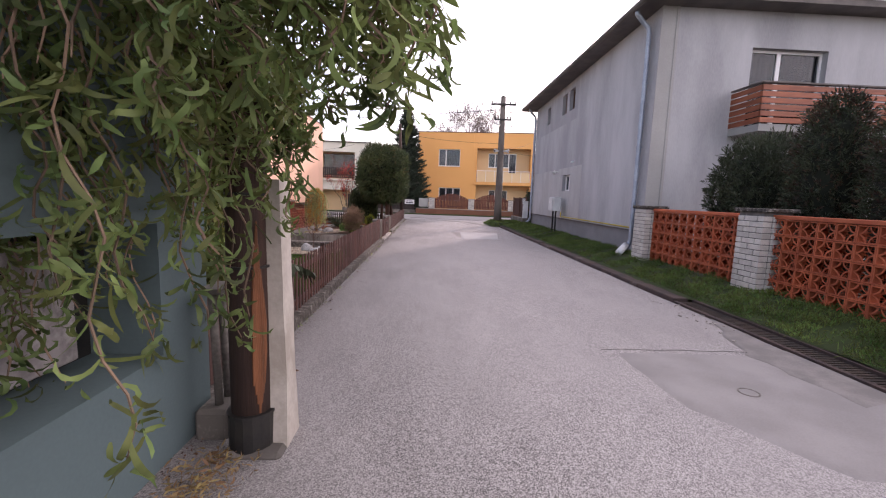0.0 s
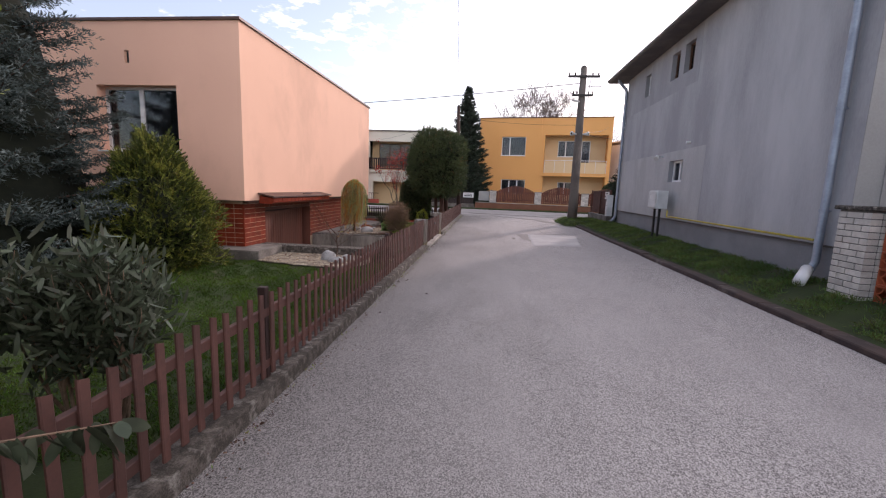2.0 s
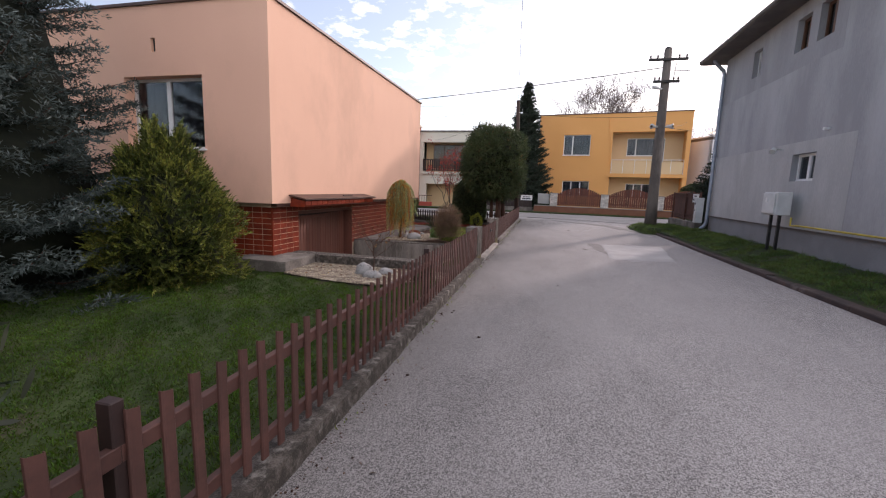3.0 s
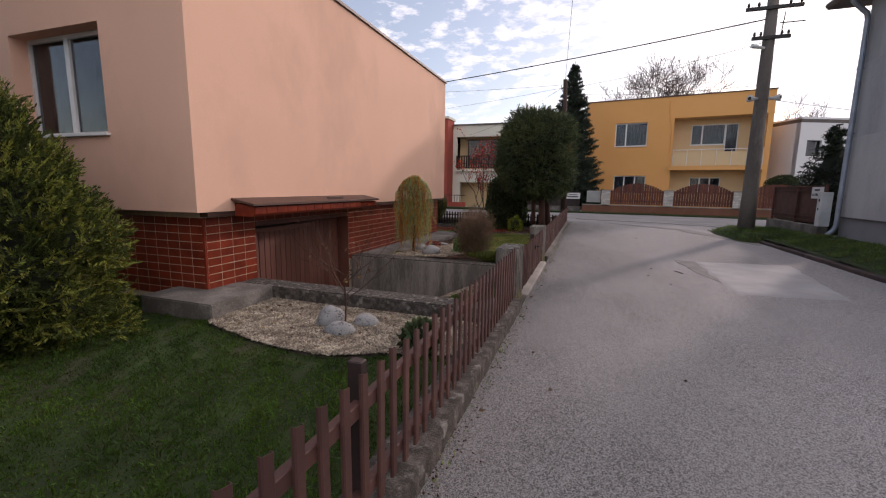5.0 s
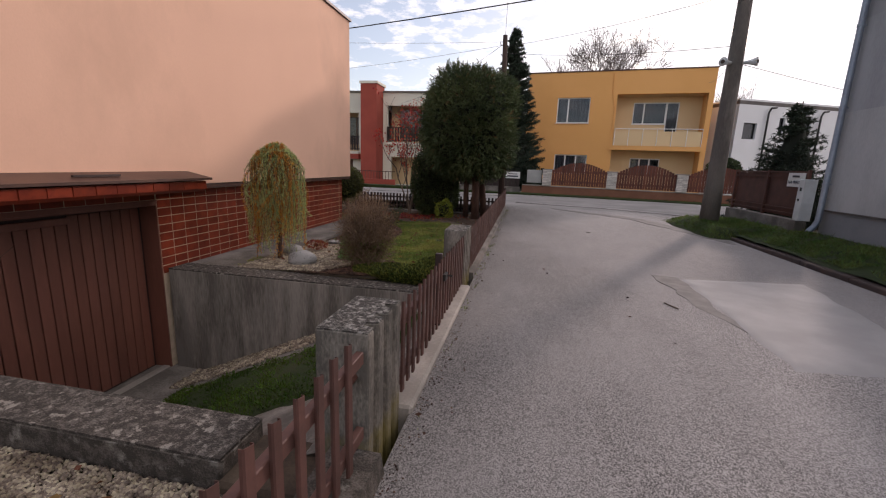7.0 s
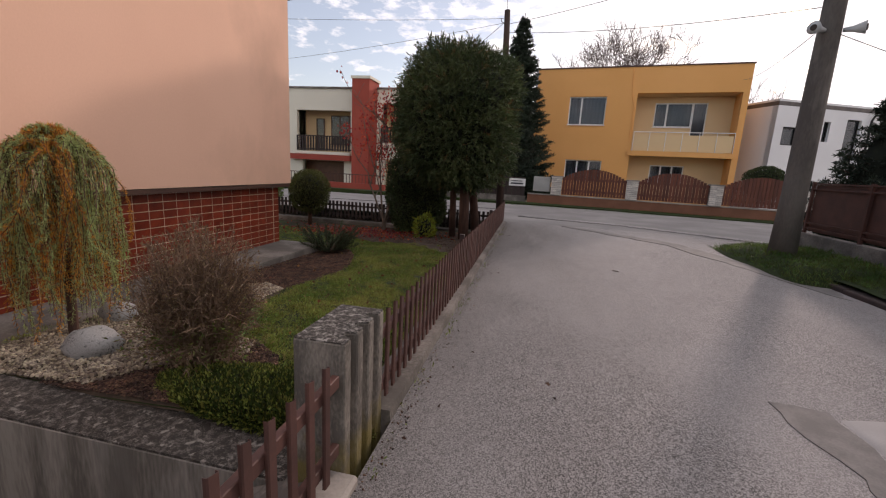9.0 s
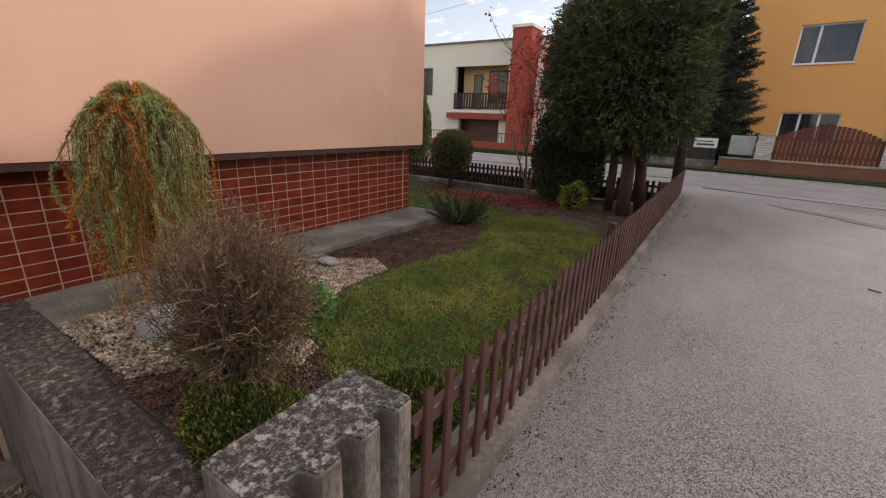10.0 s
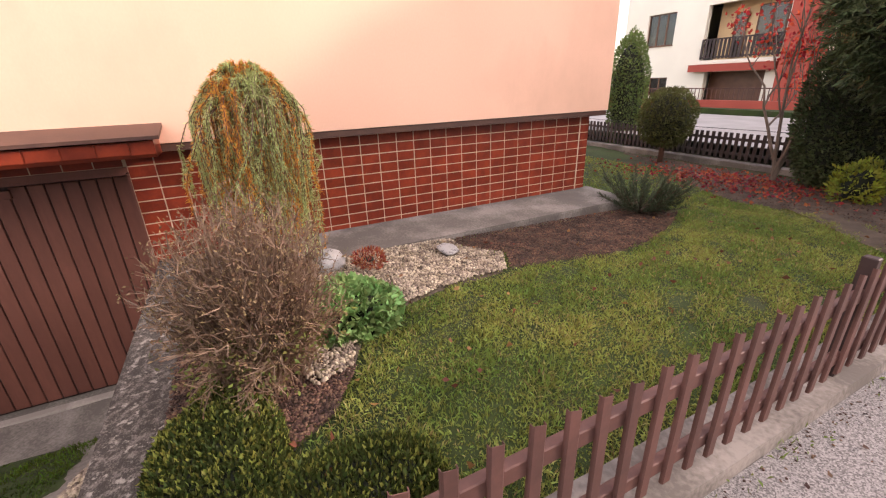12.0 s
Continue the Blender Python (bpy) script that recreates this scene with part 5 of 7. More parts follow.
gutter_pipe(grey, GX - 0.09, 7.95, 5.10, 0.25, 0.30)
gutter_pipe(grey, far[0] - 0.09, 18.10, 5.10, 0.28, 0.30)
part("gutter", Geo().tube([(rx0 - 0.03, ry0, rz0 - 0.06), (rx0 - 0.03, ry1, rz0 - 0.06)], 0.06, 8).mesh("gutter", M_FASCIA, smooth=True), grey, "dark eaves gutter")
part("pipe_shoe", Geo().tube([(GX - 0.22, 7.9, 0.36), (GX - 0.5, 7.62, 0.22)], 0.075, 12).mesh("pipe_shoe", M_WPVC, smooth=True), grey, "white plastic drain elbow")
part("gas_pipe", Geo().tube([(4.72, 12.98, 0.95), (4.72, 12.98, 0.78), (4.78, 12.85, 0.79), (4.80, 8.1, 0.77)], 0.018, 8).mesh("gas_pipe", M_YPIPE, smooth=True), grey, "yellow gas pipe along the plinth")
part("wall_lamp", Geo().tube([(4.93, 14.15, 2.42), (4.76, 14.15, 2.44)], 0.02, 8).tube([(4.77, 14.15, 2.44), (4.72, 14.1, 2.36)], [0.045, 0.07], 10).mesh("wall_lamp", M_BOXW), grey, "small grey floodlight")
part("wall_vent", Geo().tube([(4.93, 12.6, 2.66), (4.83, 12.6, 2.66)], 0.03, 10).mesh("wall_vent", M_WPVC), grey, "small white vent cap")
# balcony with slats
bal = part("balcony", Geo().box(6.55, 9.2, 6.75, 7.60, 2.86, 3.0).mesh("balcony", M_GRAY2), grey, "concrete balcony with stained wooden slats")
for i in range(6):
    z = 3.02 + i * 0.125
    part("slat", Geo().box(6.53, 9.2, 6.72, 6.745, z, z + 0.10).mesh("slat", M_SLAT, bevel=0.004), bal)
    part("slat", Geo().box(6.52, 6.545, 6.75, 7.58, z, z + 0.10).mesh("slat", M_SLAT, bevel=0.004), bal)
for x in (6.55, 7.85, 9.14):
    part("rail_post", Geo().box(x, x + 0.04, 6.75, 6.79, 3.0, 3.78).mesh("rail_post", M_BLACK), bal)
part("handrail", Geo().box(6.5, 9.22, 6.70, 6.80, 3.775, 3.81).box(6.5, 6.58, 6.80, 7.58, 3.775, 3.81).mesh("handrail", M_FASCIA, bevel=0.006), bal)

# gas meter box on legs
mb = thing("gas_meter_box", (4.62, 13.35, 0.25), "grey metal gas meter box on two black legs", "meter box")
part("box", Geo().box(4.47, 4.75, 13.08, 13.62, 0.98, 1.46).mesh("box", M_BOXW, bevel=0.015), mb)
part("door", Geo().box(4.44, 4.468, 13.11, 13.59, 1.01, 1.43).mesh("door", M_BOXW, bevel=0.006), mb)
part("label_plate", Geo().box(4.434, 4.4395, 13.38, 13.46, 1.24, 1.34).mesh("label_plate", M_SIGN), mb)
for y in (13.18, 13.5):
    part("leg", Geo().box(4.58, 4.63, y - 0.025, y + 0.025, 0.1, 0.98).mesh("leg", M_BLACK), mb)

# ---- breeze-block fence ----
bf = thing("breeze_block_fence", (4.72, 3, 0.2), "orange openwork breeze-block fence between white brick pillars", "fence")
BX = 4.72


def brick_pillar(y, top):
    t = thing("brick_pillar", (BX, y, 0.15), "white clinker brick pillar with concrete cap", "pillar", "white brick pillars")
    part("mortar", Geo().box(BX - 0.20, BX + 0.20, y - 0.222, y + 0.222, 0.0, top).mesh("mortar", M_JOINT), t)
    part("cap", Geo().box(BX - 0.245, BX + 0.245, y - 0.285, y + 0.285, top, top + 0.055).mesh("cap", M_CONC_TOP, bevel=0.012), t, "flat concrete cap")
    n = int((top - 0.05) / 0.078)
    full = Geo().box(-0.0625, 0.0625, -0.112, 0.112, -0.034, 0.034).mesh("brick", M_BRICKW, bevel=0.004)
    bat = Geo().box(-0.0625, 0.0625, -0.054, 0.054, -0.034, 0.034).mesh("brick", M_BRICKW, bevel=0.004)
    head = Geo().box(-0.078, 0.078, -0.05, 0.05, -0.034, 0.034).mesh("brick", M_BRICKW, bevel=0.004)
    for i in range(n):
        z = 0.09 + i * 0.078
        for x in (-1, 1):
            for me, v in (((full, -0.117), (full, 0.117)) if i % 2 else ((bat, -0.176), (full, 0.0), (bat, 0.176))):
                piece("brick", me, t, pose(BX + x * 0.148 + random.uniform(-0.002, 0.002), y + v, z))
            piece("brick", head, t, pose(BX, y + x * 0.20, z))
    return t


brick_pillar(7.12, 1.24)
brick_pillar(4.12, 1.27)
brick_pillar(0.75, 1.29)
brick_pillar(-2.6, 1.30)


def breeze_mesh(w, h):
    """One openwork block: a square frame and four quarter rings that meet in a star."""
    g = Geo()
    d, f = 0.055, 0.014
    g.box(-d, d, -w / 2, w / 2, -h / 2, -h / 2 + f).box(-d, d, -w / 2, w / 2, h / 2 - f, h / 2)
    g.box(-d, d, -w / 2, -w / 2 + f, -h / 2 + f, h / 2 - f).box(-d, d, w / 2 - f, w / 2, -h / 2 + f, h / 2 - f)
    r0, r1, n = 0.40 * w, 0.40 * w + 0.017, 5
    for sy in (-1, 1):
        for sz in (-1, 1):
            cy, cz = sy * w / 2, sz * h / 2
            for i in range(n):
                a, b = math.pi / 2 * i / n, math.pi / 2 * (i + 1) / n
                q = [(cy - sy * r * math.cos(t), cz - sz * r * math.sin(t)) for r, t in ((r0, a), (r1, a), (r1, b), (r0, b))]
                g.add([(x, y, z) for x in (-d * 0.8, d * 0.8) for y, z in q], [(0, 1, 2, 3), (7, 6, 5, 4), (0, 4, 5, 1), (3, 2, 6, 7)])
    return g.mesh("breeze_block", M_BREEZE)


BW, BH = 0.226, 0.205
me = breeze_mesh(BW - 0.006, BH - 0.006)
for y0, n, z0 in ((4.36, 11, 0.16), (0.99, 13, 0.16), (-2.36, 13, 0.16)):
    for i in range(n):
        for j in range(5):
            piece("breeze_block", me, bf, pose(BX, y0 + 0.02 + (i + 0.5) * BW, z0 + (j + 0.5) * BH, 0, 0, random.uniform(-0.6, 0.6)))
    part("coping", Geo().box(BX - 0.075, BX + 0.075, y0 + 0.005, y0 + n * BW + 0.02, z0 + 5 * BH + 0.002, z0 + 5 * BH + 0.055).mesh("coping", M_BREEZE, bevel=0.008), bf, "orange-red concrete coping")
    part("footing", Geo().box(BX - 0.07, BX + 0.07, y0 + 0.005, y0 + n * BW + 0.02, -0.1, z0 - 0.003).mesh("footing", M_CONC), bf)

# ---- orange house with its fence ----
OA, ODIR = (-1.02, 37.9), (math.cos(radians(-8.7)), math.sin(radians(-8.7)))
orange = thing("orange_house", (4, 40, 0), "two-storey orange rendered house with a flat roof and loggia", "house")
OT = 6.66
orange.scale.z = 1.09
g = Geo()
holes = [(2.0, 4.0, 3.86, 5.28), (2.1, 4.12, 0.98, 2.05), (5.55, 10.42, 0.3, 5.42)]
g.wall(OA, ODIR, 10.7, -0.3, OT, 0.3, holes)
oc = lambda u, d: (OA[0] + ODIR[0] * u - ODIR[1] * d, OA[1] + ODIR[1] * u + ODIR[0] * d)
nrm = (-ODIR[1], ODIR[0])
g.wall(oc(0.3, 9), (-nrm[0], -nrm[1]), 8.7, -0.3, OT, 0.3)
g.wall(oc(10.7, 0.3), nrm, 8.7, -0.3, OT, 0.3)
g.wall(oc(10.7, 9), (-ODIR[0], -ODIR[1]), 10.7, -0.3, OT, 0.3)
part("wall", g.mesh("wall", M_ORANGE), orange)
om = Matrix(((ODIR[0], nrm[0], 0, OA[0]), (ODIR[1], nrm[1], 0, OA[1]), (0, 0, 1, 0), (0, 0, 0, 1)))
g = Geo()
g.wall(oc(5.55, 1.25), ODIR, 4.87, -0.3, 5.42, 0.2, [(1.05, 2.95, 3.92, 5.12), (2.95, 3.65, 2.75, 5.12), (1.2, 2.95, 1.0, 1.98)])
part("loggia_wall", g.mesh("loggia_wall", M_APRI), orange, "pale apricot loggia wall")
for a, b in ((5.45, 5.55), (10.42, 10.5)):
    part("loggia_cheek", Geo().box(a, b, 0.3, 1.245, -0.3, 5.42, om).mesh("loggia_cheek", M_APRI), orange)
part("loggia_soffit", Geo().box(5.45, 10.5, 0.3, 1.45, 5.43, 5.5, om).mesh("loggia_soffit", M_APRI), orange)
part("balcony_slab", Geo().box(5.45, 10.5, -0.12, 1.24, 2.40, 2.58, om).mesh("balcony_slab", M_APRI), orange)
part("balcony_edge", Geo().box(5.4, 10.55, -0.16, -0.125, 2.38, 2.62, om).mesh("balcony_edge", M_ORANGE), orange)
rail = part("balcony_rail", Geo().tube([om @ Vector((5.6, -0.08, 3.55)), om @ Vector((10.4, -0.08, 3.55))], 0.02, 6).mesh("balcony_rail", M_WPVC), orange, "thin balcony rail with pale panels")
for i in range(7):
    part("rail_post", Geo().tube([om @ Vector((5.62 + i * 0.795, -0.08, 2.58)), om @ Vector((5.62 + i * 0.795, -0.08, 3.55))], 0.016, 6).mesh("rail_post", M_WPVC), rail)
part("rail_panel", Geo().box(5.65, 10.35, -0.065, -0.055, 2.64, 3.42, om).mesh("rail_panel", M_APRI), rail)
part("roof", Geo().box(0.3, 10.4, 0.3, 8.7, 6.2, 6.4, om).mesh("roof", M_FASCIA), orange)
part("flashing", Geo().wall(oc(-0.04, -0.04), ODIR, 10.78, OT + 0.002, OT + 0.06, 0.4).mesh("flashing", M_PTRIM), orange)
window_part(orange, OA, ODIR, 2.0, 4.0, 3.86, 5.28, (0, 0.34, 1), M_WPVC, curtain=True)
window_part(orange, OA, ODIR, 2.1, 4.12, 0.98, 2.05, (0, 0.33, 0.66, 1), M_WPVC, curtain=True)
lo = oc(5.55, 1.25)
window_part(orange, lo, ODIR, 1.05, 2.95, 3.92, 5.12, (0, 0.33, 1), M_WPVC, depth=0.05, curtain=True)
window_part(orange, lo, ODIR, 2.95, 3.65, 2.75, 5.12, (0, 1), M_WPVC, depth=0.05, sill=False, curtain=True, name="balcony_door")
window_part(orange, lo, ODIR, 1.2, 2.95, 1.0, 1.98, (0, 0.33, 0.66, 1), M_WPVC, depth=0.05, curtain=True)
ac = part("air_conditioner", Geo().box(9.4, 10.15, 0.6, 0.9, 2.6, 3.2, om).mesh("air_conditioner", M_BOXW, bevel=0.02), orange, "grey outdoor air-conditioning unit")
part("fan_grille", Geo().tube([om @ Vector((9.72, 0.60, 2.9)), om @ Vector((9.72, 0.585, 2.9))], 0.22, 20).mesh("fan_grille", M_BLACK), ac)
part("downpipe", Geo().tube([om @ Vector((0.06, -0.08, OT)), om @ Vector((0.06, -0.08, 0))], 0.05, 8).mesh("downpipe", M_ZINC), orange)
part("cable_duct", Geo().tube([om @ Vector((5.2, -0.03, OT)), om @ Vector((5.25, -0.03, 5.5)), om @ Vector((5.45, -0.03, 4.6)), om @ Vector((5.42, -0.03, 3.2))], 0.015, 5).mesh("cable_duct", M_ORANGE), orange)

OFA = (-0.75, 31.15)
fm = Matrix(((ODIR[0], nrm[0], 0, OFA[0]), (ODIR[1], nrm[1], 0, OFA[1]), (0, 0, 1, 0), (0, 0, 0, 1)))
of = thing("garden_fence_orange_house", (4, 30.5, 0), "low brown wall with arched plank panels and brick pillars", "fence")
part("low_wall", Geo().box(-0.1, 13.0, -0.12, 0.12, -0.3, 0.40, fm).mesh("low_wall", M_LOWWALL), of, "brown painted low wall")
part("wall_coping", Geo().box(-0.1, 13.0, -0.15, 0.15, 0.402, 0.445, fm).mesh("wall_coping", M_CONC_PALE), of)
part("meter_cabinet", Geo().box(0.12, 0.86, -0.05, 0.1, 0.55, 1.20, fm).mesh("meter_cabinet", M_GREYGATE, bevel=0.01), of, "grey meter cabinet")
half = Geo().box(-0.112, 0.112, -0.05, 0.05, -0.034, 0.034).mesh("fence_brick", M_BRICKW)
oz = math.degrees(math.atan2(ODIR[1], ODIR[0]))
for u in (1.15, 4.22, 7.25, 10.3):
    pl = part("fence_pillar", Geo().box(u - 0.2, u + 0.2, -0.2, 0.2, 0.44, 1.22, fm).mesh("fence_pillar", M_JOINT), of, "white brick fence pillar")
    part("pillar_cap", Geo().box(u - 0.25, u + 0.25, -0.25, 0.25, 1.222, 1.27, fm).mesh("pillar_cap", M_CONC_PALE), pl)
    for i in range(10):
        for s in (-1, 1):
            q = fm @ Vector((u + s * 0.112 + (0.0 if i % 2 else 0.0), -0.165, 0.485 + i * 0.078))
            piece("fence_brick", half, pl, pose(q.x, q.y, q.z, 0, 0, oz))
for u0, u1 in ((1.38, 4.0), (4.44, 7.03), (7.47, 10.08)):
    n = 22
    for i in range(n):
        a = u0 + (u1 - u0) * i / n
        k = (i + 0.5) / n * 2 - 1
        h = 1.20 + 0.42 * (1 - k * k)
        part("plank", Geo().box(a + 0.006, a + (u1 - u0) / n - 0.006, -0.02, 0.005, 0.47, h, fm).mesh("plank", M_WOODP), of)
    for z in (0.62, 1.12):
        part("plank_rail", Geo().box(u0 - 0.03, u1 + 0.03, 0.008, 0.05, z, z + 0.09, fm).mesh("plank_rail", M_WOODP), of)
solo("yard_orange", Geo().prism([(fm @ Vector((u, d, 0))).to_tuple()[:2] for u, d in ((-3, 0.1), (16, 0.1), (16, 18), (-3, 18))], -0.3, -0.005).mesh("yard_orange", M_FIELD), "yard around the orange house", "ground", kind="structure")
solo("pavement_strip", Geo().prism([(fm @ Vector((u, d, 0))).to_tuple()[:2] for u, d in ((-20, -1.1), (16, -1.1), (16, -0.12), (-20, -0.12))], -0.3, 0.03).mesh("pavement_strip", M_LAWN), "narrow grass edge under the garden walls", "verge", kind="structure")
blades("grass_far_edge", 6000, (-2, 10, 28.9, 30.4), lambda x, y: 0.03 if y > 31.15 - 1.05 - 0.153 * (x + 0.75) else -0.03, M_GRASS2, "grass along the foot of the far wall", 0.06, 0.012)

# brown gate and fence left of the orange house
bg = thing("plank_gate", (-4, 31, 0), "dark brown plank gate and fence with a white sign", "gate")
part("gate_base", Geo().box(-6.6, -0.95, 31.2, 31.45, -0.3, 0.28).mesh("gate_base", M_CONC), bg)
for i in range(26):
    x = -6.2 + i * 0.2
    part("plank", Geo().box(x, x + 0.185, 31.28, 31.31, 0.29, 1.12 if i > 12 else 1.35).mesh("plank", M_BFENCE), bg)
sg = part("sign", Geo().box(-1.75, -1.0, 31.24, 31.26, 0.72, 1.06).mesh("sign", M_SIGN), bg, "white rectangular sign with dark lettering")
part("sign_line", Geo().box(-1.62, -1.15, 31.232, 31.239, 0.93, 0.97).box(-1.66, -1.1, 31.232, 31.239, 0.80, 0.87).mesh("sign_line", M_INK), sg)

# ---- cream house, its left and right halves beside a red fin wall ----
cream = thing("cream_house", (-12, 40, 0), "two-storey cream house with loggias beside a red fin wall", "house")
CY, CT = 37.5, 5.65
cream.scale.z = 1.06
g = Geo()
chole = [(1.6, 3.4, 2.75, 4.35), (1.6, 3.4, 0.2, 1.15), (5.2, 9.05, 1.9, 4.38), (5.6, 8.6, -0.2, 1.35)]
g.wall((-21.6, CY), (1, 0), 9.7, -0.4, CT, 0.3, chole)
g.wall((-10.75, CY), (1, 0), 5.4, -0.4, CT, 0.3, [(0.3, 4.0, 2.55, 4.85), (0.6, 3.6, -0.2, 1.6)])
g.wall((-5.35, CY + 0.3), (0, 1), 8.7, -0.4, CT, 0.3)
g.wall((-5.35, CY + 9), (-1, 0), 16.2, -0.4, CT, 0.3)
g.wall((-21.3, CY + 9), (0, -1), 8.7, -0.4, CT, 0.3)
part("wall", g.mesh("wall", M_CREAM), cream)
part("roof", Geo().box(-21.5, -5.4, CY + 0.3, CY + 8.8, CT - 0.4, CT - 0.2).mesh("roof", M_FASCIA), cream)
for a, b in ((-21.7, -11.9), (-10.75, -5.25)):
    part("roof_edge", Geo().box(a, b, CY - 0.1, CY + 0.4, CT + 0.002, CT + 0.10).mesh("roof_edge", M_CONC), cream)
part("fin_wall", Geo().box(-11.88, -10.77, CY - 1.3, CY + 0.3, -0.4, CT + 0.35).mesh("fin_wall", M_REDR), cream, "projecting red rendered fin wall")
part("fin_cap", Geo().box(-11.95, -10.70, CY - 1.35, CY + 0.4, CT + 0.352, CT + 0.50).mesh("fin_cap", M_CREAM), cream)
for a, b, zf_, zt_ in ((-16.5, -12.4, 1.88, 4.6), (-10.55, -6.6, 2.54, 5.0)):
    part("recess", Geo().box(a, b, CY + 1.3, CY + 1.45, -0.3, zt_).mesh("recess", M_APRI), cream, "loggia back wall")
    part("loggia_floor", Geo().box(a + 0.05, b - 0.1, CY - 0.25, CY + 1.29, zf_ - 0.16, zf_).mesh("loggia_floor", M_CREAM), cream)
part("porch_band", Geo().box(-16.7, -12.4, CY - 0.45, CY - 0.02, 1.37, 1.70).mesh("porch_band", M_REDR), cream, "red band over the entrance")
for name_, o, a, b, c, d, s in (("window", (-21.6, CY), 1.6, 3.4, 2.75, 4.35, (0, 0.33, 0.66, 1)), ("window", (-21.6, CY), 1.6, 3.4, 0.2, 1.15, (0, 0.33, 0.66, 1))):
    window_part(cream, o, (1, 0), a, b, c, d, s, M_BROWNFR)
window_part(cream, (-16.5, CY + 1.1), (1, 0), 2.0, 4.0, 2.4, 4.2, (0, 0.33, 0.66, 1), M_BROWNFR, depth=0.02)
window_part(cream, (-16.5, CY + 1.1), (1, 0), 0.9, 1.5, 2.0, 4.0, (0, 1), M_BROWNFR, depth=0.02, sill=False, name="loggia_door")
window_part(cream, (-10.55, CY + 1.1), (1, 0), 0.7, 3.6, 2.9, 4.75, (0, 0.33, 0.66, 1), M_BROWNFR, depth=0.02)
part("entrance", Geo().box(-16.2, -13.0, CY + 0.9, CY + 1.0, -0.3, 1.35).mesh("entrance", M_BROWNFR), cream, "brown entrance front")
for x0, n, z in ((-16.4, 20, 1.95), (-10.45, 19, 2.6)):
    rl = part("loggia_rail", Geo().box(x0, x0 + n * 0.195, CY - 0.05, CY + 0.0, z + 0.85, z + 0.92).box(x0, x0 + n * 0.195, CY - 0.05, CY + 0.0, z + 0.05, z + 0.12).mesh("loggia_rail", M_BFENCE), cream, "dark plank loggia railing")
    for i in range(n):
        part("rail_board", Geo().box(x0 + i * 0.195, x0 + i * 0.195 + 0.12, CY - 0.075, CY - 0.053, z, z + 0.9).mesh("rail_board", M_BFENCE), rl)
cf = thing("street_fence_cream_house", (-13, 31.3, 0), "low red wall with thin metal railing", "fence")
part("low_wall", Geo().box(-30, -8.2, 32.2, 32.45, -0.4, 0.32).mesh("low_wall", M_REDR), cf)
part("railing", Geo().box(-30, -8.2, 32.3, 32.34, 0.75, 0.79).mesh("railing", M_RUST), cf)
me = Geo().box(-0.012, 0.012, -0.012, 0.012, 0, 0.44).mesh("railing_bar", M_RUST)
for i in range(120):
    piece("railing_bar", me, cf, pose(-30 + i * 0.18, 32.32, 0.32))
solo("yard_cream", Geo().box(-40, -2, 32.4, 55, -0.4, -0.25).mesh("yard_cream", M_FIELD), "front yard of the cream house", "ground", kind="structure")

# white house beyond the corner
wh = thing("white_house", (17, 38, 0), "white modern house with flat roof and small windows", "house")
wa = (0.93, 0.37)
g = Geo()
g.wall((10.9, 36.2), wa, 12.0, -0.3, 5.6, 0.3, [(0.5, 1.4, 3.4, 4.3), (2.9, 3.3, 3.7, 4.7), (4.3, 5.2, 2.6, 4.9), (2.7, 3.1, 0.8, 1.7), (7, 9, 3.0, 4.6)])
g.wall((10.9 - 0.37 * 8, 36.2 + 0.93 * 8), (0.37, -0.93), 8.0, -0.3, 5.6, 0.3)
part("wall", g.mesh("wall", M_WHITEH), wh)
part("roof", Geo().prism([(10.9, 36.2), (22.0, 40.6), (19.1, 48.0), (7.95, 43.6)], 5.3, 5.5).mesh("roof", M_FASCIA), wh)
for a, b, c, d in ((0.5, 1.4, 3.4, 4.3), (2.9, 3.3, 3.7, 4.7), (4.3, 5.2, 2.6, 4.9), (2.7, 3.1, 0.8, 1.7), (7, 9, 3.0, 4.6)):
    window_part(wh, (10.9, 36.2), wa, a, b, c, d, (0, 1), M_BLACK, sill=False)
part("back_wall", Geo().wall((22.0, 40.6), (-0.37, 0.93), 8.0, -0.3, 5.6, 0.3).wall((19.1, 48.0), (-0.93, -0.37), 11.9, -0.3, 5.6, 0.3).mesh("back_wall", M_WHITEH), wh)
for k in (1.9, 5.6):
    x, y = 10.9 + wa[0] * k + 0.37 * 0.15, 36.2 + wa[1] * k - 0.93 * 0.15
    part("flue_pipe", Geo().tube([(x, y, 0.2), (x, y, 4.9), (x + 0.1, y, 5.15), (x + 0.4, y + 0.1, 5.2)], 0.055, 8).mesh("flue_pipe", M_BLACK, smooth=True), wh)

# rusty fence with a sign at the corner
rf_ = thing("rusty_fence", (4.75, 19.7, 0), "rusty brown metal fence on a concrete base", "fence")
part("base", Geo().box(4.66, 4.86, 18.3, 21.3, -0.1, 0.46).mesh("base", M_CONC, bevel=0.01), rf_)
for y in (18.35, 19.75, 21.22):
    part("post", Geo().box(4.74, 4.79, y - 0.025, y + 0.025, 0.46, 1.46).mesh("post", M_RUST), rf_)
for z in (0.56, 0.66, 1.32, 1.42):
    part("rail", Geo().box(4.75, 4.78, 18.35, 21.22, z - 0.015, z + 0.015).mesh("rail", M_RUST), rf_)
part("mesh_panel", Geo().box(4.80, 4.805, 18.4, 21.2, 0.5, 1.4).mesh("mesh_panel", M_RUST), rf_, "dark rusty sheet panels")
sn = thing("for_sale_sign", (4.7, 18.6, 1.2), "white for-sale sign fixed to the rusty fence", "sign")
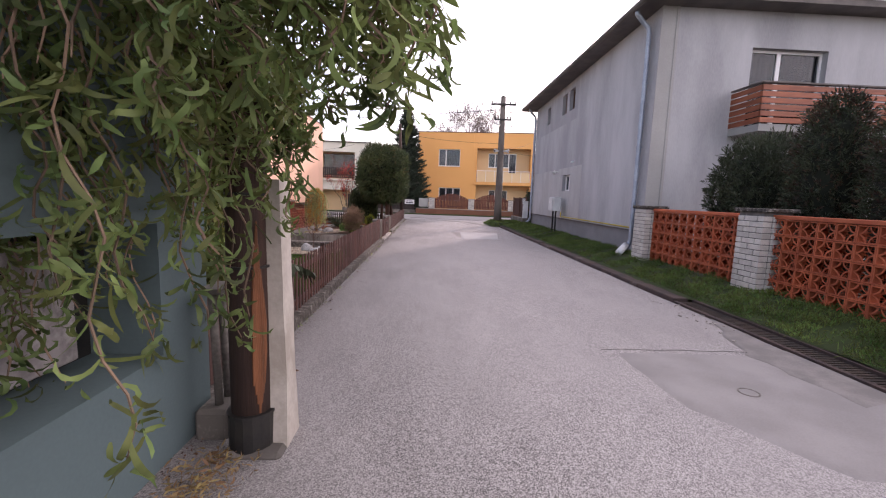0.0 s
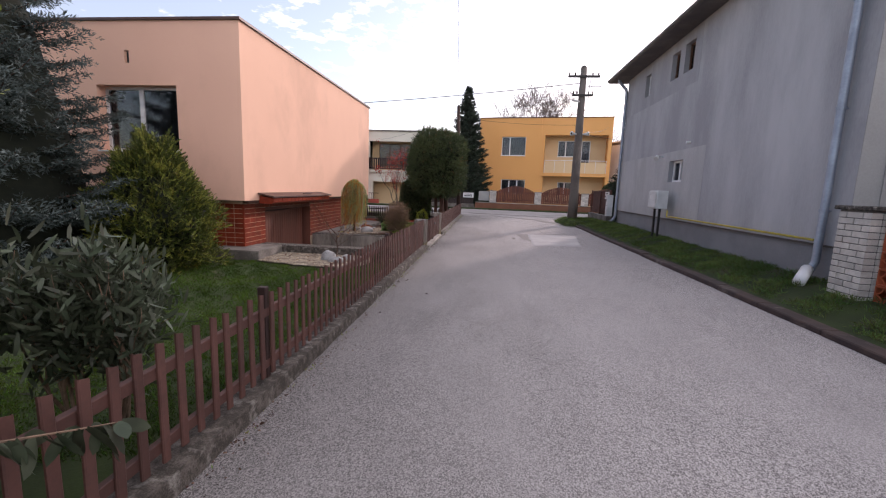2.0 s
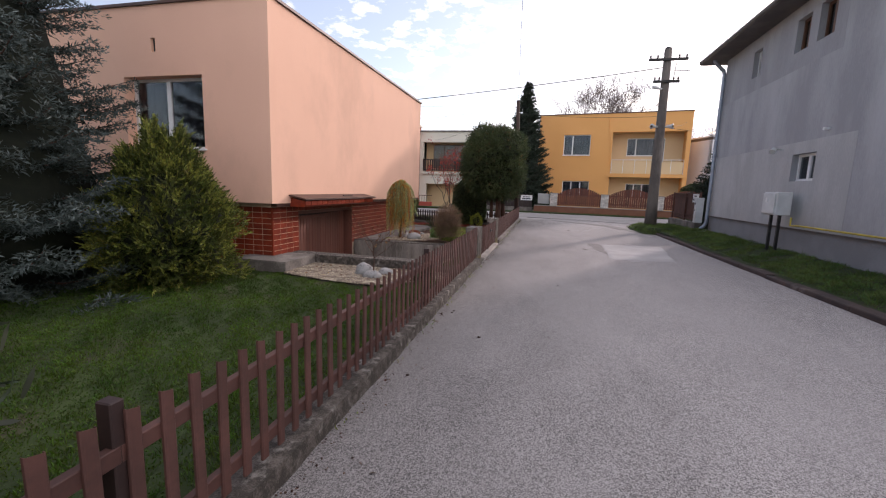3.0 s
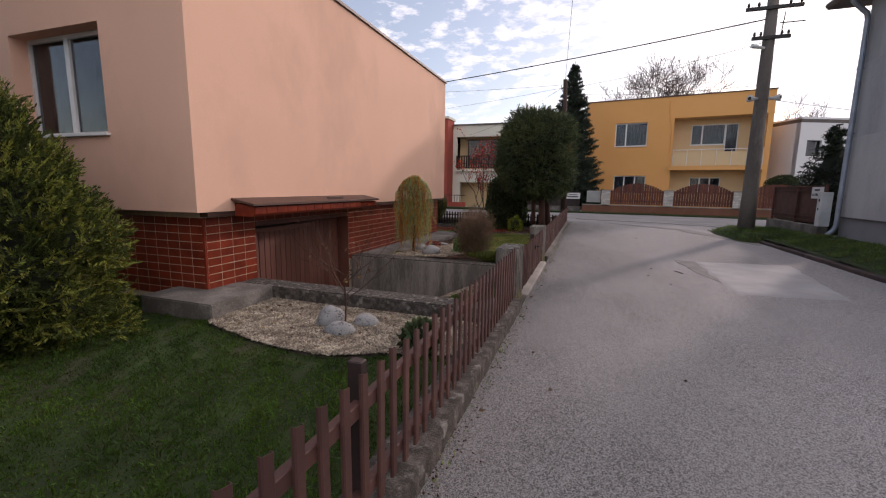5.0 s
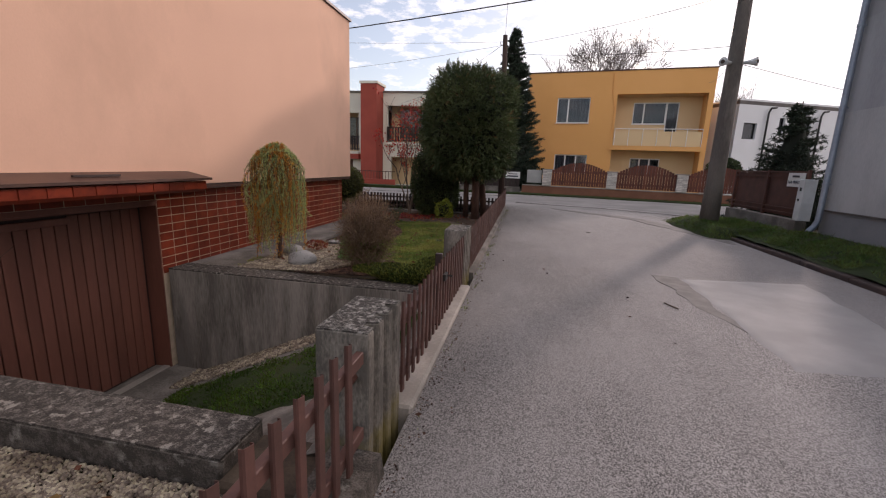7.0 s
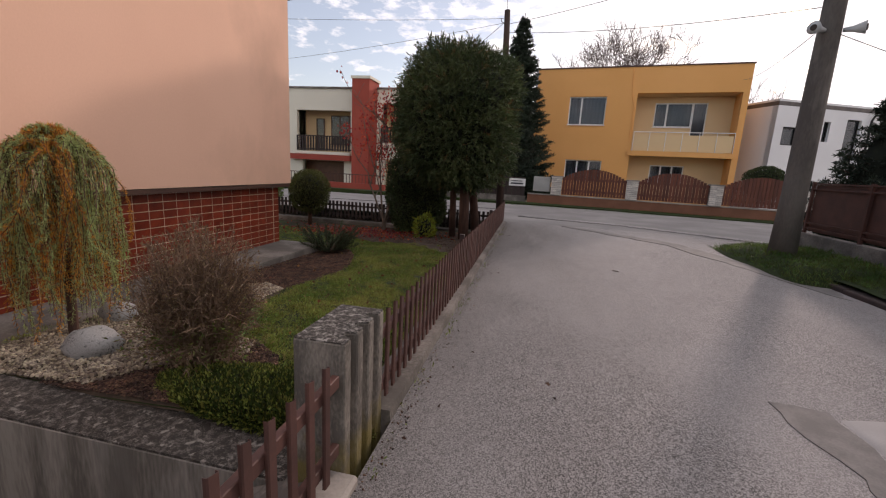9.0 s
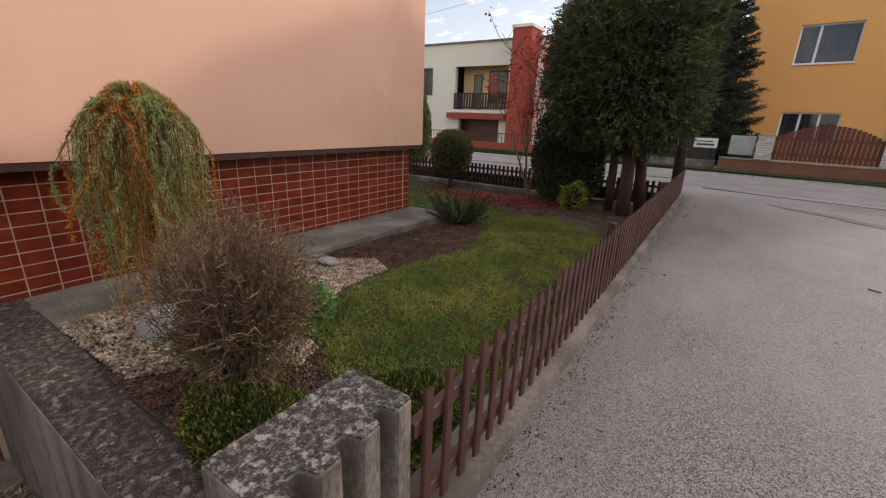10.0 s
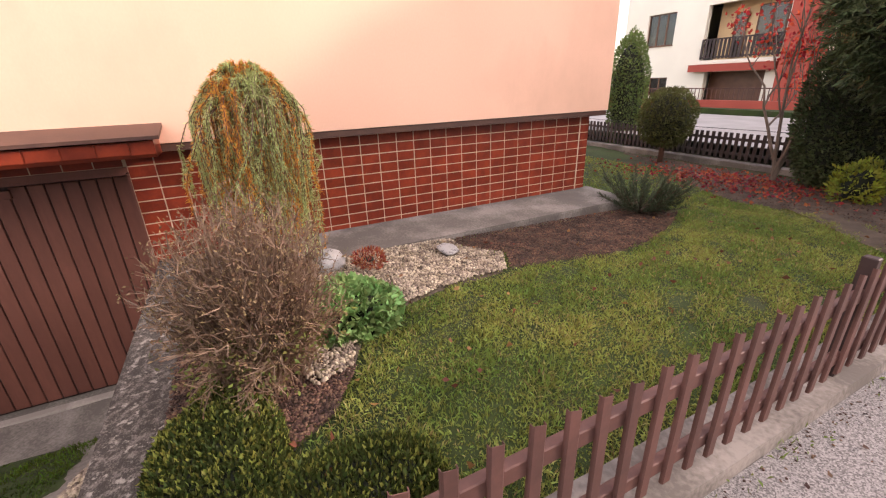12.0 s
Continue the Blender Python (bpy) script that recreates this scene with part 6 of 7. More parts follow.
part("board", Geo().box(4.715, 4.728, 18.38, 18.92, 1.12, 1.40).mesh("board", M_SIGN), sn)
part("bar", Geo().box(4.708, 4.714, 18.55, 18.77, 1.31, 1.35).mesh("bar", M_INK), sn)
cu = bpy.data.curves.new("lettering", "FONT")
cu.body, cu.size, cu.align_x, cu.extrude = "NA PREDAJ", 0.095, "CENTER", 0.002
cu.materials.append(M_INK)
tx = new("lettering", cu)
tx.parent = sn
tx.matrix_parent_inverse = Matrix.Translation(sn.location).inverted()
tx.matrix_basis = pose(4.710, 18.65, 1.18, 90, 0, -90)
eb = thing("electric_cabinet", (4.68, 18.27, 0.4), "pale grey electric cabinet on the fence base", "cabinet")
part("box", Geo().box(4.60, 4.82, 18.14, 18.33, 0.47, 1.28).mesh("box", M_BOXW, bevel=0.01), eb)
part("dial", Geo().box(4.592, 4.599, 18.2, 18.25, 1.05, 1.12).box(4.592, 4.599, 18.22, 18.26, 0.85, 0.9).mesh("dial", M_BLACK), eb)

# ---- power pole, wires ----
POLE = (3.64, 19.68)
pp = thing("power_pole", (*POLE, 0.2), "weathered concrete power pole with crossarms and loudspeakers", "utility pole")
part("shaft", Geo().tube([(*POLE, 0.0), (*POLE, 1.2), (*POLE, 3.6), (*POLE, 6.36)], [0.215, 0.18, 0.155, 0.12], 12).mesh("shaft", M_POLEC, smooth=True), pp)
part("cap", Geo().tube([(*POLE, 6.36), (*POLE, 6.42)], [0.125, 0.07], 12).mesh("cap", M_BLACK), pp)
for z, w in ((5.98, 0.62), (5.25, 0.42)):
    arm = part("crossarm", Geo().box(POLE[0] - w, POLE[0] + w, POLE[1] - 0.17, POLE[1] - 0.10, z - 0.04, z + 0.04).mesh("crossarm", M_BLACK), pp, "dark steel crossarm")
    for x in (-w + 0.05, -w * 0.55, w * 0.55, w - 0.05):
        part("insulator", Geo().tube([(POLE[0] + x, POLE[1] - 0.135, z + 0.04), (POLE[0] + x, POLE[1] - 0.135, z + 0.09), (POLE[0] + x, POLE[1] - 0.135, z + 0.15)], [0.015, 0.035, 0.022], 8).mesh("insulator", M_FENCED), arm)
part("antenna", Geo().tube([(POLE[0] + 0.25, POLE[1], 5.3), (POLE[0] + 0.3, POLE[1], 5.9)], 0.012, 5).box(POLE[0] + 0.2, POLE[0] + 0.75, POLE[1] - 0.01, POLE[1] + 0.01, 5.62, 5.64).mesh("antenna", M_BLACK), pp)
for z in (1.5, 1.9, 3.1, 4.25, 4.75):
    part("strap", Geo().tube([(*POLE, z), (*POLE, z + 0.025)], 0.19 - 0.012 * z, 12).mesh("strap", M_BOXW), pp, "pale metal strap")
lamp = part("street_lamp", Geo().tube([(POLE[0] - 0.1, POLE[1] - 0.1, 5.0), (POLE[0] - 0.42, POLE[1] - 0.18, 5.06)], [0.03, 0.06], 8).mesh("street_lamp", M_BOXW), pp, "small grey street lamp head")
for s in (-1, 1):
    sp = part("loudspeaker", Geo().tube([(POLE[0] + s * 0.12, POLE[1] - 0.1, 3.72), (POLE[0] + s * 0.22, POLE[1] - 0.16, 3.72), (POLE[0] + s * 0.34, POLE[1] - 0.24, 3.72)], [0.03, 0.045, 0.095], 14).mesh("loudspeaker", M_BOXW, smooth=True), pp, "grey horn loudspeaker")
    part("driver", Geo().tube([(POLE[0] + s * 0.30, POLE[1] - 0.21, 3.72), (POLE[0] + s * 0.35, POLE[1] - 0.25, 3.72)], 0.045, 10).mesh("driver", M_IRON), sp)

wp = thing("wooden_pole", (-1.55, 23.7, 0), "dark wooden telephone pole behind the yew", "utility pole")
part("shaft", Geo().tube([(-1.50, 23.7, -0.1), (-1.62, 23.7, 2.8), (-1.72, 23.7, 5.55)], [0.115, 0.10, 0.075], 10).mesh("shaft", M_TARWOOD, smooth=True), wp)
part("hook", Geo().tube([(-1.72, 23.7, 5.2), (-1.85, 23.62, 5.25), (-1.85, 23.62, 5.33)], 0.012, 5).mesh("hook", M_BLACK), wp)


def wire(a, b, sag, r=0.012, label="thin black sagging overhead cable between poles"):
    a, b = Vector(a), Vector(b)
    pts = [a.lerp(b, i / 16) - Vector((0, 0, sag * 4 * (i / 16) * (1 - i / 16))) for i in range(17)]
    return solo("overhead_cable", Geo().tube(pts, r, 5).mesh("overhead_cable", M_WIRE), label, "cable", "overhead cables")


wire((POLE[0] - 0.1, POLE[1], 5.75), (-22, 24.5, 5.2), 0.35, 0.016, "thick black overhead cable from the pole")
wire((-1.72, 23.7, 5.5), (1.5, -22, 7.6), 0.25, 0.006)
wire((-1.72, 23.7, 5.2), (POLE[0], POLE[1], 5.2), 0.1, 0.006)
wire((-1.72, 23.7, 5.3), (-9.5, 37.6, 5.3), 0.25, 0.007)
wire((-1.72, 23.7, 5.25), (-24, 30, 5.6), 0.5, 0.005)
wire((-1.72, 23.7, 5.35), (-20, 22.0, 5.9), 0.3, 0.005)
wire((POLE[0], POLE[1], 3.75), (20, 31, 3.9), 0.2, 0.006)
wire((POLE[0], POLE[1], 3.9), (9.2, 36.4, 6.5), 0.2, 0.006)
wire((-1.7, 23.7, 5.0), (3.6, 19.7, 4.1), 0.12, 0.006)

# ---- teal wall, split pole and concrete stub at the start ----
tw = thing("teal_wall", (-1.4, -1, 0), "teal rendered wall with a deep meter niche", "wall", kind="structure")
part("body", Geo().wall((-1.22, -9.0), (0, 1), 9.84, -0.2, 2.35, 0.45, [(8.45, 9.44, 0.54, 1.16)]).box(-6, -1.67, -9, 0.84, 2.0, 2.3).mesh("body", M_TEAL), tw)
part("niche_back", Geo().box(-1.66, -1.55, -0.6, 0.5, 0.5, 1.2).mesh("niche_back", M_BLACK), tw)
part("niche_panel", Geo().box(-1.50, -1.47, -0.52, 0.28, 0.58, 1.10).mesh("niche_panel", M_STONEP, bevel=0.008), tw, "mottled grey panel")
part("sticker", Geo().box(-1.467, -1.464, -0.36, -0.28, 0.86, 1.0).mesh("sticker", M_SIGN), tw, "white paper sticker")
part("wall_coping", Geo().box(-1.72, -1.17, -9, 0.88, 2.352, 2.42).mesh("wall_coping", M_CONC), tw)
cd = thing("cable_conduit", (-1.12, 0.78, 0), "two grey cable conduits with a cap beside the pole", "conduit")
for y in (0.70, 0.80):
    part("pipe", Geo().tube([(-1.10, y, 0.15), (-1.12, y, 0.78)], 0.022, 8).mesh("pipe", M_CONC, smooth=True), cd)
part("cap", Geo().box(-1.17, -1.05, 0.65, 0.86, 0.78, 0.81).mesh("cap", M_CONC), cd)
part("foot", Geo().box(-1.2, -1.02, 0.62, 0.9, -0.1, 0.16).mesh("foot", M_CONC, bevel=0.02), cd)
sp_ = thing("split_wooden_pole", (-0.87, 0.57, 0), "old split wooden pole bound to a whitewashed concrete stub", "utility pole")
part("shaft", Geo().tube([(-0.87, 0.57, 0.05), (-0.88, 0.575, 1.2), (-0.89, 0.58, 2.6), (-0.90, 0.60, 5.0)], [0.098, 0.095, 0.09, 0.08], 14).mesh("shaft", M_TARWOOD, smooth=True), sp_)
g = Geo()
for i in range(7):
    a = -1.05 + i * 0.09
    z0 = 0.22 + 0.05 * abs(i - 3)
    pts = [(-0.87 + 0.096 * math.cos(a + 0.06 * math.sin(k)), 0.57 + 0.096 * math.sin(a + 0.06 * math.sin(k)), z0 + k * 0.16) for k in range(7 - abs(i - 3))]
    g.tube(pts, [0.006] + [0.012] * (len(pts) - 2) + [0.004], 5)
part("split_wood", g.mesh("split_wood", M_RAWWOOD), sp_, "exposed orange split wood")
part("wrap", Geo().tube([(-0.87, 0.57, 0.02), (-0.87, 0.57, 0.20)], 0.112, 16).tube([(-0.87, 0.57, 0.20), (-0.87, 0.57, 0.215)], 0.118, 16).mesh("wrap", M_BLACK, smooth=False), sp_, "black tar wrap at the foot")
cs = Geo()
n = 9
for i in range(n + 1):
    z = -0.1 + 1.48 * i / n
    w = 0.075 + (0.03 if i < 3 else 0) * (3 - i) / 3
    j = lambda k: 0.006 * noise.noise((z * 6, k, 0.5))
    cs.v += [(-0.79 + j(1), 0.65 - w + j(2), z), (-0.79 + 0.07 + j(3) + 0.035 * (1 - i / n), 0.65 - w + j(4), z), (-0.79 + 0.07 + j(5) + 0.035 * (1 - i / n), 0.65 + w + j(6), z), (-0.79 + j(7), 0.65 + w + j(8), z)]
for i in range(n):
    for k in range(4):
        a, b = i * 4 + k, i * 4 + (k + 1) % 4
        cs.f.append((a, b, b + 4, a + 4))
cs.f += [(0, 1, 2, 3), tuple(n * 4 + k for k in (3, 2, 1, 0))]
part("concrete_stub", cs.mesh("concrete_stub", M_WHITEW), sp_, "whitewashed concrete stub")
part("stub_foot", Geo().box(-0.99, -0.69, 0.45, 0.76, -0.1, 0.03).mesh("stub_foot", M_CONC, bevel=0.02), sp_)
for z in (0.95, 1.3):
    part("wire_band", Geo().tube([(-0.87, 0.57, z), (-0.87, 0.57, z + 0.012)], 0.102, 14).mesh("wire_band", M_BLACK), sp_)
x, y = rng.normal(-0.98, 0.08, 260), rng.uniform(0.15, 0.5, 260)
pts_ = np.stack([x, y, 0.01 + 0.03 * rng.random(260)], 1)
tagged(new("dry_leaves", quads("dry_leaves", leaf_quads(pts_, rng.normal(size=pts_.shape) * np.array([1, 1, 0.3]), 0.05, 0.012), M_STRAW)), "dry straw and leaves heaped at the pole foot", "leaf litter", kind="stuff")

# ---- plants ----
# big clipped yew on two trunks
clipped_shrub("clipped_yew", (-2.2, 21.2, -0.3), (-2.40, 21.25, 2.46), (1.22, 1.22, 1.40), M_YEW, 80000, (0.085, 0.022), "tall dark green clipped yew with a rounded head on bare trunks", "tree",
              trunk=[((-2.1, 21.0, -0.35), (-2.2, 21.1, 1.7), 0.125), ((-1.9, 21.7, -0.35), (-2.15, 21.5, 1.7), 0.11), ((-2.45, 21.45, -0.35), (-2.5, 21.3, 1.7), 0.085)], power=3.1, seed=4, lump=0.07, tips=(M_YEWTAN, 0.012), up=0.0, core_scale=0.84, freq=3.4, shoot=(9, 0.17))
clipped_shrub("thuja_bush", (-5.65, 8.1, -0.25), (-5.65, 8.1, 0.76), (0.80, 0.78, 1.14), M_THUJA, 80000, (0.042, 0.015), "broad golden green thuja bush on the lawn", power=2.0, taper=0.42, seed=8, lump=0.2, freq=4.5, tips=(leafmat("thuja_tip", (0.27, 0.27, 0.05), (0.17, 0.19, 0.035)), 0.30), up=0.7, core_scale=0.78, shoot=(13, 0.12))
clipped_shrub("round_topiary", (-6.6, 22.0, -0.35), (-6.58, 22.0, 0.52), (0.52, 0.5, 0.56), leafmat("topiary_leaf", (0.12, 0.13, 0.04), (0.07, 0.08, 0.026)), 9000, (0.05, 0.02), "round clipped topiary bush on a short stem", trunk=[((-6.58, 22, -0.38), (-6.58, 22, 0.3), 0.06)], power=2.2, seed=9, lump=0.05)
clipped_shrub("dark_evergreen", (-3.6, 22.0, -0.35), (-3.55, 22.05, 0.62), (0.72, 0.5, 1.05), M_YEW, 16000, (0.07, 0.03), "dark evergreen shrub beside the red maple", seed=12, lump=0.12, power=2.6)
clipped_shrub("far_hedge", (-9.4, 24.2, -0.4), (-9.0, 23.6, 0.9), (0.36, 0.5, 1.35), leafmat("hedge_leaf", (0.17, 0.24, 0.07), (0.10, 0.15, 0.045)), 9000, (0.07, 0.03), "tall green hedge shrub behind the paling fence", seed=15, power=3.2)
clipped_shrub("lime_shrub", (-3.1, 21.2, -0.3), (-3.05, 21.15, -0.08), (0.27, 0.25, 0.27), M_YSHRUB, 1000, (0.07, 0.035), "small lime green shrub by the back fence", seed=17, lump=0.25, core_scale=0.6)
dp = thing("dwarf_pine", (-4.1, 18.35, -0.25), "low dark green dwarf pine with spreading shoots beside the ledge", "shrub")
g, dpp, dpw = Geo(), [], []
r_ = np.random.default_rng(19)
for k in range(75):
    a, rise_, ln = r_.uniform(0, 6.283), r_.uniform(0.15, 1.0), r_.uniform(0.28, 0.56)
    out = np.array([math.cos(a), math.sin(a), 0.0])
    line = [np.array([-4.1, 18.35, -0.24]) + out * ln * s + np.array([0, 0, ln * rise_ * (s ** 1.6) * 0.95 + 0.05 * s]) for s in np.linspace(0, 1, 6)]
    g.tube(line, [0.008, 0.007, 0.006, 0.005, 0.004, 0.003], 4, cap=False)
    for s in range(150):
        q = min(4.999, 1.6 + 3.4 * r_.random() ** 0.7)
        at, way = line[int(q)] + (line[int(q) + 1] - line[int(q)]) * (q % 1), unit(line[int(q) + 1] - line[int(q)])
        dpp.append(at)
        dpw.append(way * 0.75 + r_.normal(size=3) * 0.5 + np.array([0, 0, 0.2]))
stuff("limbwork", g.mesh("limbs", M_BARKY, tidy=False), dp)
stuff("needle_foliage", quads("needles", leaf_quads(np.array(dpp), np.array(dpw), 0.062, 0.006), M_PINE), dp)
clipped_shrub("box_hedge", (-2.4, 13.85, -0.1), (-2.03, 13.64, -0.055), (0.72, 0.24, 0.085), M_BOX, 30000, (0.028, 0.014), "low spreading box hedge behind the gate pillar", seed=23, lump=0.12, tips=(M_BOXTIP, 0.2), up=0.9, power=2.6)
clipped_shrub("box_hedge", (-1.72, 14.1, -0.1), (-1.80, 14.0, -0.05), (0.27, 0.42, 0.085), M_BOX, 17000, (0.028, 0.014), "low spreading box hedge along the picket fence", seed=24, lump=0.12, tips=(M_BOXTIP, 0.2), up=0.9, power=2.6)
clipped_shrub("broad_leaved_plant", (-3.06, 14.44, -0.1), (-3.06, 14.44, 0.0), (0.26, 0.26, 0.18), M_KALE, 2600, (0.048, 0.052), "low plant with broad blue-green leaves beside pebbles", "plant", seed=27, lump=0.2, core_scale=0.6, up=0.3)
clipped_shrub("red_heather", (-3.9, 14.78, -0.1), (-3.9, 14.78, -0.03), (0.16, 0.12, 0.05), leafmat("red_flower", (0.35, 0.05, 0.03), (0.22, 0.06, 0.03)), 500, (0.04, 0.012), "low red heather in the pebbles", "plant", seed=28, core_scale=0.3, up=1)
clipped_shrub("dark_ground_cover", (-2.05, 9.0, -0.2), (-2.0, 9.3, -0.1), (0.13, 0.15, 0.12), M_YEW, 420, (0.07, 0.05), "small dark evergreen plant inside the picket fence", "plant", seed=29, core_scale=0.6)
for i, (x, y, z, rx, rz_, m_) in enumerate(((5.75, 4.30, 1.42, 0.42, 1.50, M_CYPR), (5.85, 3.15, 1.42, 0.48, 1.56, M_CYPR), (6.0, 1.9, 1.4, 0.5, 1.6, M_CYPR))):
    clipped_shrub("columnar_cypress", (x, y, 0.1), (x, y, z), (rx, rx, rz_), m_, 20000, (0.05, 0.018), "clipped dark columnar cypress with browned patches", "tree", seed=31 + i, power=2.5, lump=0.05, tips=(M_CYPRB, 0.30), group="columnar cypresses", core_scale=0.88, shoot=(7, 0.10))
clipped_shrub("spreading_juniper", (5.8, 5.75, 0.15), (5.85, 5.75, 1.30), (0.62, 0.78, 1.15), M_CYPR, 26000, (0.07, 0.018), "dark rounded juniper behind the breeze-block fence", seed=36, lump=0.16, up=0.7, shoot=(9, 0.11))
clipped_shrub("ivy_mound", (8.6, 31.2, 0.0), (8.6, 31.2, 1.45), (0.72, 0.6, 0.62), M_YEW, 7000, (0.06, 0.04), "round clipped shrub behind the far fence", seed=37)


def conifer(name, base, height, radius, needle_mat, label, tiers, per_tier, needle=(0.05, 0.007), density=55, droop=0.15, seed=3, low=0.03, tip_mat=None):
    """A spruce: trunk, tiers of limbs with side twigs, and needle sprays along every twig."""
    r = np.random.default_rng(seed)
    t = thing(name, base, label, "tree")
    b = np.array(base)
    part("trunk", Geo().tube([base, (base[0], base[1], base[2] + height * 0.5), (base[0], base[1], base[2] + height)], [radius * 0.07, radius * 0.045, 0.012], 9).mesh("trunk", M_BARKY), t)
    # added near-black cone, painted as the shade among the inner limbs
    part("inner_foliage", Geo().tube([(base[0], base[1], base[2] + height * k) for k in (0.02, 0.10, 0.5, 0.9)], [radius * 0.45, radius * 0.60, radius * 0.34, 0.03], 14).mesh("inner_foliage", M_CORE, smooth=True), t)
    g, pts, ways, outer = Geo(), [], [], []
    for i in range(tiers):
        k = i / tiers
        z = height * (low + (0.985 - low) * k)
        reach = radius * (1 - k) ** 0.85 + 0.06
        for j in range(max(4, int(per_tier * (1 - 0.5 * k)))):
            a = r.uniform(0, 6.283)
            ln = reach * r.uniform(0.78, 1.08)
            out = np.array([math.cos(a), math.sin(a), 0])
            start = b + np.array([0, 0, max(0.1, z + r.uniform(-0.6, 0.6) * height / tiers)])
            q = [start + out * ln * s + np.array([0, 0, ln * (-droop * math.sin(s * 2.2) * 1.2 + 0.16 * s * s)]) for s in np.linspace(0, 1, 6)]
            g.tube(q, [0.022 * (1 - 0.8 * s) * (0.4 + reach / radius) for s in np.linspace(0, 1, 6)], 4, cap=False)
            side = np.cross(out, [0, 0, 1.0])
            for s in np.linspace(0.18, 1.0, max(4, int(ln * 9))):
                c = start + out * ln * s + np.array([0, 0, ln * (-droop * math.sin(s * 2.2) * 1.2 + 0.16 * s * s)])
                for sg_ in (-1, 1, 0):
                    tl = ln * 0.30 * (1.1 - 0.65 * s) * r.uniform(0.7, 1.2) if sg_ else 0.10
                    w = unit((out * 0.75 + side * sg_ * 0.9 + np.array([0, 0, -0.12 + 0.1 * r.normal()])))
                    m = max(3, int(tl * density))
                    f = np.linspace(0.05, 1, m)[:, None]
                    pts.append(c + w * tl * f)
                    ways.append(np.repeat(w[None], m, 0))
                    outer.append((s + 0.45 * f[:, 0]) > 0.95)
    stuff("limbwork", g.mesh("limb", M_BARKY, tidy=False), t)
    p, w, o = (np.repeat(np.concatenate(a), 3, 0) for a in (pts, ways, outer))
    d = w * 0.7 + rng.normal(size=p.shape) * 0.6 + np.array([0, 0, 0.25])
    leaves = leaf_quads(p + rng.normal(size=p.shape) * 0.012, d, *needle)
    # limb ends take the paler colour, the rest keeps its painted inner shade
    if tip_mat:
        stuff("shoot_foliage", quads("shoots", leaves[o], tip_mat), t, "paler sprays at the limb ends")
        leaves = leaves[~o]
    stuff("needle_foliage", quads("needles", leaves, needle_mat), t)
    return t


conifer("blue_spruce", (-7.75, 7.1, -0.3), 8.0, 2.35, M_BLUE, "tall silvery blue spruce with layered branches", 26, 18, (0.078, 0.018), 25, seed=11, tip_mat=M_BLUETIP)
conifer("far_fir", (-1.85, 35.2, -0.3), 9.7, 2.35, M_FIR, "dark narrow fir behind the yew", 34, 24, (0.13, 0.04), 8, seed=13)
conifer("corner_spruce", (6.7, 22.6, -0.1), 3.5, 1.35, M_FIR, "dark young spruce behind the rusty fence", 18, 17, (0.10, 0.026), 20, seed=14)
conifer("distant_spruce", (24, 44, -0.3), 9.5, 1.5, M_FIR, "distant dark spruce beyond the white house", 18, 9, (0.16, 0.05), 9, seed=16)


def bare_tree(name, base, height, seed, label, depth=4, radius=0.2, mat_=M_TWIGFAR, spread=0.5, kids=3):
    r = np.random.default_rng(seed)
    t = thing(name, base, label, "tree")
    g = Geo()
    g.tube([base, (base[0], base[1], base[2] + height * 0.32)], [radius, radius * 0.8], 7)
    for k in range(8):
        a, lean = k * 2.4 + r.uniform(-0.3, 0.3), r.uniform(0.25, 1.1)
        branches(g, (base[0], base[1], base[2] + height * (0.20 + 0.015 * k)), (math.cos(a) * lean, math.sin(a) * lean, 1.0), height * 0.30, radius * 0.45, depth, spread, 0.18, kids, None, 5, r, 0.68, 0.014)
    stuff("branchwork", g.mesh("branches", mat_, tidy=False), t)
    return t


bare_tree("bare_tree", (4.6, 47, -0.3), 12.2, 2, "large bare deciduous tree behind the orange house", depth=6)
bare_tree("bare_tree", (0.6, 50, -0.3), 9.5, 5, "bare tree beyond the orange house roof", radius=0.14)
bare_tree("bare_tree", (8.6, 52, -0.3), 10.5, 7, "bare twiggy tree behind the orange house", radius=0.14)
bare_tree("bare_tree", (-5.5, 52, -0.3), 8.5, 9, "pale bare tree far behind the fir", radius=0.12)
bare_tree("bare_tree", (17, 56, -0.3), 11, 10, "small bare tree far behind the white house", radius=0.13)

# red maple
mp_ = thing("red_maple", (-4.35, 21.8, -0.35), "slender maple with a few bright red autumn leaves", "tree")
r_ = np.random.default_rng(21)
g, tips = Geo(), []
for k, (dx, dy, dz, ln) in enumerate(((0.05, 0.0, 1, 2.1), (-0.32, 0.05, 1, 1.8), (0.35, -0.05, 0.9, 1.5), (-0.6, 0.1, 0.8, 1.3))):
    branches(g, (-4.35, 21.8, -0.38 + 0.1 * k), (dx, dy, dz), ln, 0.045 if k == 0 else 0.03, 3, 0.42, 0.28, 3, tips, 6, r_, 0.62)
part("trunk", g.mesh("trunk", M_BARK, tidy=False), mp_)
tp = np.array([q for q, _ in tips])
lp = tp[rng.integers(0, len(tp), 1300)]
keep = (lumps(lp, 6, 1.6, 1.0) > 0.95)
lp = lp[keep] + rng.normal(size=(keep.sum(), 3)) * 0.07
stuff("foliage", quads("leaves", leaf_quads(lp, rng.normal(size=lp.shape), 0.07, 0.055), M_RED), mp_, "red leaves")
x, y = rng.normal(-4.7, 0.9, 1300), rng.normal(21.2, 0.55, 1300)
pl_ = np.stack([x, y, [garden_z(a, b) + 0.045 + 0.02 * random.random() for a, b in zip(x, y)]], 1)
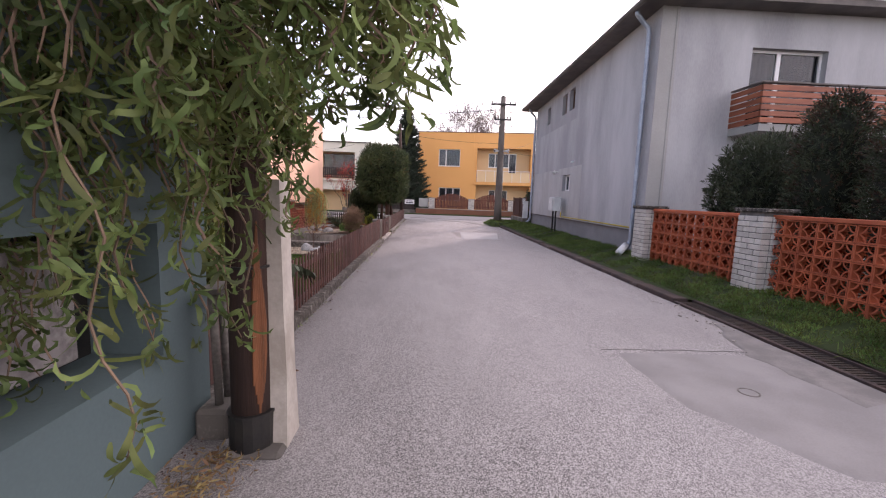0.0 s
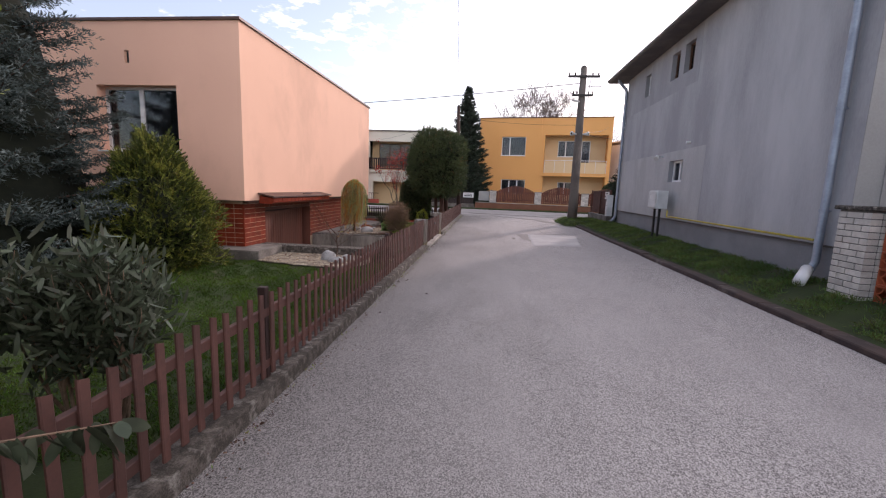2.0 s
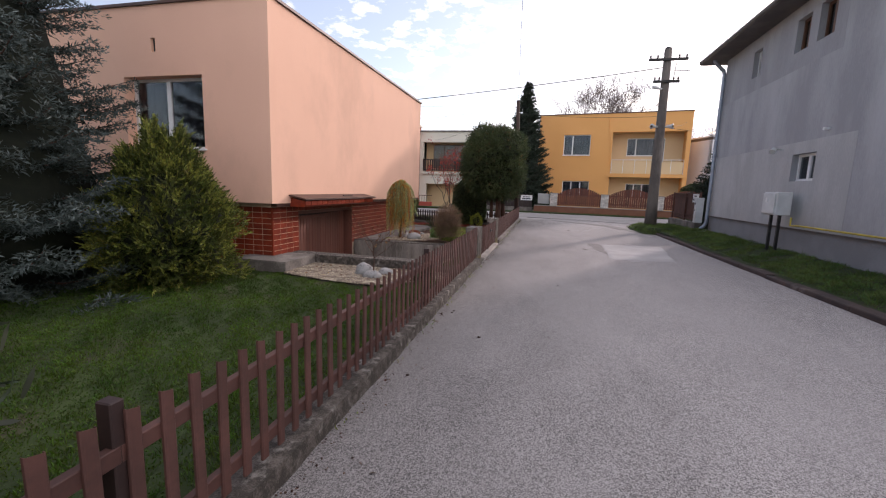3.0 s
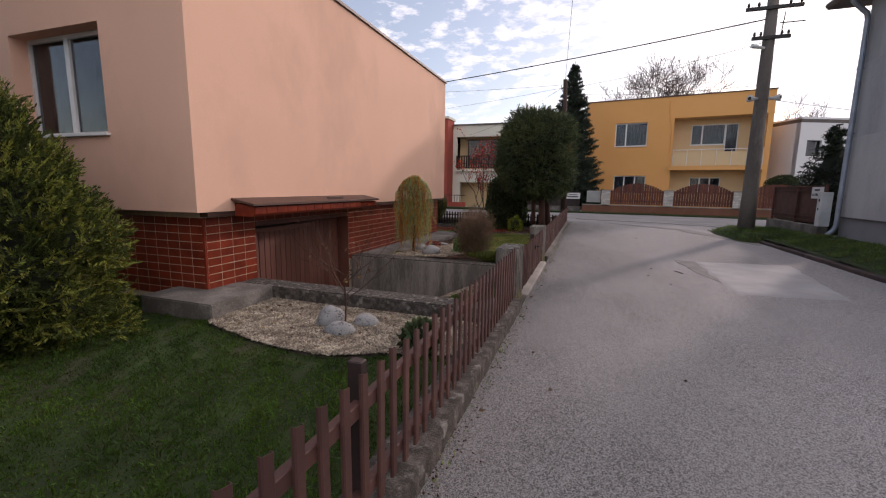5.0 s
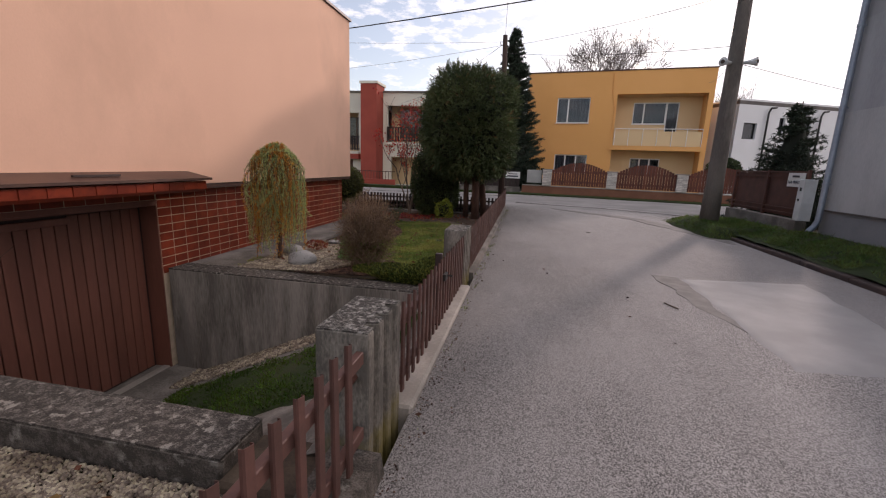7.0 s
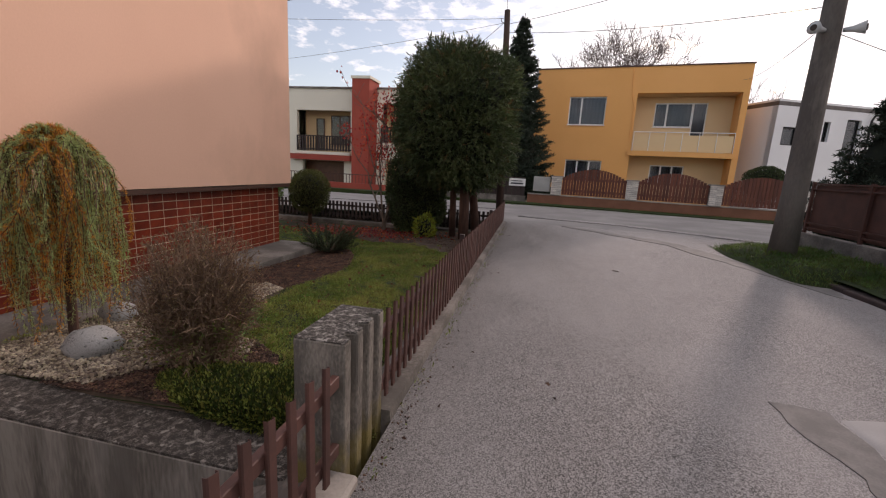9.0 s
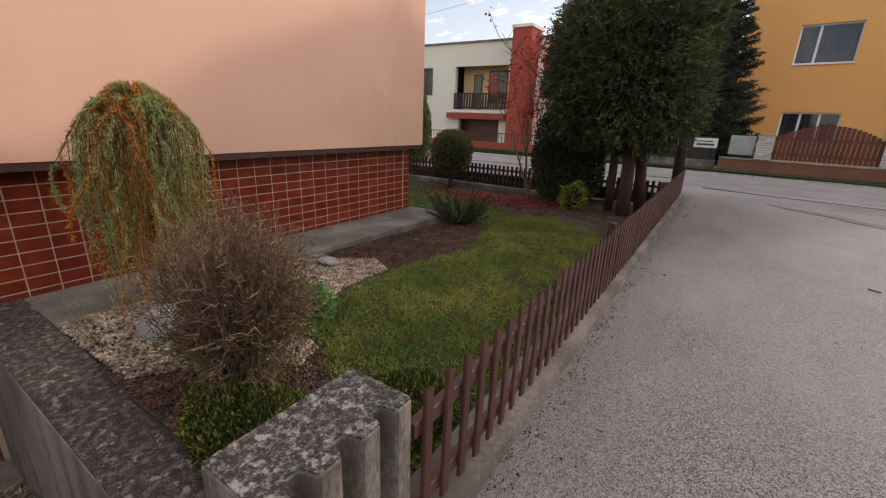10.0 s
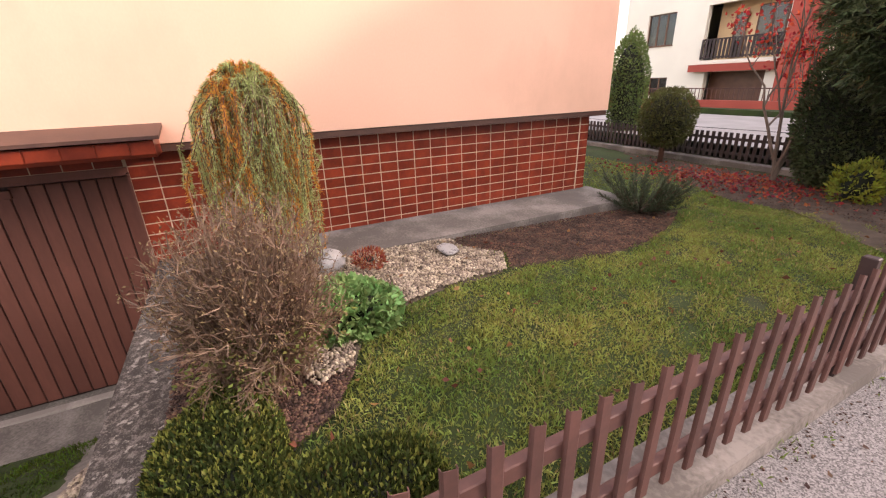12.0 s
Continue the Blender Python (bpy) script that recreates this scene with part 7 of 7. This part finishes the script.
pl_ = pl_[pl_[:, 1] < 22.3]
tagged(new("fallen_red_leaves", quads("fallen_red_leaves", leaf_quads(pl_, rng.normal(size=pl_.shape) * np.array([1, 1, 0.15]), 0.055, 0.045), leafmat("fallen_maple_leaf", (0.36, 0.05, 0.032), (0.22, 0.04, 0.028)))), "fallen red maple leaves on the mulch", "leaf litter", kind="stuff")

# weeping larch
LX, LY = -4.10, 14.08
lt = thing("weeping_larch", (LX, LY, -0.15), "weeping larch turning orange with hanging branches", "tree")
part("trunk", Geo().tube([(LX, LY, -0.2), (LX + 0.02, LY, 0.6), (LX, LY, 1.45)], [0.035, 0.03, 0.018], 8).mesh("trunk", M_BARKY), lt)
g, gp, gw, op, ow = Geo(), [], [], [], []
r_ = np.random.default_rng(33)
for i in range(230):
    a = r_.uniform(0, 6.283)
    stray = i % 19 == 0
    reach = 0.41 * r_.random() ** 0.6 * (1.3 if stray else 1)
    top = 1.52 - 0.50 * (reach / 0.45) ** 1.9 + r_.uniform(-0.05, 0.05)
    low_end = r_.uniform(-0.04, 0.62) if not stray else r_.uniform(0.45, 0.9)
    pts = []
    for s in np.linspace(0, 1, 9):
        o = reach * (1 - (1 - min(1, s * 2.2)) ** 2)
        z = 1.30 + (top - 1.30) * min(1, s * 2.5) + 0.05 * math.sin(min(1, s * 2.5) * math.pi) - (top - low_end) * max(0, s - 0.35) / 0.65
        k = a + 0.25 * math.sin(s * 5 + i)
        pts.append((LX + math.cos(k) * o, LY + math.sin(k) * o, z))
    g.tube(pts, [0.0045 * (1 - 0.7 * k / 8) for k in range(9)], 3, cap=False)
    pa = np.array(pts)
    n = 330
    f = r_.uniform(0.05, 8 - 1e-3, n)
    j = f.astype(int)
    q = pa[j] + (pa[j + 1] - pa[j]) * (f - j)[:, None]
    w = unit(pa[j + 1] - pa[j]) * 0.8 + r_.normal(size=(n, 3)) * 0.55
    orange_bit = r_.random() < 0.50 - 0.6 * reach
    (op if orange_bit else gp).append(q)
    (ow if orange_bit else gw).append(w)
stuff("branchwork", g.mesh("branches", M_BARKY, tidy=False), lt)
stuff("green_foliage", quads("green_needles", leaf_quads(np.concatenate(gp), np.concatenate(gw), 0.034, 0.0048), M_LARCH), lt)
stuff("orange_foliage", quads("orange_needles", leaf_quads(np.concatenate(op), np.concatenate(ow), 0.034, 0.0048), M_LARCHO), lt, "orange autumn needles")

# twiggy leafless bush
tb = thing("twiggy_bush", (-2.70, 13.87, -0.1), "rounded leafless bush with dense brown twigs", "shrub")
g, tips = Geo(), []
r_ = np.random.default_rng(41)
BC, BR = np.array([-2.70, 13.87, 0.40]), np.array([0.37, 0.39, 0.46])
for k in range(750):
    w = unit(r_.normal(size=3) + np.array([0, 0, 0.35]))
    q = BC + w * BR * (0.55 + 0.5 * r_.random() ** 0.6) * (1 + 0.10 * math.sin(w[0] * 7 + 2) * math.cos(w[1] * 6))
    b0 = np.array([-2.70, 13.87, -0.12]) + np.array([*r_.normal(size=2) * 0.07, 0])
    m = (b0 + q) / 2 + np.array([0, 0, 0.10]) * (1 - w[2]) + r_.normal(size=3) * 0.035
    line = [b0 * (1 - s) ** 2 + 2 * m * s * (1 - s) + q * s * s + r_.normal(size=3) * 0.008 for s in (0, 0.35, 0.6, 0.8, 1)]
    g.tube(line, [0.007, 0.005, 0.0034, 0.0024, 0.0012], 3, cap=False)
    for s in (2, 3, 4):
        e_ = line[s] + unit(unit(line[s] - line[s - 1]) + r_.normal(size=3) * 0.55) * 0.075
        e2 = line[s] + unit(unit(line[s] - line[s - 1]) + r_.normal(size=3) * 0.6) * 0.06
        g.tube([line[s], e2], [0.0026, 0.0012], 3, cap=False)
        tips.append((Vector(e2), Vector(e2 - line[s]).normalized()))
        g.tube([line[s], e_], [0.0028, 0.0012], 3, cap=False)
        tips.append((Vector(line[s]), Vector(e_ - line[s]).normalized()))
        tips.append((Vector(e_), Vector(e_ - line[s]).normalized()))
stuff("twigwork", g.mesh("twigwork", M_TWIG, tidy=False), tb)
tp, td = np.array([q for q, _ in tips]), np.array([w for _, w in tips])
sel = rng.integers(0, len(tp), 15000)
stuff("dry_foliage", quads("dry_leaves", leaf_quads(tp[sel] + rng.normal(size=(15000, 3)) * 0.012, td[sel] + rng.normal(size=(15000, 3)) * 0.6, 0.019, 0.008), leafmat("dry_bush_leaf", (0.28, 0.175, 0.105), (0.15, 0.10, 0.055))), tb, "tiny dry brown leaves")
sel = np.nonzero(tp[:, 2] < 0.30)[0]
sel = sel[rng.integers(0, len(sel), 1500)]
stuff("low_foliage", quads("low_leaves", leaf_quads(tp[sel] + rng.normal(size=(1500, 3)) * 0.03, td[sel] + rng.normal(size=(1500, 3)) * 0.5, 0.03, 0.014), M_FORSY), tb, "yellow-green low leaves")

# sapling between the boulders
sa = thing("sapling", (-3.02, 9.66, -0.25), "thin leafless sapling growing between boulders", "tree")
g, tips = Geo(), []
g.tube([(-3.02, 9.66, -0.28), (-3.0, 9.66, 0.05), (-3.03, 9.67, 0.3)], [0.010, 0.009, 0.007], 6)
r_ = np.random.default_rng(44)
for k in range(9):
    a = k * 1.3
    branches(g, (-3.02, 9.66, 0.06 + 0.035 * k), (math.cos(a) * 1.0, math.sin(a) * 1.0, 0.75), 0.52, 0.0062, 1, 0.5, 0.2, 3, tips, 4, r_)
stuff("twigwork", g.mesh("twigwork", M_BARKY, tidy=False), sa)
tp = np.array([q for q, _ in tips])
stuff("foliage", quads("leaves", leaf_quads(tp[rng.integers(0, len(tp), 34)], rng.normal(size=(34, 3)), 0.05, 0.025), M_DEADLEAF), sa, "few withered leaves")


def leafy_shrub(name, base, height, spread_, count, material, leaf, label, seed, stems=14, gravity=0.3, curl=0.2):
    """A loose shrub of upright stems with single leaves along them."""
    r = np.random.default_rng(seed)
    t = thing(name, base, label, "shrub")
    g, tips = Geo(), []
    for k in range(stems):
        a, s = r.uniform(0, 6.283), r.uniform(0.05, 1) * spread_
        branches(g, (base[0] + 0.12 * math.cos(a), base[1] + 0.12 * math.sin(a), base[2]), (math.cos(a) * s, math.sin(a) * s, 1), height * 0.52, 0.012, 2, 0.35, 0.35, 3, tips, 4, r, 0.62)
    stuff("stemwork", g.mesh("stems", M_TWIG, tidy=False), t)
    tp, td = np.array([q for q, _ in tips]), np.array([w for _, w in tips])
    sel = rng.integers(0, len(tp), count)
    p = tp[sel] + rng.normal(size=(count, 3)) * 0.05
    stuff("foliage", strips("leaves", p, td[sel] * 0.8 + rng.normal(size=p.shape) * 0.7, leaf[0], leaf[1], curl, material, 3, gravity), t)
    return t


leafy_shrub("laurel_bush", (-2.15, 3.55, -0.1), 1.0, 0.5, 3400, M_LAUREL, (0.10, 0.021), "grey-green laurel bush with upright narrow leaves", 51, 14, -0.2)
leafy_shrub("laurel_bush", (-2.5, 2.9, -0.1), 1.05, 0.6, 3000, M_LAUREL, (0.10, 0.021), "second grey-green laurel bush behind the fence", 52, 14, -0.2)
leafy_shrub("yellowing_shrub", (-2.35, 2.0, -0.1), 2.3, 0.42, 12000, M_FORSY, (0.085, 0.034), "tall yellow-green shrub leaning over the picket fence", 53, 24, 0.8)
leafy_shrub("yellowing_shrub", (-3.1, 2.6, -0.1), 2.5, 0.5, 11000, M_FORSY, (0.085, 0.034), "tall yellow-green shrub in the front garden", 54, 16, 0.8)
leafy_shrub("yellowing_shrub", (-1.95, 1.75, -0.1), 1.15, 0.55, 5000, M_FORSY, (0.08, 0.032), "low yellow-green shrub close behind the picket fence", 56, 14, 0.8)
hb = thing("hanging_shrub_branch", (-1.7, 2.2, 0.7), "leafy shrub branch arching over the picket fence", "branch")
line = [(-1.95, 2.05, 0.1), (-1.75, 2.08, 0.45), (-1.5, 2.12, 0.67), (-1.27, 2.2, 0.70), (-1.2, 2.35, 0.66), (-1.17, 2.55, 0.58), (-1.16, 2.7, 0.52)]
part("twig", Geo().tube(line, [0.008, 0.007, 0.006, 0.005, 0.004, 0.003, 0.002], 5).mesh("twig", M_TWIG), hb)
la = np.array(line)
q_ = np.linspace(2.2, 5.95, 42)
at_ = la[q_.astype(int)] + (la[q_.astype(int) + 1] - la[q_.astype(int)]) * (q_ % 1)[:, None]
stuff("foliage", strips("leaves", at_, rng.normal(size=at_.shape) * np.array([0.5, 0.6, 0.2]) + np.array([0.15, 0, -0.7]), 0.115, 0.046, 0.25, M_LAUREL, 5, 0.7), hb)

# corkscrew willow overhanging the start
wt = thing("corkscrew_willow", (-1.9, 1.3, -0.1), "corkscrew willow with hanging twisted leaves", "tree")
g, tips = Geo(), []
r_ = np.random.default_rng(61)
g.tube([(-1.9, 1.35, -0.15), (-1.85, 1.25, 1.2), (-1.7, 1.0, 2.4), (-1.5, 0.8, 3.1)], [0.09, 0.08, 0.06, 0.04], 8)
lines = []
for i in range(400):
    x0, y0 = -1.75 + 1.65 * r_.random() ** 1.9, -0.5 + 1.2 * r_.random()
    z0 = r_.uniform(1.7, 3.0)
    drop = r_.uniform(0.5, 1.25) * (1.0 if x0 < -0.75 else 0.55) * (1.0 if y0 < 0.35 else 0.6)
    if x0 > -0.62:
        y0, z0, drop = r_.uniform(-0.55, 0.1), r_.uniform(1.95, 2.7), 0.42
    pts, p = [], np.array([x0, y0, z0])
    ph = r_.uniform(0, 6.28)
    for k in range(12):
        p = p + np.array([0.035 * math.cos(k * 1.3 + ph) + 0.01, 0.035 * math.sin(k * 1.3 + ph), -drop / 12])
        pts.append(tuple(p))
    s0 = np.array([-1.6 + 0.2 * r_.random(), 0.9, 2.7 + 0.3 * r_.random()])
    g.tube([tuple(s0), tuple((s0 + np.array([x0, y0, z0])) / 2 + np.array([0, 0, 0.2])), (x0, y0, z0)] + pts, [0.010, 0.007] + [0.004] * 12 + [0.002], 3, cap=False)
    lines.append(np.array(pts))
stuff("branchwork", g.mesh("branches", M_TWIG, tidy=False), wt)
al = np.concatenate(lines)
sel = r_.integers(0, len(al), 19000)
pw = al[sel] + r_.normal(size=(19000, 3)) * 0.02
stuff("foliage", strips("leaves", pw, r_.normal(size=pw.shape) * np.array([1, 1, 0.5]) + np.array([0, 0, -0.9]), 0.11, 0.018, 1.35, M_WILLOW, 5, 1.1), wt, "narrow curling green leaves")

# back paling fence of the garden
pf = thing("paling_fence", (-7, 22.75, -0.3), "low dark brown paling fence along the street", "fence")
part("base", Geo().box(-16, -1.5, 22.62, 22.85, -0.6, -0.28).mesh("base", M_CONC, bevel=0.012), pf)
me = Geo().box(-0.03, 0.03, -0.011, 0.011, 0, 0.50).mesh("paling", M_BFENCE)
for i in range(116):
    piece("paling", me, pf, pose(-1.62 - i * 0.118, 22.70, -0.24, 0, random.uniform(-0.8, 0.8), 0))
for z in (-0.14, 0.14):
    part("rail", Geo().box(-15.5, -1.55, 22.715, 22.74, z - 0.025, z + 0.025).mesh("rail", M_BFENCE), pf)
part("top_wire", Geo().tube([(-15.5, 22.69, 0.33), (-8, 22.69, 0.31), (-1.4, 22.69, 0.36)], 0.006, 4).mesh("top_wire", M_WIRE), pf)

# fallen leaves and bits on the lane
for wide, n in ((0.09, 1600), (0.26, 300)):
    pebbles("edge_dirt", [(-1.228, 0.3), (-1.228 + wide, 0.3), (-1.228 + wide, 22.5), (-1.228, 22.5)], n, lambda x, y: 0.004, 0.0055, M_MULCH, "crumbs of soil and bark along the foot of the fence", flat=0.4)
x, y = rng.uniform(-1.15, 0.6, 60), rng.uniform(0.3, 22, 60)
x[:40] = -1.17 + np.abs(rng.normal(size=40)) * 0.12
pr = np.stack([x, y, np.full(60, 0.012)], 1)
tagged(new("leaves_on_road", quads("leaves_on_road", leaf_quads(pr, rng.normal(size=pr.shape) * np.array([1, 1, 0.2]), 0.035, 0.02), M_MULCH)), "scattered fallen leaves on the lane", "leaf litter", kind="stuff")
x, y = rng.uniform(-4.3, -1.5, 140), rng.uniform(13.7, 20.5, 140)
pr = np.stack([x, y, [garden_z(a, b) + 0.06 for a, b in zip(x, y)]], 1)
tagged(new("leaves_on_lawn", quads("leaves_on_lawn", leaf_quads(pr, rng.normal(size=pr.shape) * np.array([1, 1, 0.2]), 0.05, 0.035), M_DEADLEAF)), "scattered fallen leaves on the lawn", "leaf litter", kind="stuff")
x, y = rng.uniform(-4.3, -1.6, 70), rng.uniform(9.1, 10.2, 70)
pr = np.stack([x, y, np.full(70, -0.195)], 1)
tagged(new("leaves_on_gravel", quads("leaves_on_gravel", leaf_quads(pr, rng.normal(size=pr.shape) * np.array([1, 1, 0.2]), 0.045, 0.028), M_DEADLEAF)), "brown fallen leaves among the pebbles", "leaf litter", kind="stuff")
solo("stick", Geo().tube([(0.75, 13.2, 0.008), (0.79, 13.1, 0.010), (0.83, 13.04, 0.008)], 0.007, 5).mesh("stick", M_BARK), "short broken stick on the lane", "stick")
solo("stick", Geo().tube([(0.62, 17.9, 0.012), (0.70, 17.85, 0.012)], 0.007, 5).mesh("stick", M_BARK), "short dark stick on the lane", "stick")

# ---- tiles of the plinth, one by one ----
tm = Geo().box(-0.004, 0.0035, -0.0968, 0.0968, -0.0468, 0.0468).mesh("tile", M_TILE, bevel=0.001)
count, rest = 0, Geo()
cols = [GY1 + 0.101 + i * 0.2035 for i in range(25)] + [GY0 - 0.101 - i * 0.2035 for i in range(4)] + [GY0 + 0.102 + i * 0.2035 for i in range(12)]
for i, yc in enumerate(cols):
    for j in range(10):
        zc = 0.80 - j * 0.1035
        if GY0 < yc < GY1 and zc < 0.74:
            continue
        if zc < -0.14:
            continue
        if 13.0 < yc and count < 300:
            piece("tile", tm, plinth, pose(-5.1, yc + random.uniform(-0.0008, 0.0008), zc))
            count += 1
        else:
            rest.box(-5.104, -5.0965, yc - 0.0968, yc + 0.0968, zc - 0.0468, zc + 0.0468)
for j in range(10):
    zc = 0.80 - j * 0.1035
    if zc > -0.14:
        rest.box(-5.104, -5.0965, 18.207, 18.347, zc - 0.0468, zc + 0.0468)
for i in range(16):
    for j in range(10):
        xc, zc = -5.22 - i * 0.2035, 0.80 - j * 0.1035
        if zc > -0.2:
            rest.box(xc - 0.0968, xc + 0.0968, 9.7965, 9.804, zc - 0.0468, zc + 0.0468)
ro = part("tile_field", rest.mesh("tile_field", M_TILEJ, tidy=False), plinth)
tagged(ro, kind="stuff")
